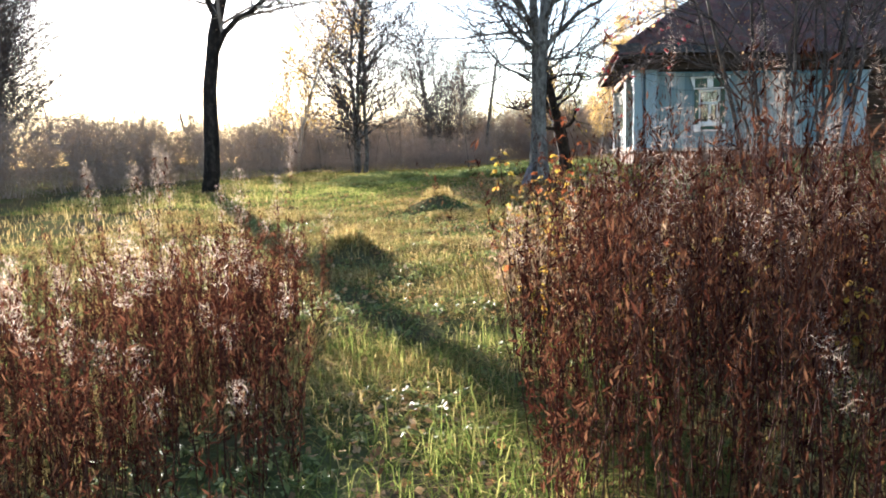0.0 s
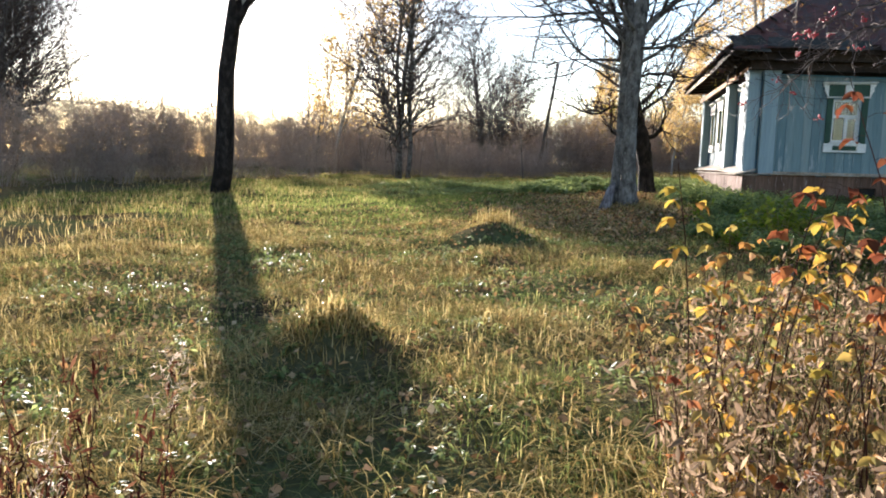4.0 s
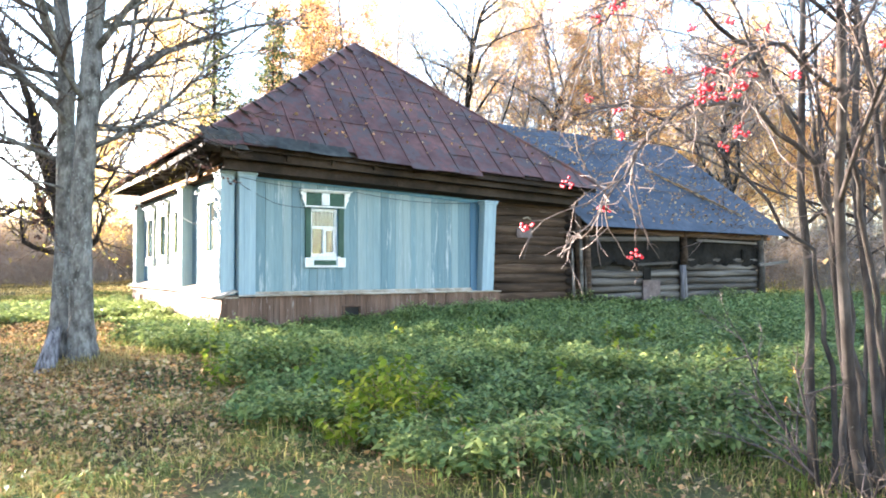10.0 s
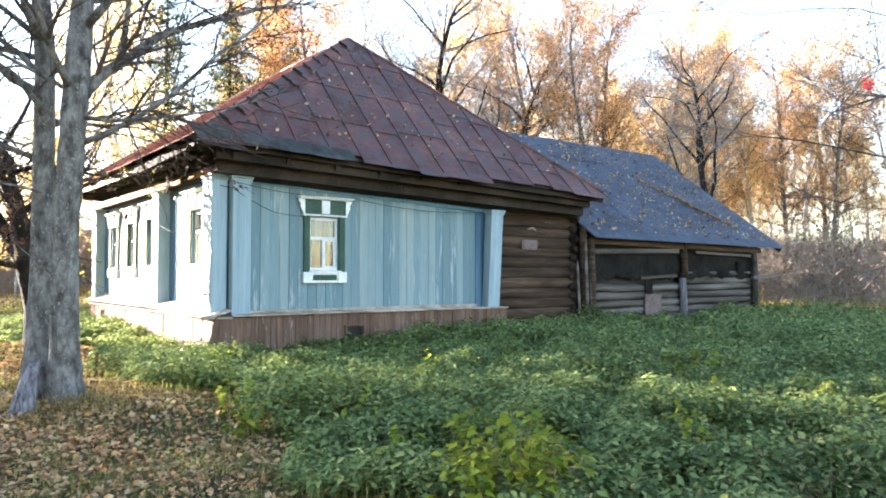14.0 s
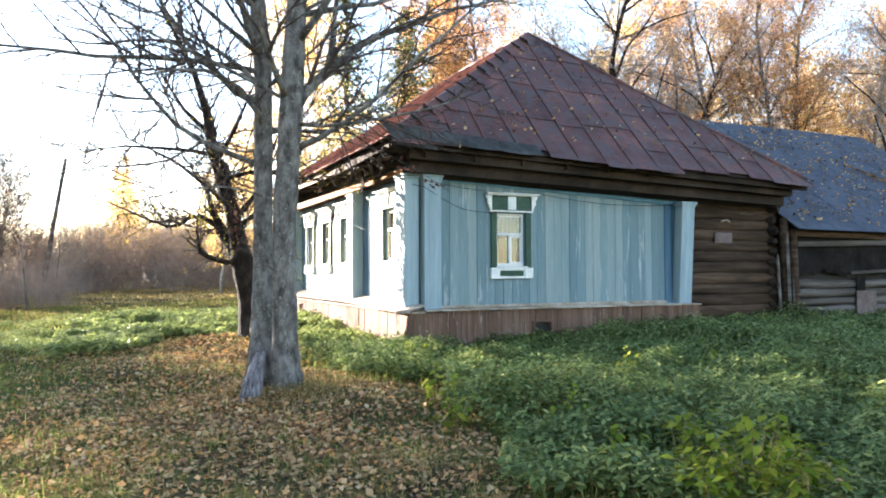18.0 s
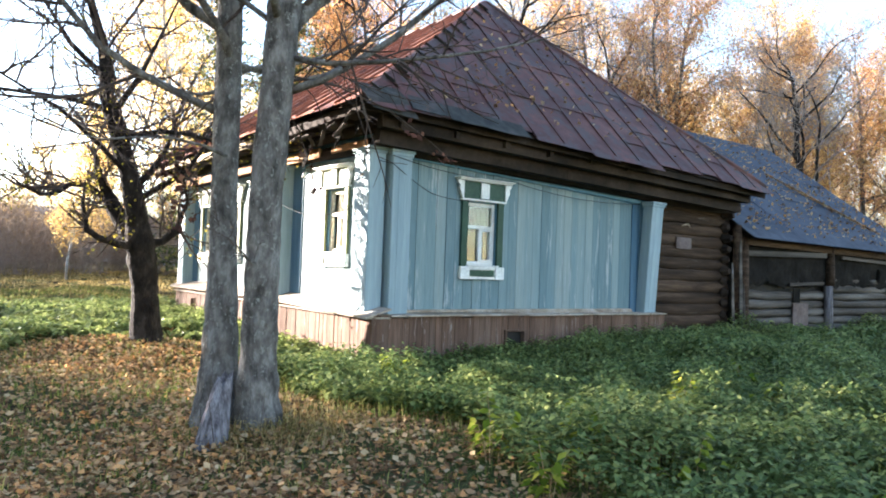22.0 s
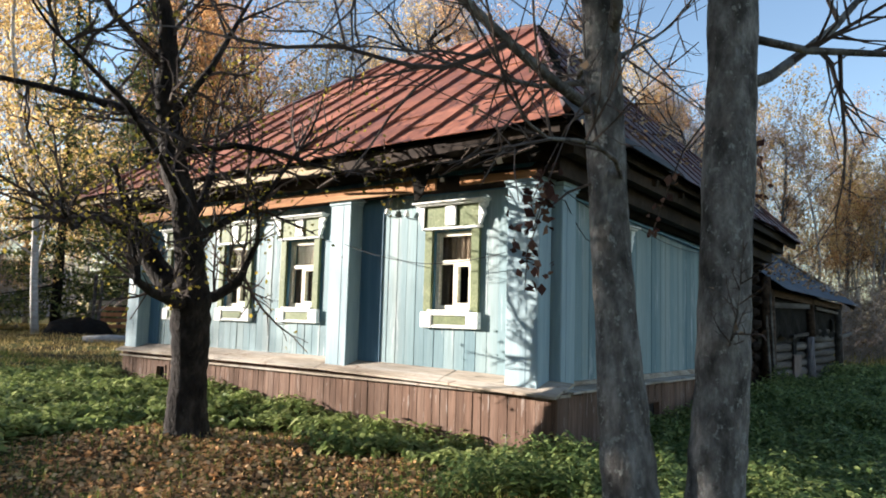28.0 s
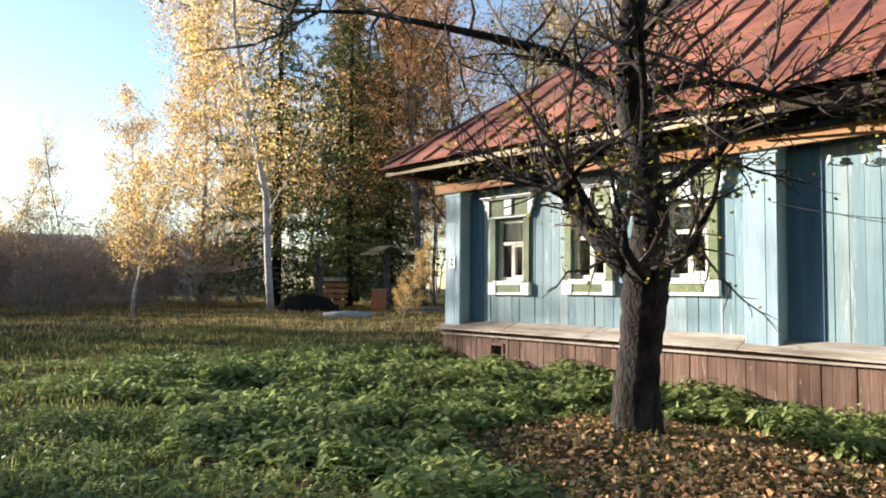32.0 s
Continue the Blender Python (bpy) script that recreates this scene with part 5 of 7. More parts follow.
# torn stump at the foot: a leaning slab with a splintered top
mb = Mesh()
bx, by = -0.93, 19.83
n_ = 16
low, high = [], []
for i in range(n_):
    a_ = 2 * math.pi * i / n_
    cx_, cy_ = 0.115 * math.cos(a_), 0.09 * math.sin(a_)
    low.append((bx + cx_ * 1.25, by + cy_ * 1.3, z0))
    high.append((bx + 0.13 + cx_ * 0.72, by + 0.12 + cy_ * 0.8, z0 + 0.55 + 0.025 * math.sin(i * 2.7) + 0.02 * math.sin(i * 5.1) + 0.05 * math.cos(a_)))
mid = [(l_[0] * 0.5 + h_[0] * 0.5 + 0.008 * math.sin(i * 3.3), l_[1] * 0.5 + h_[1] * 0.5, l_[2] * 0.5 + h_[2] * 0.5) for i, (l_, h_) in enumerate(zip(low, high))]
core = [(bx + 0.13, by + 0.12, z0 + 0.5)]
mb.add(low + mid + high + core, [(i, (i + 1) % n_, (i + 1) % n_ + n_, i + n_) for i in range(n_)] + [(i + n_, (i + 1) % n_ + n_, (i + 1) % n_ + 2 * n_, i + 2 * n_) for i in range(n_)] + [(i + 2 * n_, (i + 1) % n_ + 2 * n_, 3 * n_) for i in range(n_)])
part("torn_stump", mb, tree, "split grey bare wood", M["scar"])
mb = Mesh()
for k in range(7):
    a_ = r.uniform(0, 6.3)
    rr = r.uniform(0.3, 0.55)
    q = Vector((TX + rr * math.cos(a_), TY + rr * math.sin(a_), z0 + 0.08))
    mb.tube([q, q + Vector((r.uniform(-0.1, 0.1), r.uniform(-0.1, 0.1), r.uniform(0.2, 0.6)))], [0.005, 0.002], 4)
tagged(part("sucker_growth", mb, tree, mat=M["twig"]), kind="stuff")

# the old apple tree by the street front
r = random.Random(23)
AX, AY = 0.15, 26.25
apple = thing("apple_tree", (AX, AY, gz(AX, AY)), "old dark apple tree with crooked limbs and few leaves", "tree")
out = empty_out()
z0 = gz(AX, AY) - 0.1
AP = Vector((AX, AY, 0))
rings = [((AX + 0.06, AY, z0), 0.32), ((AX + 0.06, AY, z0 + 0.2), 0.25), ((AX + 0.03, AY - 0.02, z0 + 0.45), 0.225), ((AX, AY - 0.07, z0 + 0.8), 0.21), ((AX - 0.03, AY - 0.13, 1.7), 0.205), ((AX - 0.1, AY - 0.2, 2.05), 0.22), ((AX - 0.19, AY - 0.28, 2.4), 0.22), ((AX - 0.27, AY - 0.38, 2.75), 0.165)]
P, RR = [], []
for i in range(len(rings) - 1):
    for q in range(4):
        P.append(Vector(rings[i][0]).lerp(Vector(rings[i + 1][0]), q / 4) + Vector((r.gauss(0, 0.006), r.gauss(0, 0.006), 0)))
        RR.append((rings[i][1] * (1 - q / 4) + rings[i + 1][1] * q / 4) * r.uniform(0.95, 1.06))
out["trunk"].tube(P, RR, 14)
cfg2 = config(levels=3, kids=[0, 9, 9, 0], wander=[0.05, 0.2, 0.22, 0.25], up=[0, 0.05, 0.05, 0.04], first=[0, 0.25, 0.1, 0], ratio=[0, 0.45, 0.42, 0], sides=[10, 7, 4, 3],
              seg=[0.5, 0.25, 0.2, 0.15], rmin=0.004, angle=[50, 50, 45, 0], taper=[0.3, 0.3, 0.35, 0.5])
arms = [
    ([(-0.22, -0.3, 2.5), (-0.28, -0.40, 2.8), (-0.42, -0.41, 3.45), (-0.52, -0.36, 3.75), (-0.60, -0.40, 4.08), (-0.83, -0.56, 4.55), (-0.82, -0.62, 4.8), (-0.92, -0.7, 5.2), (-1.15, -0.75, 5.9), (-1.5, -0.8, 6.6)],
     [0.17, 0.17, 0.14, 0.15, 0.14, 0.105, 0.115, 0.085, 0.055, 0.03], 1.7),
    ([(-0.18, -0.25, 2.32), (-0.30, 0.0, 2.55), (-0.38, 0.17, 2.75), (-0.50, 0.25, 2.98), (-0.56, 0.28, 3.14)], [0.17, 0.15, 0.13, 0.125, 0.09], 0.8),
    ([(-0.50, 0.26, 3.02), (-0.85, 0.55, 3.28), (-1.1, 0.4, 3.26), (-1.32, 0.15, 3.08), (-1.6, -0.4, 3.0), (-1.95, -0.95, 3.1)], [0.06, 0.05, 0.042, 0.035, 0.026, 0.014], 1.2),
    ([(-0.2, -0.3, 2.3), (-0.55, -0.48, 2.33), (-0.85, -0.58, 2.42), (-1.02, -0.62, 2.52), (-1.03, -0.62, 2.68)], [0.07, 0.055, 0.048, 0.045, 0.03], 0.6),
    ([(-0.05, -0.3, 2.35), (0.17, -0.28, 2.42), (0.32, -0.46, 2.58), (0.38, -0.54, 2.82)], [0.075, 0.065, 0.058, 0.035], 1.0),
    ([(-0.52, -0.38, 3.75), (-0.42, -0.05, 4.08), (-0.42, 0.22, 4.3), (-0.6, 0.52, 4.56), (-1.0, 0.82, 4.68), (-1.6, 1.08, 4.74), (-2.3, 1.35, 4.78), (-3.0, 1.6, 4.68)], [0.08, 0.07, 0.062, 0.055, 0.045, 0.034, 0.024, 0.012], 1.5),
    ([(-0.58, -0.4, 3.95), (-0.1, -0.85, 4.08), (0.25, -1.1, 4.05), (0.6, -1.3, 3.95), (1.05, -1.5, 3.9)], [0.045, 0.036, 0.03, 0.024, 0.012], 1.1),
    ([(-0.36, -0.42, 3.2), (-0.05, -0.2, 3.5), (0.25, 0.1, 3.9), (0.5, 0.4, 4.6)], [0.06, 0.052, 0.042, 0.02], 1.4),
    ([(-0.32, -0.42, 3.0), (0.0, -0.6, 3.25), (0.35, -0.75, 3.5), (0.7, -1.0, 4.2)], [0.055, 0.046, 0.036, 0.018], 1.5),
    ([(-0.42, -0.4, 3.4), (-0.9, -0.75, 3.75), (-1.5, -1.1, 4.15), (-2.4, -1.5, 4.5)], [0.04, 0.034, 0.027, 0.013], 1.4),
    ([(-0.7, -0.48, 4.3), (-0.4, -0.75, 4.9), (-0.1, -0.95, 5.7)], [0.05, 0.038, 0.018], 1.4),
    ([(-0.85, -0.6, 4.8), (-1.3, -0.3, 5.3), (-1.7, -0.1, 6.0)], [0.05, 0.038, 0.018], 1.4),
]
all_limbs = []
for pts, radii, L in arms:
    P = [AP + Vector(q) for q in pts]
    out["limbs"] = Mesh().tube(P, radii, 9)
    for i in range(1, len(P)):
        for k in range(3 if i > 1 else 1):
            q = P[i - 1].lerp(P[i], r.uniform(0.4, 1.0))
            d = (P[i] - P[i - 1]).normalized()
            dd = (d * 0.5 + Vector((r.gauss(0, 1), r.gauss(0, 1), r.gauss(0.3, 0.8))).normalized()).normalized()
            grow(out, q, dd, L * r.uniform(0.5, 1.1), 0.022, 2, r, cfg2)
    grow(out, P[-1], (P[-1] - P[-2]).normalized(), L, radii[-1], 1, r, cfg2)
    all_limbs.append(out["limbs"])
out["limbs"] = all_limbs
finish(apple, out, M["darkbark"], M["twig"], leaf_cloud("leaves", out["tips"], 3000, 0.05, M["olivel"], r, 0.08))

# the many-stemmed rowan by the path
r = random.Random(5)
RX, RY = 3.4, 11.35
rowan = thing("rowan", (RX, RY, gz(RX, RY)), "many-stemmed bare rowan hung with red berry clusters", "tree")
out = empty_out()
cfg3 = config(levels=3, kids=[7, 7, 5, 0], wander=[0.05, 0.14, 0.2, 0.22], up=[0.02, 0.02, 0.0, 0.0], first=[0.35, 0.2, 0.1, 0], ratio=[0.5, 0.42, 0.42, 0], sides=[7, 5, 4, 3], seg=[0.4, 0.3, 0.2, 0.15], rmin=0.004,
              ref=[4, 2, 0.9, 0.4], angle=[45, 40, 40, 0], thin=[0.4, 0.5, 0.55, 0])
stems, limbs = [], []
for k in range(15):
    a_ = k * 2.4
    rr = 0.12 + 0.52 * r.random()
    p = Vector((RX + rr * math.cos(a_), RY + rr * math.sin(a_) * 0.8, 0))
    p.z = gz(p.x, p.y) - 0.05
    d = Vector((0.09 * math.cos(a_), 0.10 * math.sin(a_), 1)).normalized()
    own = {"trunk": Mesh(), "limbs": Mesh(), "twigs": out["twigs"], "tips": out["tips"], "limb_list": limbs}
    grow(own, p, d, r.uniform(3.6, 5.6), r.uniform(0.018, 0.042), 0, r, cfg3)
    stems.append(own["trunk"])
own = {"trunk": Mesh(), "limbs": Mesh(), "twigs": out["twigs"], "tips": out["tips"]}
for (p, d, L_, rr) in (((2.85, 11.5, 0.25), (-0.5, 0.2, 0.85), 1.15, 0.022), ((2.8, 11.3, 0.25), (-0.75, -0.1, 0.66), 0.9, 0.016), ((2.95, 11.6, 0.25), (-0.2, 0.4, 0.9), 1.3, 0.018)):
    grow(own, Vector(p), Vector(d).normalized(), L_, rr, 1, r, cfg3)
limbs.append(own["limbs"])
cfg_bent = dict(cfg3, wander=[0.05, 0.14, 0.32, 0.36], rmin=0.0025, seg=[0.4, 0.3, 0.08, 0.06], kids=[7, 7, 4, 0])
# long arching limbs over the path, their drooping ends hung with berries
berry_tips = []
for pts, r0 in (([(2.8, 11.2, 0.2), (2.78, 11.2, 1.0), (2.68, 11.2, 1.8), (2.2, 11.2, 2.5), (1.5, 11.2, 2.78), (0.8, 11.15, 2.7), (0.35, 11.15, 2.42), (0.1, 11.15, 2.2)], 0.034),
                ([(2.95, 11.05, 0.2), (2.9, 11.08, 1.2), (2.7, 11.1, 2.2), (2.1, 11.0, 2.85), (1.3, 10.9, 3.0), (0.6, 10.75, 2.8), (0.15, 10.65, 2.55)], 0.03),
                ([(3.05, 11.4, 0.2), (3.0, 11.4, 1.4), (2.78, 11.4, 2.5), (2.1, 11.5, 3.2), (1.3, 11.5, 3.45), (0.6, 11.4, 3.25), (0.15, 11.3, 2.95)], 0.032),
                ([(2.75, 10.9, 0.2), (2.75, 10.95, 1.4), (2.62, 10.95, 2.5), (1.9, 10.6, 3.2), (1.1, 10.3, 3.3), (0.5, 10.1, 3.1)], 0.03),
                ([(3.1, 11.5, 0.2), (3.08, 11.5, 1.2), (2.9, 11.55, 2.0), (2.3, 11.9, 2.7), (1.5, 12.1, 2.95), (0.9, 12.2, 2.8)], 0.028)):
    P = [Vector((2.8 - (2.8 - q[0]) * 0.82, q[1] + 0.1, q[2] + 0.06)) for q in pts]
    fine_ = []
    for i in range(len(P) - 1):
        for q in range(4):
            fine_.append(P[i].lerp(P[i + 1], q / 4) + Vector((r.gauss(0, 0.015), r.gauss(0, 0.015), r.gauss(0, 0.015)))) 
    fine_.append(P[-1])
    lm = Mesh().tube(fine_, [r0 * 0.8 * (1 - 0.86 * i / (len(fine_) - 1)) for i in range(len(fine_))], 6)
    limbs.append(lm)
    for i in range(3, len(P)):
        for k in range(7 if i < 5 else 10):
            q = P[i - 1].lerp(P[i], r.random())
            d = ((P[i] - P[i - 1]).normalized() * 0.8 + Vector((r.gauss(0, 0.7), r.gauss(0, 0.7), r.gauss(-0.1, 0.5)))).normalized()
            own = {"trunk": lm, "limbs": lm, "twigs": out["twigs"], "tips": []}
            grow(own, q, d, r.uniform(0.25, 0.6), 0.0045, 2, r, cfg_bent)
            out["tips"] += own["tips"]
            if i >= 4:
                berry_tips += [t[0] for t in own["tips"]]
out["trunk"], out["limbs"] = stems, limbs
finish(rowan, out, M["rowanbark"], M["rowantwig"], leaf_cloud("leaves", out["tips"], 160, 0.05, M["orange"], r, 0.05), "stem")
left_tips = [t for t in berry_tips if t.x < 1.9]
for k in range(34):
    c0 = r.choice(left_tips)
    cl = Mesh()
    for j in range(9):
        c1 = c0 + Vector((r.gauss(0, 0.015), r.gauss(0, 0.015), -0.02 + r.gauss(0, 0.013)))
        cl.tube([c1 + Vector((0, 0, 0.007)), c1 + Vector((0, 0, 0.003)), c1 - Vector((0, 0, 0.003)), c1 - Vector((0, 0, 0.007))], [0.004, 0.009, 0.009, 0.004], 5)
    part("berry_cluster", cl, rowan, "drooping cluster of red rowan berries" if k == 0 else "", M["berry"])

# ---- trees of the distance: a few kinds, each copied ----
def kind_bare(seed, h, rad, bark, twig, leafmat, nleaf, name, label, cfg, leafsize=0.09, stems=1, spread=0.3, fine=0):
    r_ = random.Random(seed)
    root = thing(name, (0, 0, 0), label, "tree", group=name + " trees of the wood")
    o = empty_out()
    for s in range(stems):
        a_ = s * 2.4
        off = Vector((0.35 * math.cos(a_), 0.35 * math.sin(a_), 0)) if stems > 1 else Vector((0, 0, 0))
        lean = Vector((0.12 * math.cos(a_), 0.12 * math.sin(a_), 1)).normalized() if stems > 1 else Vector((r_.uniform(-0.03, 0.03), r_.uniform(-0.03, 0.03), 1)).normalized()
        grow(o, off + Vector((0, 0, -0.15)), lean, h * r_.uniform(0.85, 1.0) if stems > 1 else h, rad * (r_.uniform(0.6, 0.8) if stems > 1 else 1), 0, r_, cfg)
    lf = leaf_cloud("leaves", o["tips"], nleaf, leafsize, leafmat, r_, spread, droop=0.25) if nleaf else None
    finish(root, o, bark, twig, lf)
    if fine:
        tagged(part("twig_spray", twiglets(o["tips"], fine, 0.7, twig, r_, 0.3, 0.6, 0.024), root, "fine bare twig ends"), kind="stuff")
    return root


cfg_birch = config(levels=3, kids=[28, 6, 4, 0], first=[0.14, 0.15, 0.1, 0], angle=[42, 38, 45, 0], ratio=[0.26, 0.45, 0.5, 0], thin=[0.28, 0.45, 0.5, 0], up=[0.02, 0.0, -0.08, -0.15], sides=[8, 4, 3, 3],
                   seg=[1.0, 0.6, 0.4, 0.3], rmin=0.006, ref=[14, 3.5, 1.5, 0.7])
cfg_oval = config(levels=2, kids=[26, 11, 0, 0], first=[0.12, 0.12, 0.1, 0], angle=[52, 38, 42, 0], ratio=[0.44, 0.45, 0.45, 0], thin=[0.42, 0.5, 0.5, 0], up=[0.03, 0.03, 0.02, 0.0], wander=[0.06, 0.12, 0.18, 0.2], sides=[8, 5, 3, 3],
                  seg=[1.0, 0.6, 0.4, 0.3], rmin=0.016, ref=[12, 5, 2, 0.9])
cfg_airy = config(levels=3, kids=[22, 7, 5, 0], first=[0.25, 0.15, 0.1, 0], angle=[44, 40, 42, 0], ratio=[0.34, 0.45, 0.5, 0], thin=[0.32, 0.45, 0.5, 0], up=[0.02, 0.04, 0.0, -0.04], wander=[0.05, 0.13, 0.18, 0.2], sides=[8, 4, 3, 3],
                  seg=[1.0, 0.6, 0.4, 0.3], rmin=0.006, ref=[14, 4, 1.6, 0.8])
cfg_wide = config(levels=3, kids=[13, 8, 5, 0], first=[0.3, 0.15, 0.1, 0], angle=[52, 45, 42, 0], ratio=[0.52, 0.48, 0.45, 0], thin=[0.45, 0.5, 0.5, 0], up=[0.02, 0.05, 0.02, 0.0], wander=[0.08, 0.16, 0.2, 0.2], sides=[9, 6, 4, 3],
                  seg=[0.8, 0.5, 0.35, 0.3], rmin=0.007, ref=[10, 5, 2, 0.9])
cfg_bush = config(levels=2, kids=[5, 3, 0, 0], first=[0.15, 0.1, 0, 0], angle=[32, 38, 0, 0], ratio=[0.5, 0.5, 0, 0], thin=[0.5, 0.6, 0, 0], up=[0.01, 0.03, 0, 0], wander=[0.1, 0.16, 0.2, 0.2], sides=[4, 3, 3, 3],
                  seg=[0.5, 0.4, 0.3, 0.3], rmin=0.006, twig_from=1, ref=[3, 1.5, 0.8, 0.5])


def plant(kind, spots, labels=None):
    """Copies of a kind at spots (x, y, scale, turn); the first spot takes the original."""
    for i, (x_, y_, s_, t_) in enumerate(spots):
        m_ = pose(x_, y_, gz(x_, y_), 0, 0, t_)
        if i == 0:
            kind.matrix_basis = m_ @ Matrix.Diagonal((s_, s_, s_, 1))
        else:
            ob_ = copy_thing(kind, m_)
            ob_.matrix_basis = m_ @ Matrix.Diagonal((s_, s_, s_, 1))


gold_birch = kind_bare(31, 15, 0.13, M["birch"], M["twig"], M["gold"], 12500, "birch", "tall birch thinly hung with golden leaves", cfg_birch, 0.10, 1, 0.22)
orange_tree = kind_bare(32, 15, 0.2, M["bark"], M["twig"], M["orange"], 19000, "aspen", "tall tree with rust-orange autumn leaves", cfg_airy, 0.10, 1, 0.22)
bare_up = kind_bare(33, 14, 0.2, M["bark"], M["twig"], M["brownl"], 700, "willow", "bare oval-crowned willow with many grey twigs", cfg_oval, 0.06, 3, 0.2, 9000)
bare_wide = kind_bare(34, 13, 0.26, M["darkbark"], M["greytwig"], M["brownl"], 2600, "maple", "bare spreading broadleaf tree", cfg_wide, 0.08, 1, 0.15, 3000)
young_birch = kind_bare(35, 8, 0.07, M["birch"], M["twig"], M["gold"], 9500, "young_birch", "slender young birch in yellow leaf", cfg_birch, 0.085, 1, 0.16)

def bush_kind(seed, name, label, h, stems, twig, leafmat, nleaf, size, cfg=cfg_bush, fine=1000):
    r_ = random.Random(seed)
    root = thing(name, (0, 0, 0), label, "bush", group="bushes of the thicket")
    o = empty_out()
    for s in range(stems):
        a_ = r_.uniform(0, 6.3)
        rr = r_.uniform(0, 0.9)
        p = Vector((rr * math.cos(a_), rr * math.sin(a_), -0.1))
        grow(o, p, Vector((0.3 * math.cos(a_), 0.3 * math.sin(a_), 1)).normalized(), h * r_.uniform(0.6, 1.0), 0.018, 0, r_, cfg)
    tagged(part("stem_tangle", o["trunk"], root, mat=twig), kind="stuff")
    tagged(part("crown", o["twigs"], root, mat=twig), kind="stuff")
    low = [(Vector((r_.gauss(0, 0.75), r_.gauss(0, 0.75), r_.uniform(0.0, 1.5))), None) for _ in range(60)]
    tagged(part("twig_spray", twiglets(o["tips"], fine, 0.55, twig, r_, 0.22, 0.8), root), kind="stuff")
    tagged(part("undergrowth", twiglets(low, 420, 0.6, twig, r_, 0.2, 0.5, 0.02), root), kind="stuff")
    if nleaf:
        tagged(part("foliage", leaf_cloud("foliage", o["tips"], nleaf, size, leafmat, r_, 0.15), root), kind="stuff")
    return root


brown_bush = bush_kind(51, "bush", "tangled leafless brown thicket bush", 3.6, 14, M["greytwig"], M["brownl"], 600, 0.07)
thin_bush = bush_kind(53, "bush", "thin leafless shrub of upright brown stems", 3.3, 9, M["greytwig"], M["brownl"], 150, 0.05, dict(cfg_bush, rmin=0.0028, kids=[6, 5, 0, 0], thin=[0.35, 0.5, 0, 0], angle=[42, 42, 0, 0]), 500)
rusty_bush = bush_kind(52, "bush", "thicket bush with withered rusty leaves", 2.8, 13, M["greytwig"], M["brownl"], 1500, 0.09)


def spruce_kind(seed, h):
    """A spruce: whorls of drooping boughs, each set with needle sprays."""
    r_ = random.Random(seed)
    root = thing("spruce", (0, 0, 0), "tall dark green spruce with drooping boughs", "tree", group="spruces behind the house")
    tr = Mesh().tube([Vector((0, 0, -0.2)), Vector((0, 0, h * 0.5)), Vector((0, 0, h))], [0.24, 0.14, 0.02], 9)
    br = Mesh()
    cs = []
    z = 1.3
    while z < h - 0.3:
        f = 1 - z / h
        reach = 0.35 + 4.3 * f ** 0.85
        for k in range(5):
            a_ = r_.uniform(0, 6.3)
            L = reach * r_.uniform(0.45, 1.15)
            d = Vector((math.cos(a_), math.sin(a_), 0))
            pts = [Vector((0, 0, z)) + d * (L * t) + Vector((0, 0, -0.32 * L * t + 0.16 * L * t * t)) for t in (0, 0.35, 0.7, 1)]
            br.tube(pts, [0.03, 0.02, 0.012, 0.005], 3, caps=False)
            for j in range(int(8 + 13 * L)):
                t = r_.uniform(0.12, 1.0)
                q = Vector((0, 0, z)) + d * (L * t) + Vector((0, 0, -0.32 * L * t + 0.16 * L * t * t))
                w = 0.30 * L * (1.1 - t) + 0.08
                q = q + Vector((-d.y, d.x, 0)) * r_.uniform(-w, w) + Vector((0, 0, -r_.uniform(0, 0.28)))
                cs.append(q[:])
        z += 0.36
    part("trunk", tr, root, mat=M["darkbark"], smooth=True)
    part("boughwork", br, root, mat=M["darkbark"])
    rs = np.random.RandomState(seed)
    part("foliage", leaves_at("needles", np.array(cs), 0.24, M["needle"], rs, 1.5, 0.0, 0.17, 0.4), root)
    return root


spruce = spruce_kind(61, 19)

rr_ = random.Random(77)
plant(spruce, [(10.4, 52.6, 1.0, 0), (13.6, 51.4, 0.9, 70), (15.6, 55.5, 1.0, 140), (17.2, 53.0, 1.05, 200), (18.5, 58.0, 1.1, 30), (22.0, 60.0, 1.0, 300)])
plant(gold_birch, [(7.4, 47.4, 1.15, 0), (9.0, 58.0, 1.2, 120), (13.0, 62.0, 1.25, 60), (26.0, 49.0, 1.2, 200), (31.0, 44.5, 1.25, 10), (34.5, 42.0, 1.1, 95), (29.0, 53.0, 1.2, 250),
                   (38.0, 47.0, 1.2, 30), (17.5, 45.5, 1.0, 160), (41.0, 38.0, 1.15, 75), (46.0, 42.0, 1.2, 210)])
plant(orange_tree, [(30.5, 34.5, 0.8, 190), (37.5, 28.5, 0.78, 250), (27.5, 36.5, 0.9, 80), (16.0, 48.6, 1.05, 0), (19.0, 50.0, 1.15, 90), (29.5, 42.0, 1.12, 40), (32.0, 40.0, 1.05, 150), (36.0, 36.0, 0.9, 220), (42.0, 33.0, 0.95, 310), (24.0, 54.0, 1.1, 20), (46.0, 27.0, 0.85, 120), (49.0, 34.0, 1.0, 65)])
plant(bare_wide, [(20.5, 43.0, 1.15, 0), (26.5, 28.5, 0.82, 140), (23.5, 39.5, 0.95, 60), (44.0, 22.0, 0.8, 15), (-12.1, 23.8, 1.15, 80)])
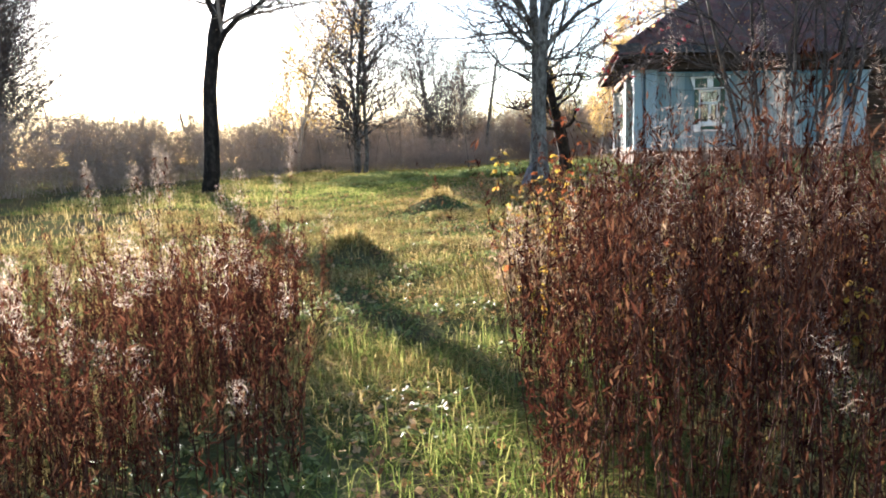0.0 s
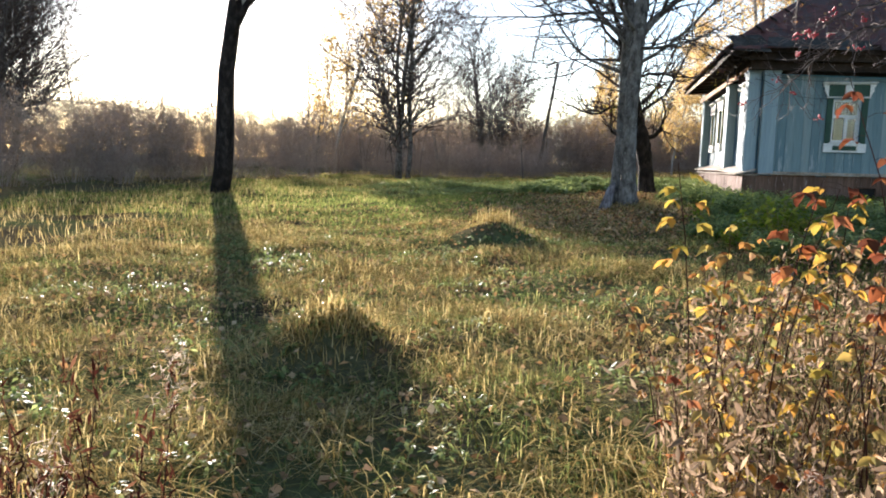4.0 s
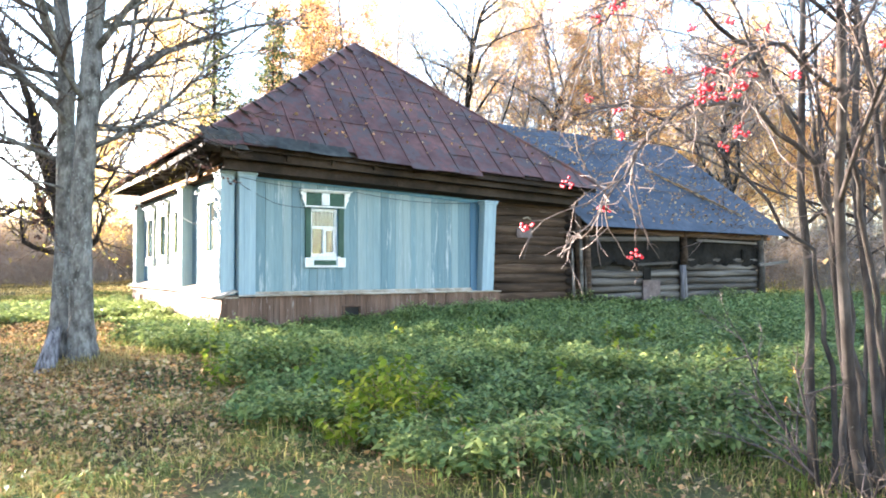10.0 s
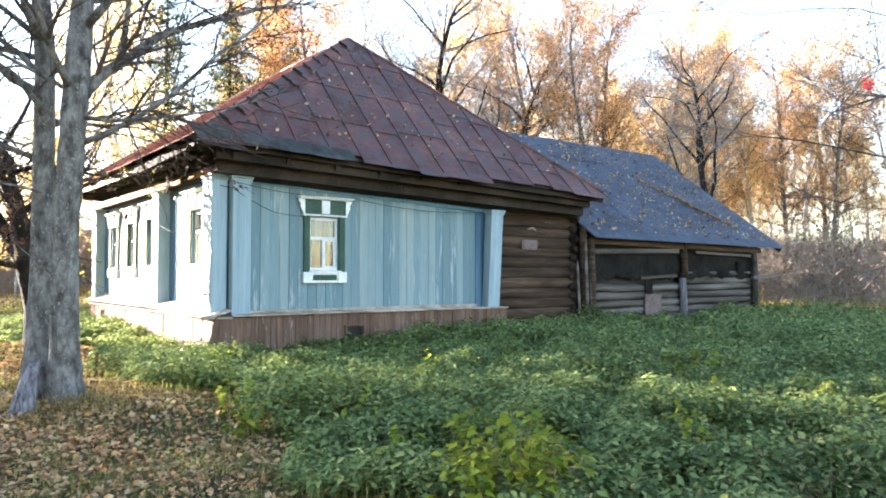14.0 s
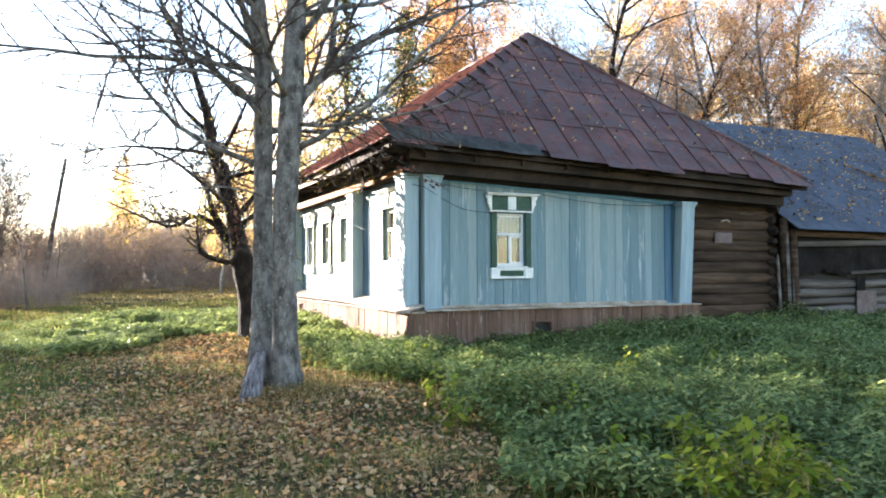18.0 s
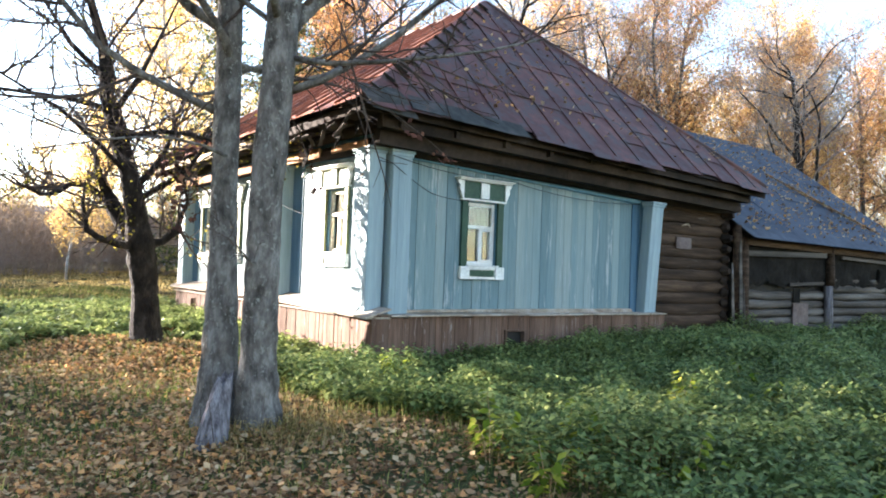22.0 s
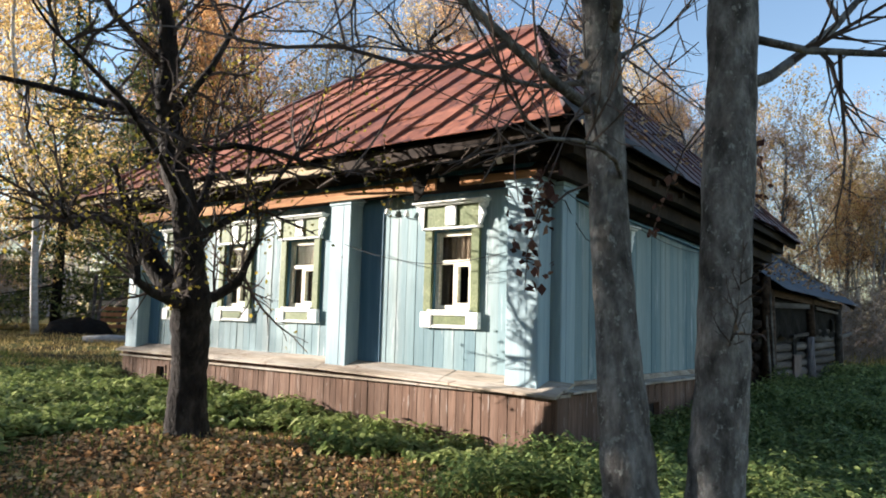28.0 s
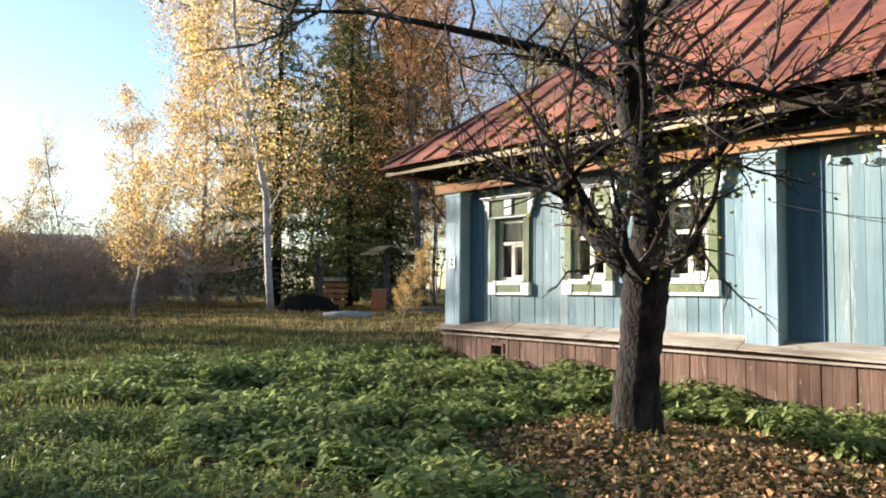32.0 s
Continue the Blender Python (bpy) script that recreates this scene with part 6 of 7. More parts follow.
plant(bare_up, [(-27.0, 31.0, 0.75, 45), (-28.0, 26.0, 0.8, 190), (-31.0, 36.0, 0.9, 100), (-10.3, 36.9, 0.86, 0), (-9.6, 56.0, 0.78, 200), (-8.4, 58.0, 0.6, 40), (-30.0, 30.0, 1.0, 280), (-27.0, 22.0, 0.9, 130), (-36.0, 40.0, 1.1, 20), (-24.0, 14.0, 0.8, 60), (47.0, 17.0, 0.8, 70), (52.0, 25.0, 0.9, 10)])
plant(young_birch, [(2.66, 48.6, 0.95, 0), (10.3, 60.5, 1.15, 80), (-1.5, 66.0, 1.1, 150), (0.8, 72.0, 1.0, 220), (6.0, 58.0, 1.1, 300), (3.5, 78.0, 1.2, 20), (-4.0, 80.0, 1.1, 60), (6.6, 38.2, 0.27, 10), (-14.6, 39.5, 1.45, 70)])

# thicket round the meadow
spots = []
for k in range(30):
    t = k / 29
    spots.append((-12.5 + 8.7 * t + rr_.uniform(-0.9, 0.9), 37.5 + 4.5 * t + rr_.uniform(-0.6, 5.5), rr_.uniform(0.35, 0.7), rr_.uniform(0, 360)))
plant(thin_bush, spots)
spots = []
for k in range(50):
    t = k / 49
    spots.append((-30 + 38 * t + rr_.uniform(-0.8, 0.8), 56 + rr_.uniform(-2, 7.0), rr_.uniform(0.45, 1.0) ** 1.3 * 1.3, rr_.uniform(0, 360)))
for k in range(26):
    t = k / 25
    spots.append((-17.5 - 6.0 * rr_.random(), 8 + 26 * t, rr_.uniform(0.5, 0.9), rr_.uniform(0, 360)))
for k in range(26):
    t = k / 25
    spots.append((-13.5 - 14 * t + rr_.uniform(-0.8, 0.8), 35 - 12 * t + rr_.uniform(-1.5, 5.5), rr_.uniform(0.35, 0.95), rr_.uniform(0, 360)))
plant(brown_bush, spots)
spots = []
for k in range(40):
    spots.append((rr_.uniform(-26, 9), rr_.uniform(60, 74), rr_.uniform(0.9, 1.5), rr_.uniform(0, 360)))
for k in range(60):
    spots.append((rr_.uniform(22, 48), rr_.uniform(20, 44), rr_.uniform(0.6, 1.2), rr_.uniform(0, 360)))
for k in range(14):
    spots.append((rr_.uniform(5.5, 10), rr_.uniform(3, 12), rr_.uniform(0.5, 0.9), rr_.uniform(0, 360)))
for k in range(42):
    a_ = radians(-88 + 74 * k / 41)
    d = rr_.uniform(58, 78)
    spots.append((-2 + d * math.sin(a_), 10 + d * math.cos(a_), rr_.uniform(0.5, 1.9), rr_.uniform(0, 360)))
for k in range(60):
    a_ = radians(-95 + 125 * k / 59)
    d = rr_.uniform(84, 104)
    spots.append((-2 + d * math.sin(a_), 10 + d * math.cos(a_), rr_.uniform(1.0, 2.5), rr_.uniform(0, 360)))
plant(rusty_bush, spots)

# the wood behind: slim stems, then a low far belt
slim = kind_bare(36, 12, 0.085, M["birch"], M["twig"], M["gold"], 2600, "slim_birch", "slim woodland birch with sparse yellow leaves", config(levels=2, kids=[12, 6, 0, 0], first=[0.4, 0.2, 0, 0], angle=[40, 40, 0, 0],
                 ratio=[0.24, 0.45, 0, 0], thin=[0.35, 0.5, 0, 0], sides=[6, 3, 3, 3], seg=[1.2, 0.7, 0.5, 0.4], rmin=0.008, twig_from=1, ref=[12, 3, 1, 1]), 0.12, 1, 0.3)
slim_grey = kind_bare(37, 11, 0.08, M["bark"], M["greytwig"], M["brownl"], 700, "slim_alder", "slim bare woodland alder", config(levels=2, kids=[14, 6, 0, 0], first=[0.3, 0.2, 0, 0], angle=[38, 40, 0, 0],
                      ratio=[0.28, 0.45, 0, 0], thin=[0.35, 0.5, 0, 0], sides=[6, 3, 3, 3], seg=[1.2, 0.7, 0.5, 0.4], rmin=0.008, twig_from=1, ref=[12, 3, 1, 1]), 0.1, 1, 0.2)
sp1, sp2 = [], []
for k in range(250):
    a_ = radians(rr_.uniform(20, 98))
    d = rr_.uniform(42, 92)
    p = (-2 + d * math.sin(a_), 14 + d * math.cos(a_), rr_.uniform(0.75, 1.25), rr_.uniform(0, 360))
    (sp1 if rr_.random() < 0.7 else sp2).append(p)
for k in range(70):
    a_ = radians(rr_.choice([rr_.uniform(-95, -40), rr_.uniform(-20, 20), rr_.uniform(-20, 20)]))
    d = rr_.uniform(62, 105)
    sp2.append((-2 + d * math.sin(a_), 6 + d * math.cos(a_), rr_.uniform(0.5, 0.85), rr_.uniform(0, 360)))
for k in range(14):
    sp2.append((rr_.uniform(-16, -4.5), rr_.uniform(41, 50), rr_.uniform(0.28, 0.5), rr_.uniform(0, 360)))
for k in range(34):
    sp2.append((rr_.uniform(-34, -9), rr_.uniform(37, 56), rr_.uniform(0.3, 0.72), rr_.uniform(0, 360)))
for k in range(30):                    # closing the place behind the walker
    a_ = radians(rr_.uniform(110, 260))
    d = rr_.uniform(22, 40)
    sp2.append((d * math.sin(a_), d * math.cos(a_), rr_.uniform(0.6, 1.0), rr_.uniform(0, 360)))
plant(slim, sp1)
plant(slim_grey, sp2)

# ---- ground cover ----
rs = np.random.RandomState(9)
PATH = np.array([(0.0, -1.0), (0.0, 0.0), (-0.5, 2.2), (-1.05, 4.8), (-1.45, 6.1), (-1.75, 7.8), (-1.85, 9.3), (-2.0, 10.6), (-2.4, 11.1), (-2.75, 12.2), (-3.0, 14.4), (-3.6, 16.8), (-4.6, 18.6), (-6.1, 22.1)])


def path_x(y_):
    """Where the trodden line runs."""
    return np.interp(y_, PATH[:, 1], PATH[:, 0])


def indoors(x_, y_):
    return ((x_ > 2.2) & (x_ < 19.5) & (y_ > 22.62) & (y_ < 31.7)) | ((x_ > 2.2) & (x_ < 11.6) & (y_ > 22.6) & (y_ < 31.7))


def fbm(x_, y_, f, seed=0.0):
    return (np.sin(x_ * f + 1.7 * np.sin(y_ * f * 0.7 + seed)) + np.sin(y_ * f * 1.3 + 2.1 * np.sin(x_ * f * 0.6 - seed)) + 0.5 * np.sin((x_ + y_) * f * 2.3 + seed)) / 2.5


def lush(x_, y_):
    """Where the nettles and ground elder stand: before the side wall and along the street front."""
    edge = 0.75 + 0.3 * np.sin(y_ * 1.1) + 0.2 * np.sin(y_ * 2.7)
    south = 12.2 + 0.5 * np.sin(x_) + np.where(x_ > 4, 0.9 * fbm(x_, y_, 1.3, 4.0) - 0.25 * (x_ - 4).clip(0, 8), 0)
    a_ = (x_ > edge - 0.25 * (y_ - 19).clip(0, 4) * 0.2) & (y_ > south) & (y_ < 22.7)
    b_ = (x_ > np.where(y_ > 27.2, -1.9 + 0.4 * np.sin(y_ * 2), 1.05 + 0.2 * np.sin(y_ * 3))) & (y_ >= 22.7) & (y_ < 34.0 + 0.6 * np.sin(x_ * 2)) & (x_ < 2.4)
    c_ = (x_ > -3.1 + 0.35 * np.sin(1.7 * y_)) & (x_ < np.where(y_ > 27.2, 2.4, -1.4 - 0.45 * (27.2 - y_))) & (y_ > 24.9) & (y_ < 32.5 + 0.5 * np.sin(x_ * 2))
    return a_ | b_ | c_


def littered(x_, y_):
    d1 = np.hypot(x_ + 0.8, (y_ - 19.8) * 0.8)
    d2 = np.hypot(x_ + 0.6, y_ - 24.8)
    return np.maximum(np.exp(-(d1 / 2.6) ** 2), np.exp(-(d2 / 2.3) ** 2))


def scatter(n, x0, x1, y0, y1):
    x_, y_ = rs.uniform(x0, x1, n), rs.uniform(y0, y1, n)
    keep = ~indoors(x_, y_)
    return x_[keep], y_[keep]


def blades(name, x_, y_, h, w, mat, label, lean=0.45, category="grass"):
    n = len(x_)
    z_ = rise(x_, y_) - 0.02
    h = h * rs.uniform(0.55, 1.25, n)
    a_ = rs.uniform(0, 2 * np.pi, n)
    dx, dy = np.cos(a_), np.sin(a_)
    b_ = a_ + np.pi / 2 + rs.uniform(-0.6, 0.6, n)
    wx, wy = np.cos(b_) * w / 2, np.sin(b_) * w / 2
    ln = np.abs(rs.normal(0, lean, n))
    p0 = np.stack([x_, y_, z_], 1)
    mid = p0 + np.stack([dx * h * ln * 0.4, dy * h * ln * 0.4, h * 0.6], 1)
    tip = p0 + np.stack([dx * h * ln * 1.25, dy * h * ln * 1.25, h * np.clip(1.0 - 0.35 * ln, 0.35, 1)], 1)
    ww = np.stack([wx, wy, np.zeros(n)], 1)
    v = np.stack([p0 - ww, p0 + ww, mid + ww * 0.75, mid - ww * 0.75, tip], 1).reshape(-1, 3)
    i = np.arange(n) * 5
    tri_ = np.concatenate([np.stack([i, i + 1, i + 2], 1), np.stack([i, i + 2, i + 3], 1), np.stack([i + 3, i + 2, i + 4], 1)])
    return tagged(new(name, soup(name, v, tri_, mat)), label, category, kind="stuff")


def tufts(n, per, spread, x0, x1, y0, y1):
    cx, cy = scatter(n, x0, x1, y0, y1)
    x_ = np.repeat(cx, per) + rs.normal(0, spread, len(cx) * per)
    y_ = np.repeat(cy, per) + rs.normal(0, spread, len(cx) * per)
    keep = ~indoors(x_, y_)
    return x_[keep], y_[keep]


def thinned(x_, y_, p):
    k = rs.rand(len(x_)) < p
    return x_[k], y_[k]


# dry meadow grass along the walk
x_, y_ = tufts(11500, 18, 0.07, -9, 3.5, -0.5, 17)
k = ~lush(x_, y_) & (np.hypot(x_ + 2.45, y_ - 14.6) > 0.62)
x_, y_ = x_[k], y_[k]
x_, y_ = thinned(x_, y_, np.clip(0.55 + 0.9 * fbm(x_, y_, 1.7) + 0.5 * fbm(x_, y_, 4.1, 2.0) - 0.9 * littered(x_, y_), 0.04, 1) * np.where((x_ > 0.1) & (y_ > 8), 0.2, 1.0))
blades("dry_grass", x_, y_, 0.125 + 0.06 * fbm(x_, y_, 1.7), 0.007, M["hay"], "yellowed autumn meadow grass in tufts", 2.2)
# longer green tufts on the shaded start of the path
x_, y_ = tufts(420, 18, 0.06, -1.6, 0.6, 0.9, 5.2)
x_, y_ = thinned(x_, y_, np.clip(0.5 + 0.8 * fbm(x_, y_, 2.2, 9.0), 0, 1))
blades("path_grass", x_, y_, 0.2, 0.006, M["lawn"], "long green grass tufts along the path", 1.3)
# green blades between
x_, y_ = tufts(6500, 16, 0.08, -9, 3.5, -0.5, 19)
k = ~lush(x_, y_) & (np.hypot(x_ + 2.45, y_ - 14.6) > 0.62)
x_, y_ = x_[k], y_[k]
x_, y_ = thinned(x_, y_, np.clip(0.7 - 0.5 * fbm(x_, y_, 1.1) - 0.7 * littered(x_, y_) + np.where((x_ > 0) & (y_ > 8), 0.5, 0), 0.16, 1))
blades("meadow_grass", x_, y_, 0.14, 0.007, M["meadow"], "short yellowing green meadow grass", 1.7)
# lawn towards the thicket and round the house
x_, y_ = scatter(120000, -15, 3.5, 17, 42)
k = ~lush(x_, y_)
x_, y_ = x_[k], y_[k]
x_, y_ = thinned(x_, y_, np.clip(0.85 + 0.3 * fbm(x_, y_, 0.8, 2.0) - 0.85 * littered(x_, y_), 0.16, 1))
blades("lawn_grass", x_, y_, 0.13, 0.013, M["lawn"], "green lawn grass catching low sun", 0.7)
x_, y_ = scatter(60000, -16, 20, 34, 62)
blades("far_grass", x_, y_, 0.17, 0.016, M["hay"], "tawny rough grass before the wood", 1.2)
x_, y_ = scatter(30000, 11, 40, 8, 34)
blades("side_grass", x_, y_, 0.2, 0.025, M["lawn"], "rough green grass beside the barn", 0.6)
x_, y_ = scatter(14000, 20, 45, 12, 40)
blades("wood_edge_grass", x_, y_, 0.3, 0.03, M["hay"], "tawny grass at the edge of the wood", 0.6)
x_, y_ = scatter(46000, -20, -6, -6, 34)
x_, y_ = thinned(x_, y_, np.clip(np.exp(-((x_ + 11.5) / 3.6) ** 2) * (0.8 + 0.6 * fbm(x_, y_, 0.8, 6.0)), 0, 1))
blades("verge_grass", x_, y_, 0.2, 0.012, M["hay"], "rough dry grass on the verge", 0.7)


x_, y_ = scatter(42000, 2.5, 17, -4, 14)
k = ~lush(x_, y_)
x_, y_ = x_[k], y_[k]
x_, y_ = thinned(x_, y_, np.clip(0.8 + 0.5 * fbm(x_, y_, 0.9, 7.0) - 0.06 * (x_ - 6).clip(0, 11), 0.05, 1))
blades("rough_grass", x_, y_, 0.2, 0.012, M["lawn"], "rough green grass behind the weeds", 0.9)
x_, y_ = scatter(26000, -12, 6, -8, 1)
x_, y_ = thinned(x_, y_, np.clip(0.45 + 0.6 * fbm(x_, y_, 0.9, 8.0) - 0.08 * np.abs(y_ + 1), 0.03, 1))
blades("rough_grass", x_, y_, 0.11, 0.009, M["hay"], "tawny grass where the walk begins", 1.2)


# nettles and ground elder: leaves on short stems
def patch(name, n, x0, x1, y0, y1, height, size, mat, label, test):
    x_, y_ = scatter(n, x0, x1, y0, y1)
    k_ = test(x_, y_)
    x_, y_ = x_[k_], y_[k_]
    top = height * (0.8 + 0.45 * fbm(x_ + 0.6 * y_, y_, 1.1, 1.0) + 0.38 * fbm(x_ - 0.4 * y_, y_, 3.4, 3.0) + 0.2 * fbm(x_, y_ + 0.3 * x_, 7.3, 5.0)).clip(0.22, 1.7)
    n_ = len(x_)
    top = top * rs.uniform(0.75, 1.15, n_)
    big = size * rs.uniform(0.65, 1.3, n_)
    # each plant: leaves in opposed pairs up a stem, spreading and drooping outwards
    per = 10
    f = np.linspace(0.45, 1.0, per)[None, :] * np.ones((n_, 1))
    a_ = rs.uniform(0, 6.28, (n_, 1)) + np.arange(per)[None, :] * 2.1 + rs.normal(0, 0.3, (n_, per))
    reach = big[:, None] * (1.35 - 0.75 * (f - 0.45) / 0.55)
    u = np.stack([np.cos(a_), np.sin(a_), rs.normal(-0.25, 0.35, (n_, per))], 2)
    c_ = np.stack([x_[:, None] + np.cos(a_) * reach, y_[:, None] + np.sin(a_) * reach, rise(x_, y_)[:, None] + top[:, None] * f - 0.02 * reach], 2)
    s_ = big[:, None] * rs.uniform(0.7, 1.2, (n_, per)) * (1.15 - 0.5 * (f - 0.45))
    return tagged(new(name, aimed_leaves(name, c_.reshape(-1, 3), u.reshape(-1, 3), s_.ravel(), mat)), label, "weeds", kind="stuff")


def aimed_leaves(name, c_, u, s_, mat, long=1.35, wide=0.34):
    """Leaves that point along u with their faces mostly up, folded along the rib."""
    n_ = len(c_)
    u = u / np.linalg.norm(u, axis=1, keepdims=True)
    up = np.stack([rs.normal(0, 0.35, n_), rs.normal(0, 0.35, n_), np.ones(n_)], 1)
    w = np.cross(up, u)
    w /= np.linalg.norm(w, axis=1, keepdims=True) + 1e-9
    nn = np.cross(u, w)
    s = s_[:, None]
    v = np.stack([c_ - u * s * 0.5 * long, c_ + w * s * wide + nn * s * 0.1 - u * s * 0.12, c_ + u * s * 0.5 * long, c_ - w * s * wide + nn * s * 0.1 - u * s * 0.12], 1).reshape(-1, 3)
    i = np.arange(n_) * 4
    return soup(name, v, np.concatenate([np.stack([i, i + 1, i + 2], 1), np.stack([i, i + 2, i + 3], 1)]), mat)


patch("nettles", 34000, 0, 12.5, 10, 22.7, 0.35, 0.058, M["nettle"], "dense green nettles and ground elder in shade", lambda a_, b_: lush(a_, b_) & (rs.rand(len(a_)) > (a_ - 9.5) / 3))
patch("nettles", 12000, 9.5, 24, 9, 22.7, 0.34, 0.08, M["nettle"], "dense green weeds before the barn", lambda a_, b_: lush(a_, b_) & (rs.rand(len(a_)) < (a_ - 9.5) / 3) & (rs.rand(len(a_)) > (a_ - 19) / 5))
patch("nettles", 6800, -3.6, 2.4, 22.7, 34.5, 0.24, 0.088, M["herb"], "sunlit green ground elder along the house foot", lush)
patch("meadow_herbs", 4200, -7, 1.0, 2.5, 16, 0.08, 0.034, M["herb"], "low green herbs in the meadow grass", lambda a_, b_: ~lush(a_, b_) & (fbm(a_, b_, 2.1, 1.0) > -0.1) & (littered(a_, b_) < 0.4))
patch("lawn_herbs", 6500, -9, 1.2, 25, 36, 0.13, 0.05, M["herb"], "low green herbs and clover in the lawn", lambda a_, b_: ~lush(a_, b_) & (fbm(a_, b_, 1.5, 3.0) > -0.35) & (littered(a_, b_) < 0.4))
x_, y_ = scatter(30000, 0.3, 12, 11.5, 22.6)
k = lush(x_, y_ + 0.4)
blades("nettle_grass", x_[k], y_[k], 0.24, 0.008, M["lawn"], "green grass among the nettles", 0.5)


# fallen leaves
def litter(name, n, x0, x1, y0, y1, size, prob, label):
    x_, y_ = scatter(n, x0, x1, y0, y1)
    x_, y_ = thinned(x_, y_, np.clip(prob(x_, y_), 0, 1))
    c_ = np.stack([x_, y_, rise(x_, y_) + 0.012 + 0.05 * rs.rand(len(x_)) ** 2], 1)
    return tagged(new(name, leaves_at(name, c_, size, M["litter"], rs, 1.0, 0.72)), label, "leaves", kind="stuff")


litter("fallen_leaves", 85000, -5.5, 2.2, 15, 28, 0.066, lambda a_, b_: littered(a_, b_) * np.where(lush(a_, b_), 0.35, 1.0), "thick brown fallen leaves under the trees")
litter("fallen_leaves", 42000, -9, 3, 0, 20, 0.055, lambda a_, b_: 0.55 + 0.6 * fbm(a_, b_, 1.4, 5.0) + np.where((b_ > 9) & (a_ < 0), 0.25, 0), "scattered fallen leaves in the grass")
litter("fallen_leaves", 9000, -10, 2, 26, 38, 0.06, lambda a_, b_: 0.25 + 0.3 * fbm(a_, b_, 1.2, 4.0), "few fallen leaves on the lawn")


# leaves lying on the roofs
def on_plane(name, n, a_, b_, c_, size, label, tri_=False):
    a_, b_, c_ = Vector(a_), Vector(b_), Vector(c_)
    nn = (b_ - a_).cross(c_ - a_).normalized()
    nn = nn if nn.z > 0 else -nn
    P = []
    for _ in range(n):
        u_, v_ = rr_.random(), rr_.random()
        if tri_ and u_ + v_ > 1:
            u_, v_ = 1 - u_, 1 - v_
        P.append((a_ + (b_ - a_) * u_ + (c_ - a_) * v_ + nn * 0.055)[:])
    return tagged(new(name, leaves_at(name, np.array(P), size, M["litter"], rs, 1.0, 0.6)), label, "leaves", kind="stuff")


on_plane("roof_leaves", 1500, (11.6, 22.5, 3.18), (20, 22.5, 3.13), (11.6, 27, 6.5), 0.085, "fallen leaves on the barn roof")
on_plane("roof_leaves", 620, (17.6, 24.2, 4.45), (18.8, 22.9, 3.46), (16.6, 25.2, 5.19), 0.09, "drift of fallen leaves on the barn roof")
on_plane("roof_leaves", 240, (2.2, 22.3, 4.53), (11.0, 22.3, 4.28), (6.3, 25.2, 7.5), 0.08, "fallen leaves on the tin roof", True)


# dead fireweed and other tall weeds beside the path
def weeds(name, x_, y_, h, label, fluffy=0.4, leafy=26, leafmat="weedleaf", stalkmat="weedstalk", leafsize=0.05, rad=0.003, wide=0.13, long=1.8, hang=0.0, sway=0.09, hug=0.05, head=0.8, puff=0.032, hairs=170, hair=0.013):
    n = len(x_)
    z_ = rise(x_, y_)
    h = h * rs.uniform(0.55, 1.15, n) * (0.92 + 0.28 * fbm(x_, y_, 2.3, 0.7))
    lean = rs.normal(0, sway, (n, 2))
    tv, tt = [], []
    for j in range(3):
        ang = 2 * np.pi * j / 3
        ox, oy = np.cos(ang), np.sin(ang)
        for lev, (f, rr) in enumerate(((0, 1.0), (0.55, 0.8), (1.0, 0.25))):
            tv.append(np.stack([x_ + lean[:, 0] * h * f ** 1.5 + ox * rad * rr, y_ + lean[:, 1] * h * f ** 1.5 + oy * rad * rr, z_ - 0.03 + h * f], 1))
    v = np.stack(tv, 1).reshape(-1, 3)          # order j * 3 + level
    i = np.arange(n) * 9
    for j in range(3):
        k2 = (j + 1) % 3
        for lev in range(2):
            a1, b1, c1, d1 = i + j * 3 + lev, i + k2 * 3 + lev, i + k2 * 3 + lev + 1, i + j * 3 + lev + 1
            tt += [np.stack([a1, b1, c1], 1), np.stack([a1, c1, d1], 1)]
    root = thing(name, (float(np.mean(x_)), float(np.mean(y_)), float(np.mean(z_))), label, "weeds", kind="stuff")
    part("stalk", soup("stalk", v, np.concatenate(tt), M[stalkmat]), root)
    f = rs.uniform(0.18, 0.98, (n, leafy))
    a_ = rs.uniform(0, 6.28, (n, leafy))
    d_ = rs.uniform(0.003, hug, (n, leafy))
    c_ = np.stack([x_[:, None] + lean[:, :1] * h[:, None] * f ** 1.5 + np.cos(a_) * d_, y_[:, None] + lean[:, 1:] * h[:, None] * f ** 1.5 + np.sin(a_) * d_, z_[:, None] + h[:, None] * f - d_ * 0.5], 2).reshape(-1, 3)
    part("foliage", leaves_at("foliage", c_, leafsize, M[leafmat], rs, long, 0.0, wide, hang, leafmat in ("orange", "gold")), root)
    if fluffy > 0:
        fl = np.where(rs.rand(n) < fluffy)[0]
        m_ = hairs
        f = rs.uniform(head, 1.03, (len(fl), m_))
        sp = puff * (1.1 - np.abs(f - 0.92) * 5).clip(0.25, 1)
        c_ = np.stack([x_[fl][:, None] + lean[fl][:, :1] * h[fl][:, None] * f ** 1.5 + rs.normal(0, 1, f.shape) * sp, y_[fl][:, None] + lean[fl][:, 1:] * h[fl][:, None] * f ** 1.5 + rs.normal(0, 1, f.shape) * sp,
                       z_[fl][:, None] + h[fl][:, None] * f], 2).reshape(-1, 3)
        part("seed_head", leaves_at("seed_head", c_, hair, M["fluff"], rs, 2.2, 0.0, 0.05), root, "pale fluffy seed heads")
    return root


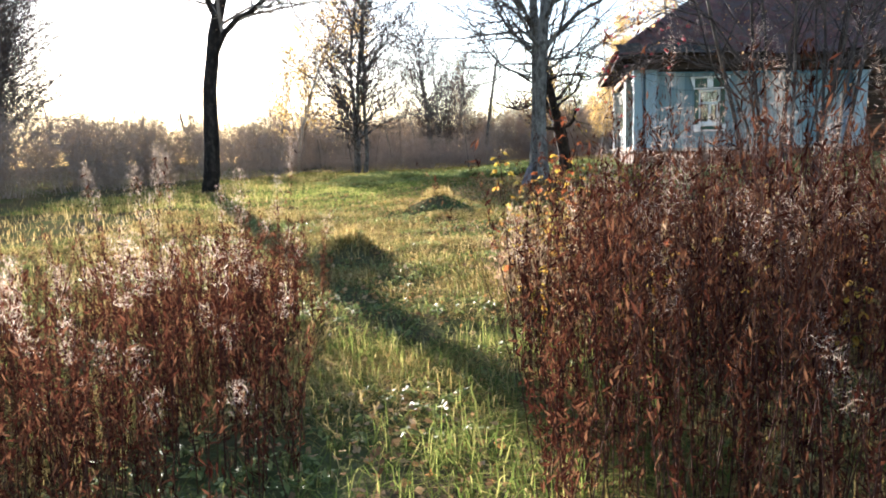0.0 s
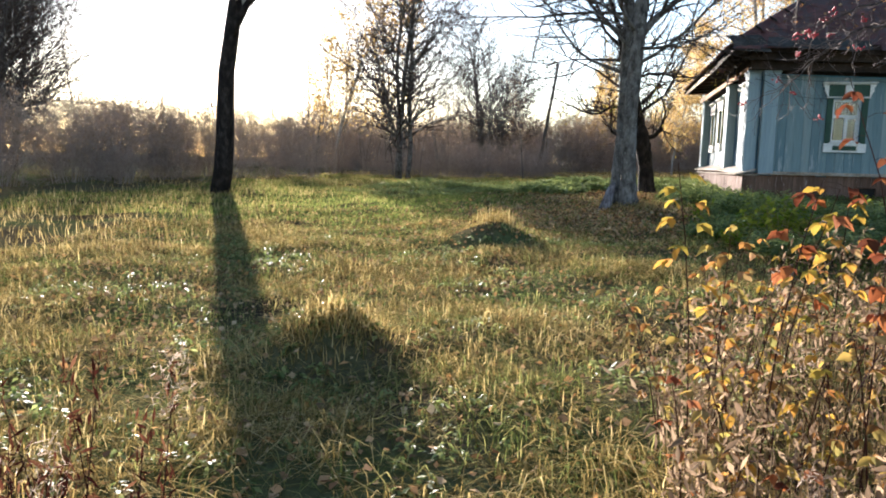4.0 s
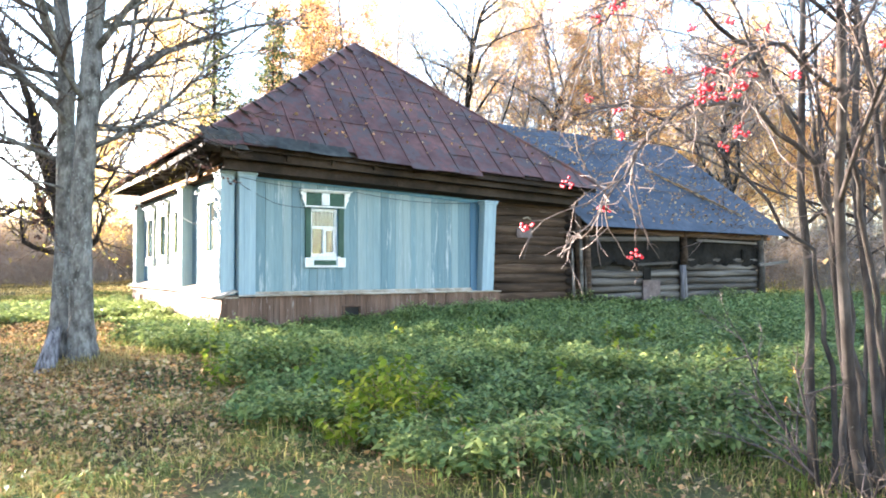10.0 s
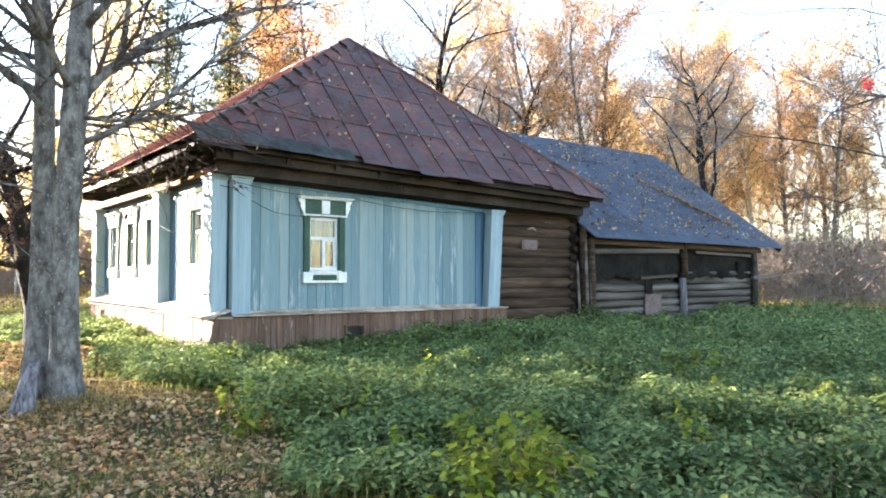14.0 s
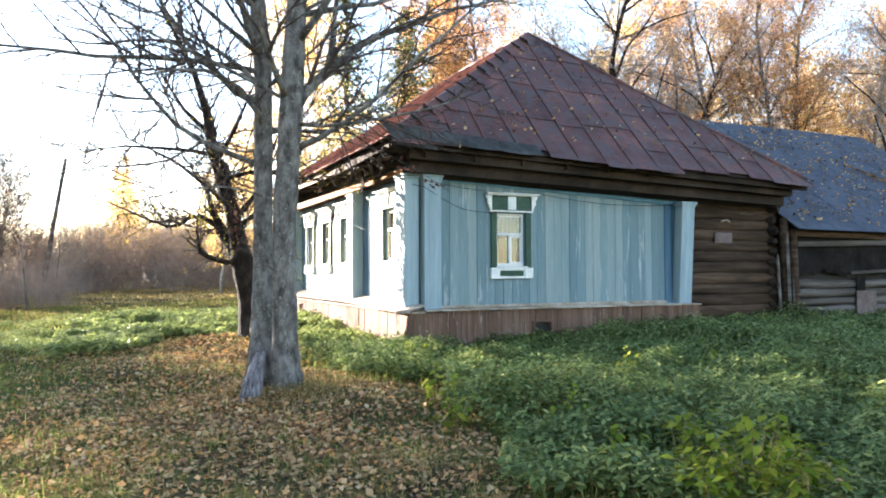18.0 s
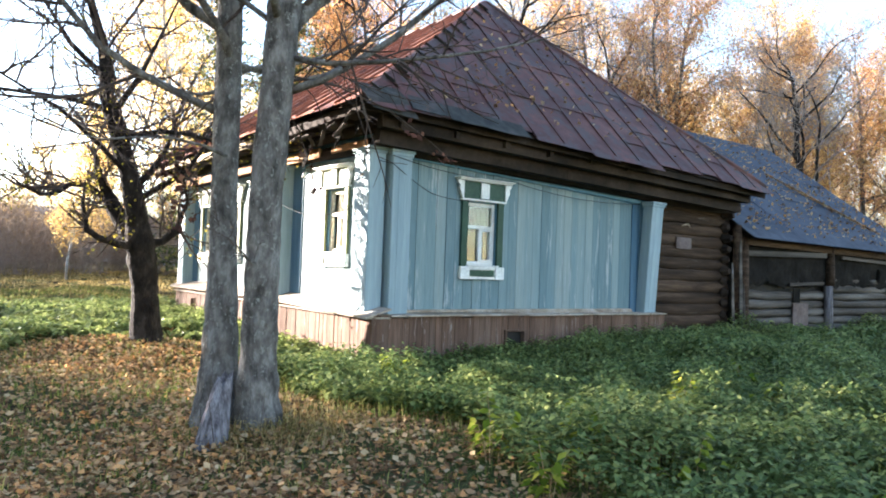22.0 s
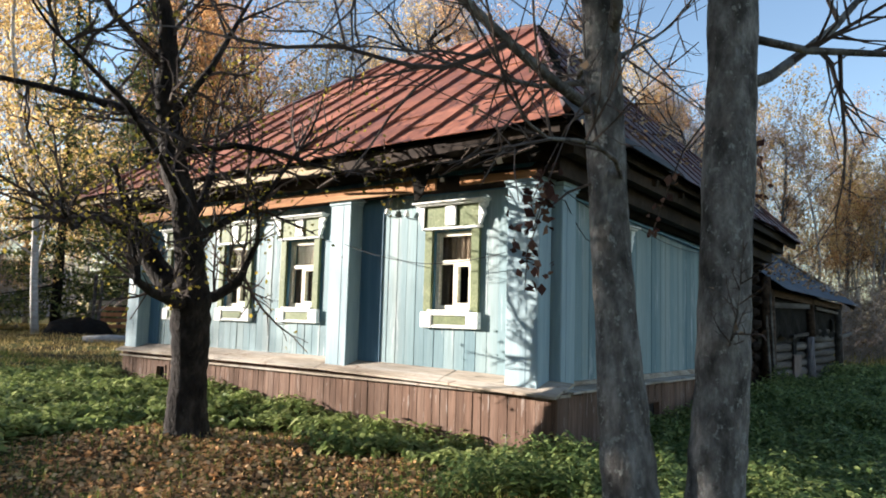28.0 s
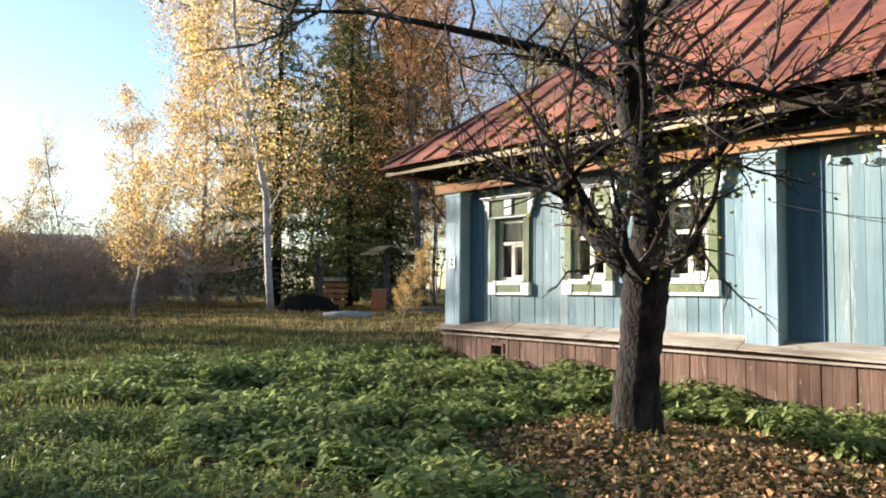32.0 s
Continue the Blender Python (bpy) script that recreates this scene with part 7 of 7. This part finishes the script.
def beside(x_, y_):
    """Where the canes stand: to the right of the walk, and back from its bend."""
    return (x_ > path_x(y_) + 0.8) & (x_ > -1.45 + 0.62 * (y_ - 6.8)) & (x_ > -1.8 + 1.15 * (y_ - 7.8))


x_, y_ = scatter(4200, -0.5, 6.0, 1.2, 7.0)
k = (fbm(x_, y_, 2.9, 2.0) + rs.uniform(-0.3, 0.9, len(x_)) > 0.0) & (np.hypot(x_, y_) > 1.7) & (x_ > path_x(y_) + 0.5 + 0.15 * np.sin(y_ * 2.3) + 0.42 * np.maximum(y_ - 3.8, 0)) & (x_ > 0.55 - 0.3 * y_)
weeds("dead_fireweed", x_[k], y_[k], 1.38, "dense stand of dead red-brown fireweed with fluffy tops", 0.07, 62, leafsize=0.026, wide=0.15, long=1.7, hang=1.6, hug=0.026, sway=0.12)
x_, y_ = scatter(230, 0.0, 5.0, 2.2, 6.5)
k = (np.hypot(x_, y_) > 2.4) & (x_ > path_x(y_) + 0.8 + 0.6 * np.maximum(y_ - 3.6, 0))
weeds("dead_fireweed", x_[k], y_[k], 1.85, "tall dead fireweed with withered seed heads", 0.4, 80, leafsize=0.026, wide=0.16, long=1.6, hang=2.0, hug=0.026, puff=0.03, hairs=300, hair=0.01)
x_, y_ = scatter(2300, -5.0, -0.6, 1.2, 6.0)
k = (x_ < path_x(y_) - 0.65 - 0.2 * np.sin(y_ * 1.7)) & (x_ > -4.6) & (fbm(x_, y_, 2.3, 5.0) + rs.uniform(-0.5, 0.9, len(x_)) > 0)
weeds("dead_fireweed", x_[k], y_[k], 0.9, "thin stand of dead fireweed with fluffy backlit tops", 0.1, 60, leafsize=0.026, wide=0.15, long=1.7, hang=1.6, hug=0.026, sway=0.14)
x_, y_ = scatter(18, -2.9, -0.75, 2.4, 5.2)
k = (x_ < path_x(y_) - 0.55) & (np.hypot(x_, y_) > 1.5)
weeds("dead_fireweed", x_[k], y_[k], 1.42, "tall fireweed stalks with bright fluffy seed plumes", 1.0, 70, leafsize=0.03, wide=0.15, long=1.7, hang=1.6, hug=0.03, sway=0.07, head=0.78, puff=0.028, hairs=340, hair=0.01)
x_, y_ = scatter(560, -0.6, 3.0, 4.2, 9.4)
k = beside(x_, y_)
weeds("dry_weeds", x_[k], y_[k], 0.75, "dry tangled weeds and grass stalks", 0.06, 26, "brownl", "straw", 0.036, 0.0024, 0.2, 1.6, 1.0, 0.3, 0.06)
x_, y_ = tufts(90, 14, 0.08, -0.5, 3.2, 5.2, 9.6)
k = beside(x_ - 0.1, y_)
blades("tall_dry_grass", x_[k], y_[k], 0.5, 0.006, M["straw"], "tall straw-coloured grass among the canes", 0.5)
x_, y_ = scatter(170, 1.0, 4.5, 9.4, 13.6)
weeds("dry_weeds", x_, y_, 0.6, "grey dry stalks round the rowan", 0.0, 9, "brownl", "straw", 0.03, 0.0018, 0.15, 1.8, 0.5, 0.4, 0.06)


def ovate(name, c_, u, s_, mat):
    """Broad pointed leaves along u, folded at the rib and hanging at the tip."""
    n_ = len(c_)
    u = u / np.linalg.norm(u, axis=1, keepdims=True)
    w = np.cross(np.stack([rs.normal(0, 0.4, n_), rs.normal(0, 0.4, n_), np.ones(n_)], 1), u)
    w /= np.linalg.norm(w, axis=1, keepdims=True) + 1e-9
    nn = np.cross(u, w)
    s = s_[:, None]
    curl = rs.uniform(-0.05, 0.3, (n_, 1))
    rim = [(-0.5, 0.0, 0.0), (-0.34, 0.26, 0.06), (-0.05, 0.36, 0.10), (0.24, 0.22, 0.05), (0.56, 0.0, -0.06), (0.24, -0.22, 0.05), (-0.05, -0.36, 0.10), (-0.34, -0.26, 0.06)]
    v = np.stack([c_] + [c_ + u * s * p_ + w * s * q_ * rs.uniform(0.8, 1.15, (n_, 1)) + nn * s * (t_ - curl * max(p_, 0)) for p_, q_, t_ in rim], 1).reshape(-1, 3)
    i = np.arange(n_) * 9
    return soup(name, v, np.concatenate([np.stack([i, i + 1 + j, i + 1 + (j + 1) % 8], 1) for j in range(8)]), mat)


def cane(bx, by, height, leaves, size, label, low=0.28, tone="caneleaf"):
    """One raspberry cane: an arching stem with three-fold leaves on stalks."""
    root = thing("raspberry_cane", (bx, by, gz(bx, by)), label, "bush", group="raspberry canes beside the path")
    a0, reach = rs.uniform(0, 6.28), height * rs.uniform(0.1, 0.45 if low < 0.5 else 0.2)
    b0 = Vector((bx, by, gz(bx, by) - 0.04))
    P = [b0 + Vector((reach * t * t * math.cos(a0), reach * t * t * math.sin(a0), height * (t - 0.12 * t * t) * 1.1)) for t in (0, 0.25, 0.5, 0.75, 1.0)]
    st = Mesh().tube(P, [0.0038, 0.0034, 0.003, 0.0024, 0.0015], 5, caps=False)
    cs, us, ss = [], [], []
    for j in range(leaves):
        f_ = low + (1 - low) * (j + rs.rand()) / leaves
        i = min(int(f_ * 4), 3)
        q = P[i].lerp(P[i + 1], min(f_, 1.0) * 4 - i)
        t_ = j * 2.4 + rs.normal(0, 0.4)
        out_ = Vector((math.cos(t_), math.sin(t_), rs.uniform(-0.3, 0.35)))
        e = q + out_ * size * rs.uniform(0.8, 1.5)
        st.tube([q, q.lerp(e, 0.5) + Vector((0, 0, 0.01)), e], [0.0014, 0.0012, 0.001], 3, caps=False)
        for turn, far, big in ((0.0, 0.55, 1.0), (1.25, 0.4, 0.8), (-1.25, 0.4, 0.8)):
            d = Vector((math.cos(t_ + turn), math.sin(t_ + turn), -rs.uniform(0.2, 1.0)))
            c = e + d.normalized() * size * far * big
            cs.append(c[:])
            us.append(d[:])
            ss.append(size * big * rs.uniform(0.75, 1.2))
    tagged(part("stem", st, root, mat=M["weedstalk"]), kind="stuff")
    tagged(part("foliage", ovate("foliage", np.array(cs), np.array(us), np.array(ss), M[tone]), root), kind="stuff")


spots_x, spots_y = scatter(520, -0.7, 2.4, 3.6, 9.6)
keep_ = beside(spots_x, spots_y)
for bx, by, height, leaves, size, tone in ((-0.5, 7.35, 1.42, 9, 0.07, "yellowleaf"), (-0.25, 7.2, 1.38, 9, 0.07, "redleaf"), (-0.12, 7.6, 1.35, 10, 0.065, "yellowleaf"), (0.1, 7.15, 1.2, 9, 0.065, "redleaf"),
                                            (0.3, 7.3, 1.8, 8, 0.065, "redleaf"), (-0.35, 7.75, 1.1, 10, 0.06, "caneleaf"), (0.2, 8.0, 1.25, 9, 0.065, "yellowleaf"), (-0.3, 8.3, 1.05, 10, 0.065, "caneleaf")):
    cane(bx, by, height, leaves, size, "tall raspberry cane with a " + {"yellowleaf": "yellow", "redleaf": "rusty red", "caneleaf": "withered"}[tone] + " leafy top", 0.62, tone)
for bx, by in list(zip(spots_x[keep_], spots_y[keep_]))[:230]:
    cane(float(bx), float(by), rs.uniform(0.45, 0.9), int(rs.randint(5, 10)), rs.uniform(0.042, 0.066), "raspberry cane with orange, yellow and withered leaves", 0.28, ("caneleaf", "redleaf", "caneleaf", "yellowleaf", "caneleaf")[rs.randint(5)])

# fresh raspberry shoots in the nettles: arching stems with toothed leaves in a loose dome
def shoots(bx, by, height, radius, stems, per, size, label):
    root = thing("raspberry_bush", (bx, by, gz(bx, by)), label, "bush")
    st = Mesh()
    cs, us = [], []
    for k in range(stems):
        a_ = rs.uniform(0, 6.28)
        rr = radius * math.sqrt(rs.rand())
        h_ = height * (1.05 - 0.55 * (rr / radius) ** 2) * rs.uniform(0.75, 1.1)
        b0 = Vector((bx + 0.35 * rr * math.cos(a_), by + 0.35 * rr * math.sin(a_), gz(bx, by) - 0.03))
        b1 = b0 + Vector((0.3 * rr * math.cos(a_), 0.3 * rr * math.sin(a_), h_ * 0.6))
        b2 = b0 + Vector((rr * math.cos(a_), rr * math.sin(a_), h_))
        st.tube([b0, b1, b2], [0.005, 0.004, 0.002], 4, caps=False)
        for q in range(per):
            f_ = 0.3 + 0.72 * q / max(per - 1, 1)
            p_ = b0.lerp(b1, min(f_ * 2, 1)) if f_ < 0.5 else b1.lerp(b2, f_ * 2 - 1)
            t_ = a_ + rs.normal(0, 1.1)
            cs.append((p_.x + 0.05 * math.cos(t_), p_.y + 0.05 * math.sin(t_), p_.z))
            us.append((math.cos(t_), math.sin(t_), rs.normal(-0.35, 0.3)))
    tagged(part("stem", st, root, mat=M["straw"]), kind="stuff")
    tagged(part("foliage", aimed_leaves("foliage", np.array(cs), np.array(us), size * rs.uniform(0.7, 1.25, len(cs)), M["lime"], 1.3, 0.4), root), kind="stuff")


shoots(1.35, 14.5, 0.72, 0.42, 60, 14, 0.07, "low bright green raspberry bush among the nettles")
for k in range(26):
    bx, by = rs.uniform(0.8, 7.5), rs.uniform(12.6, 21.8)
    if k < 8:
        bx, by = rs.uniform(0.7, 1.8), rs.uniform(13.0, 21.5)
    shoots(bx, by, rs.uniform(0.4, 0.58), 0.16, 5, 9, 0.08, "small yellow-green shoot among the nettles")

# the old ant hill's long grass
x_, y_ = -2.45 + rs.normal(0, 0.2, 420), 14.85 + rs.normal(0, 0.15, 420)
blades("mound_grass", x_, y_, 0.24, 0.007, M["hay"], "long pale grass over an old ant hill", 0.6)

x_, y_ = -2.62 + rs.normal(0, 0.22, 900), 8.7 + rs.normal(0, 0.22, 900)
blades("mound_grass", x_, y_, 0.16, 0.007, M["hay"], "matted dry grass over a hummock by the path", 0.9)
# dry grass and dead weeds round the foot of the twin tree
x_, y_ = -0.3 + rs.normal(0, 0.4, 1100), 19.75 + rs.normal(0, 0.3, 1100)
blades("tree_foot_grass", x_, y_, 0.2, 0.006, M["hay"], "dry bent grass round the foot of the tree", 1.0)
x_, y_ = tufts(950, 14, 0.09, -5.5, 1.5, 14.5, 26)
blades("leaf_bed_grass", x_, y_, 0.12, 0.008, M["lawn"], "green tufts coming up through fallen leaves", 0.9)

# ---- things beyond the house ----
def pole_thing(base, top, r0, label):
    root = thing("utility_pole", base, label, "pole")
    part("shaft", Mesh().tube([Vector(base) - Vector((0, 0, 0.3)), Vector(base).lerp(Vector(top), 0.5), Vector(top)], [r0, r0 * 0.85, r0 * 0.7], 10), root, mat=M["greylog"], smooth=True)
    return root


pole_thing((-5.75, 55.5, gz(-5.75, 55.5)), (-4.6, 55.2, 8.35), 0.13, "old grey wooden pole leaning to one side")

# white wrapped log and a dark heap by the birch
root = thing("log", (8.1, 43.1, gz(8.1, 43.1)), "pale barked log lying in the grass", "log")
part("stem", Mesh().tube([Vector((8.8, 42.75, gz(8.8, 42.75) + 0.12)), Vector((8.1, 43.2, gz(8.1, 43.2) + 0.13)), Vector((7.4, 43.7, gz(7.4, 43.7) + 0.1))], [0.13, 0.15, 0.12], 10), root, mat=M["birch"], smooth=True)
root = thing("wood_heap", (9.2, 47.8, gz(9.2, 47.8)), "dark covered heap of firewood", "heap")
mb = Mesh()
for i in range(7):
    for j in range(9):
        u_, v_ = i / 6 * 2 - 1, j / 8 * 2 - 1
        hgt = 0.75 * max(0, 1 - u_ * u_) ** 0.6 * max(0, 1 - v_ * v_) ** 0.5
        mb.v.append((9.2 + 1.5 * v_ + 0.3 * u_, 47.8 + 0.9 * u_, gz(9.2, 47.8) - 0.05 + hgt * (1 + 0.15 * math.sin(i * 2.3 + j))))
for i in range(6):
    for j in range(8):
        q = i * 9 + j
        mb.f.append((q, q + 1, q + 10, q + 9))
part("cover", mb, root, mat=M["felt"], smooth=True)

# open shelter of posts with a well roof, benches and boards
SX, SYY = 12.0, 48.4
sg = gz(SX, SYY)
root = thing("garden_shelter", (SX, SYY, sg), "weathered open garden shelter of posts and rails", "shelter")
for dx, dy, h in ((-1.9, 0.2, 2.5), (-1.5, 0.5, 2.3), (-0.2, 1.2, 1.9), (0.9, 0.0, 2.3)):
    part("post", Mesh().tube([Vector((SX + dx, SYY + dy, sg - 0.1)), Vector((SX + dx + 0.05, SYY + dy, sg + h))], [0.08, 0.07], 7), root, mat=M["greylog"])
for z_ in (0.35, 0.6, 0.85, 1.1, 1.35):
    beam("rail", (SX - 1.5, SYY + 0.6, sg + z_), (SX + 0.2, SYY + 1.0, sg + z_), 0.04, 0.16, M["orangepaint"] if z_ < 1.2 else M["bareboard"], root)
root = thing("hive", (12.1, 46.9, gz(12.1, 46.9)), "small orange-painted wooden box on legs", "box")
g0 = gz(12.1, 46.9)
part("body", Mesh().box((11.85, 46.65, g0 + 0.1), (12.35, 47.1, g0 + 0.95), 0.02), root, mat=M["orangepaint"])
part("lid", Mesh().box((11.8, 46.6, g0 + 0.951), (12.4, 47.15, g0 + 1.02), 0.01), root, mat=M["bareboard"])
for dx in (11.88, 12.3):
    part("leg", Mesh().box((dx - 0.03, 46.7, g0 - 0.02), (dx + 0.03, 46.78, g0 + 0.1)), root, mat=M["greylog"])
root = thing("well", (13.4, 48.0, gz(13.4, 48)), "old well post under a small pitched roof", "well")
g0 = gz(13.4, 48)
part("post", Mesh().tube([Vector((13.3, 48, g0 - 0.1)), Vector((13.32, 48, g0 + 2.4))], [0.2, 0.17], 8), root, mat=M["greylog"])
part("roof", Mesh().prism([(12.3, 47.6, g0 + 2.35), (13.3, 47.6, g0 + 2.75), (13.3, 48.6, g0 + 2.75), (12.3, 48.6, g0 + 2.35)], (0, 0, 0.05))
     .prism([(13.31, 47.6, g0 + 2.75), (14.1, 47.6, g0 + 2.5), (14.1, 48.6, g0 + 2.5), (13.31, 48.6, g0 + 2.75)], (0, 0, 0.05)), root, mat=M["bareboard"])
stack = thing("plank_stack", (13.2, 45.0, gz(13.2, 45)), "low stack of pale sawn planks", "planks")
g0 = gz(13.2, 45)
for k in range(9):
    zz = g0 + 0.05 + 0.08 * (k // 3)
    part("plank", Mesh().box((11.9 + 0.1 * (k % 2), 44.6 + 0.28 * (k % 3), zz), (14.4 + rr_.uniform(-0.2, 0.3), 44.84 + 0.28 * (k % 3), zz + 0.06), 0.006), stack, mat=M["bareboard"])

# far village roofs and a long pale building
def far_house(x_, y_, w, d, h, rh, turn, label):
    g0 = gz(x_, y_)
    root = thing("house", (x_, y_, g0), label, "house")
    c_, s_ = math.cos(radians(turn)), math.sin(radians(turn))

    def P(u_, v_, z_):
        return (x_ + u_ * c_ - v_ * s_, y_ + u_ * s_ + v_ * c_, g0 + z_)

    part("wall", Mesh().prism([P(-w / 2, -d / 2, -0.3), P(w / 2, -d / 2, -0.3), P(w / 2, d / 2, -0.3), P(-w / 2, d / 2, -0.3)], (0, 0, h + 0.3)), root, mat=M["farwall"])
    part("roof", Mesh().add([P(-w / 2 - 0.4, -d / 2 - 0.4, h), P(w / 2 + 0.4, -d / 2 - 0.4, h), P(w / 2 + 0.4, d / 2 + 0.4, h), P(-w / 2 - 0.4, d / 2 + 0.4, h), P(-w / 2 - 0.4, 0, h + rh), P(w / 2 + 0.4, 0, h + rh)],
                            [(0, 1, 5, 4), (3, 4, 5, 2), (0, 4, 3), (1, 2, 5), (0, 3, 2, 1)]), root, mat=M["farroof"])
    n = max(2, int(w / 3))
    fl = max(1, int(h / 3))
    for k in range(n):
        for f in range(fl):
            u_ = -w / 2 + w * (k + 0.5) / n
            z_ = 1.0 + 2.9 * f
            part("window", Mesh().prism([P(u_ - 0.5, -d / 2 - 0.03, z_), P(u_ + 0.5, -d / 2 - 0.03, z_), P(u_ + 0.5, -d / 2 - 0.03, z_ + 1.3), P(u_ - 0.5, -d / 2 - 0.03, z_ + 1.3)], (s_ * 0.02, -c_ * 0.02, 0)), root, mat=M["felt"])


far_house(9.0, 128.0, 26, 10, 6.4, 1.0, -8, "long pale three-storey building far off")
far_house(6.5, 104.0, 9, 8, 3.0, 2.6, 12, "distant village house with a grey roof")
far_house(18.0, 100.0, 9, 7, 3.0, 2.4, -20, "distant village house with a grey roof")
far_house(26.0, 96.0, 8, 7, 3.0, 2.4, 10, "distant village house with a grey roof")

# cable along the eave and down the corner
def cable(pts, r0, label):
    root = thing("cable", pts[0], label, "cable")
    P = [Vector(p) for p in pts]
    Q = []
    for i in range(len(P) - 1):
        for k in range(6):
            t = k / 6
            Q.append(P[i].lerp(P[i + 1], t) - Vector((0, 0, 0.06 * (P[i + 1] - P[i]).length * 4 * t * (1 - t) * 0.5)))
    Q.append(P[-1])
    part("wire", Mesh().tube(Q, [r0] * len(Q), 5), root, mat=M["rope"])


cable([(2.18, 22.9, 3.72), (2.5, 22.6, 3.6), (3.3, 22.74, 3.25), (4.0, 22.72, 3.2)], 0.006, "loose black wire hanging on the house corner")
cable([(2.5, 22.62, 3.72), (4.9, 22.78, 3.6), (8.2, 22.8, 3.5)], 0.006, "thin black wire along the top of the wall")
cable([(2.18, 25.8, 3.2), (2.2, 24.4, 2.9), (2.2, 23.2, 3.0)], 0.005, "thin wire across the street front")

# two porcelain knobs that once carried the wires
for y_, z_ in ((25.21, 3.6), (24.86, 3.55)):
    knob = thing("insulator", (FX - 0.03, y_, z_), "small white porcelain wire knob screwed to the blue boards", "insulator", group="wire knobs on the street front")
    part("bracket", Mesh().tube([Vector((FX, y_, z_ - 0.02)), Vector((FX - 0.06, y_, z_ - 0.02)), Vector((FX - 0.075, y_, z_)), Vector((FX - 0.075, y_, z_ + 0.02))], [0.008] * 4, 6), knob, "rusty iron bracket", M["darkbark"])
    part("bell", Mesh().tube([Vector((FX - 0.075, y_, z_ + d_)) for d_ in (0.0, 0.008, 0.03, 0.04, 0.052, 0.07, 0.078)], [0.026, 0.036, 0.034, 0.02, 0.027, 0.024, 0.01], 12), knob, mat=M["white"], smooth=True)
# enamel number plate on the far corner pilaster
plate = thing("number_plate", (2.19, 31.22, 2.62), "small white enamel house number plate with a dark 2", "sign")
part("plate", Mesh().box((2.184, 31.14, 2.52), (2.192, 31.30, 2.72), 0.003), plate, mat=M["white"])
tx = bpy.data.curves.new("numeral", "FONT")
tx.body, tx.size, tx.extrude, tx.align_x, tx.align_y = "2", 0.17, 0.001, "CENTER", "CENTER"
num = new("numeral", tx)
num.data.materials.append(M["felt"])
num.parent = plate
num.matrix_parent_inverse = Matrix.Translation(-origin_of(plate))
num.matrix_basis = pose(2.181, 31.22, 2.62, 90, 0, -90)
tagged(num, "dark numeral 2")
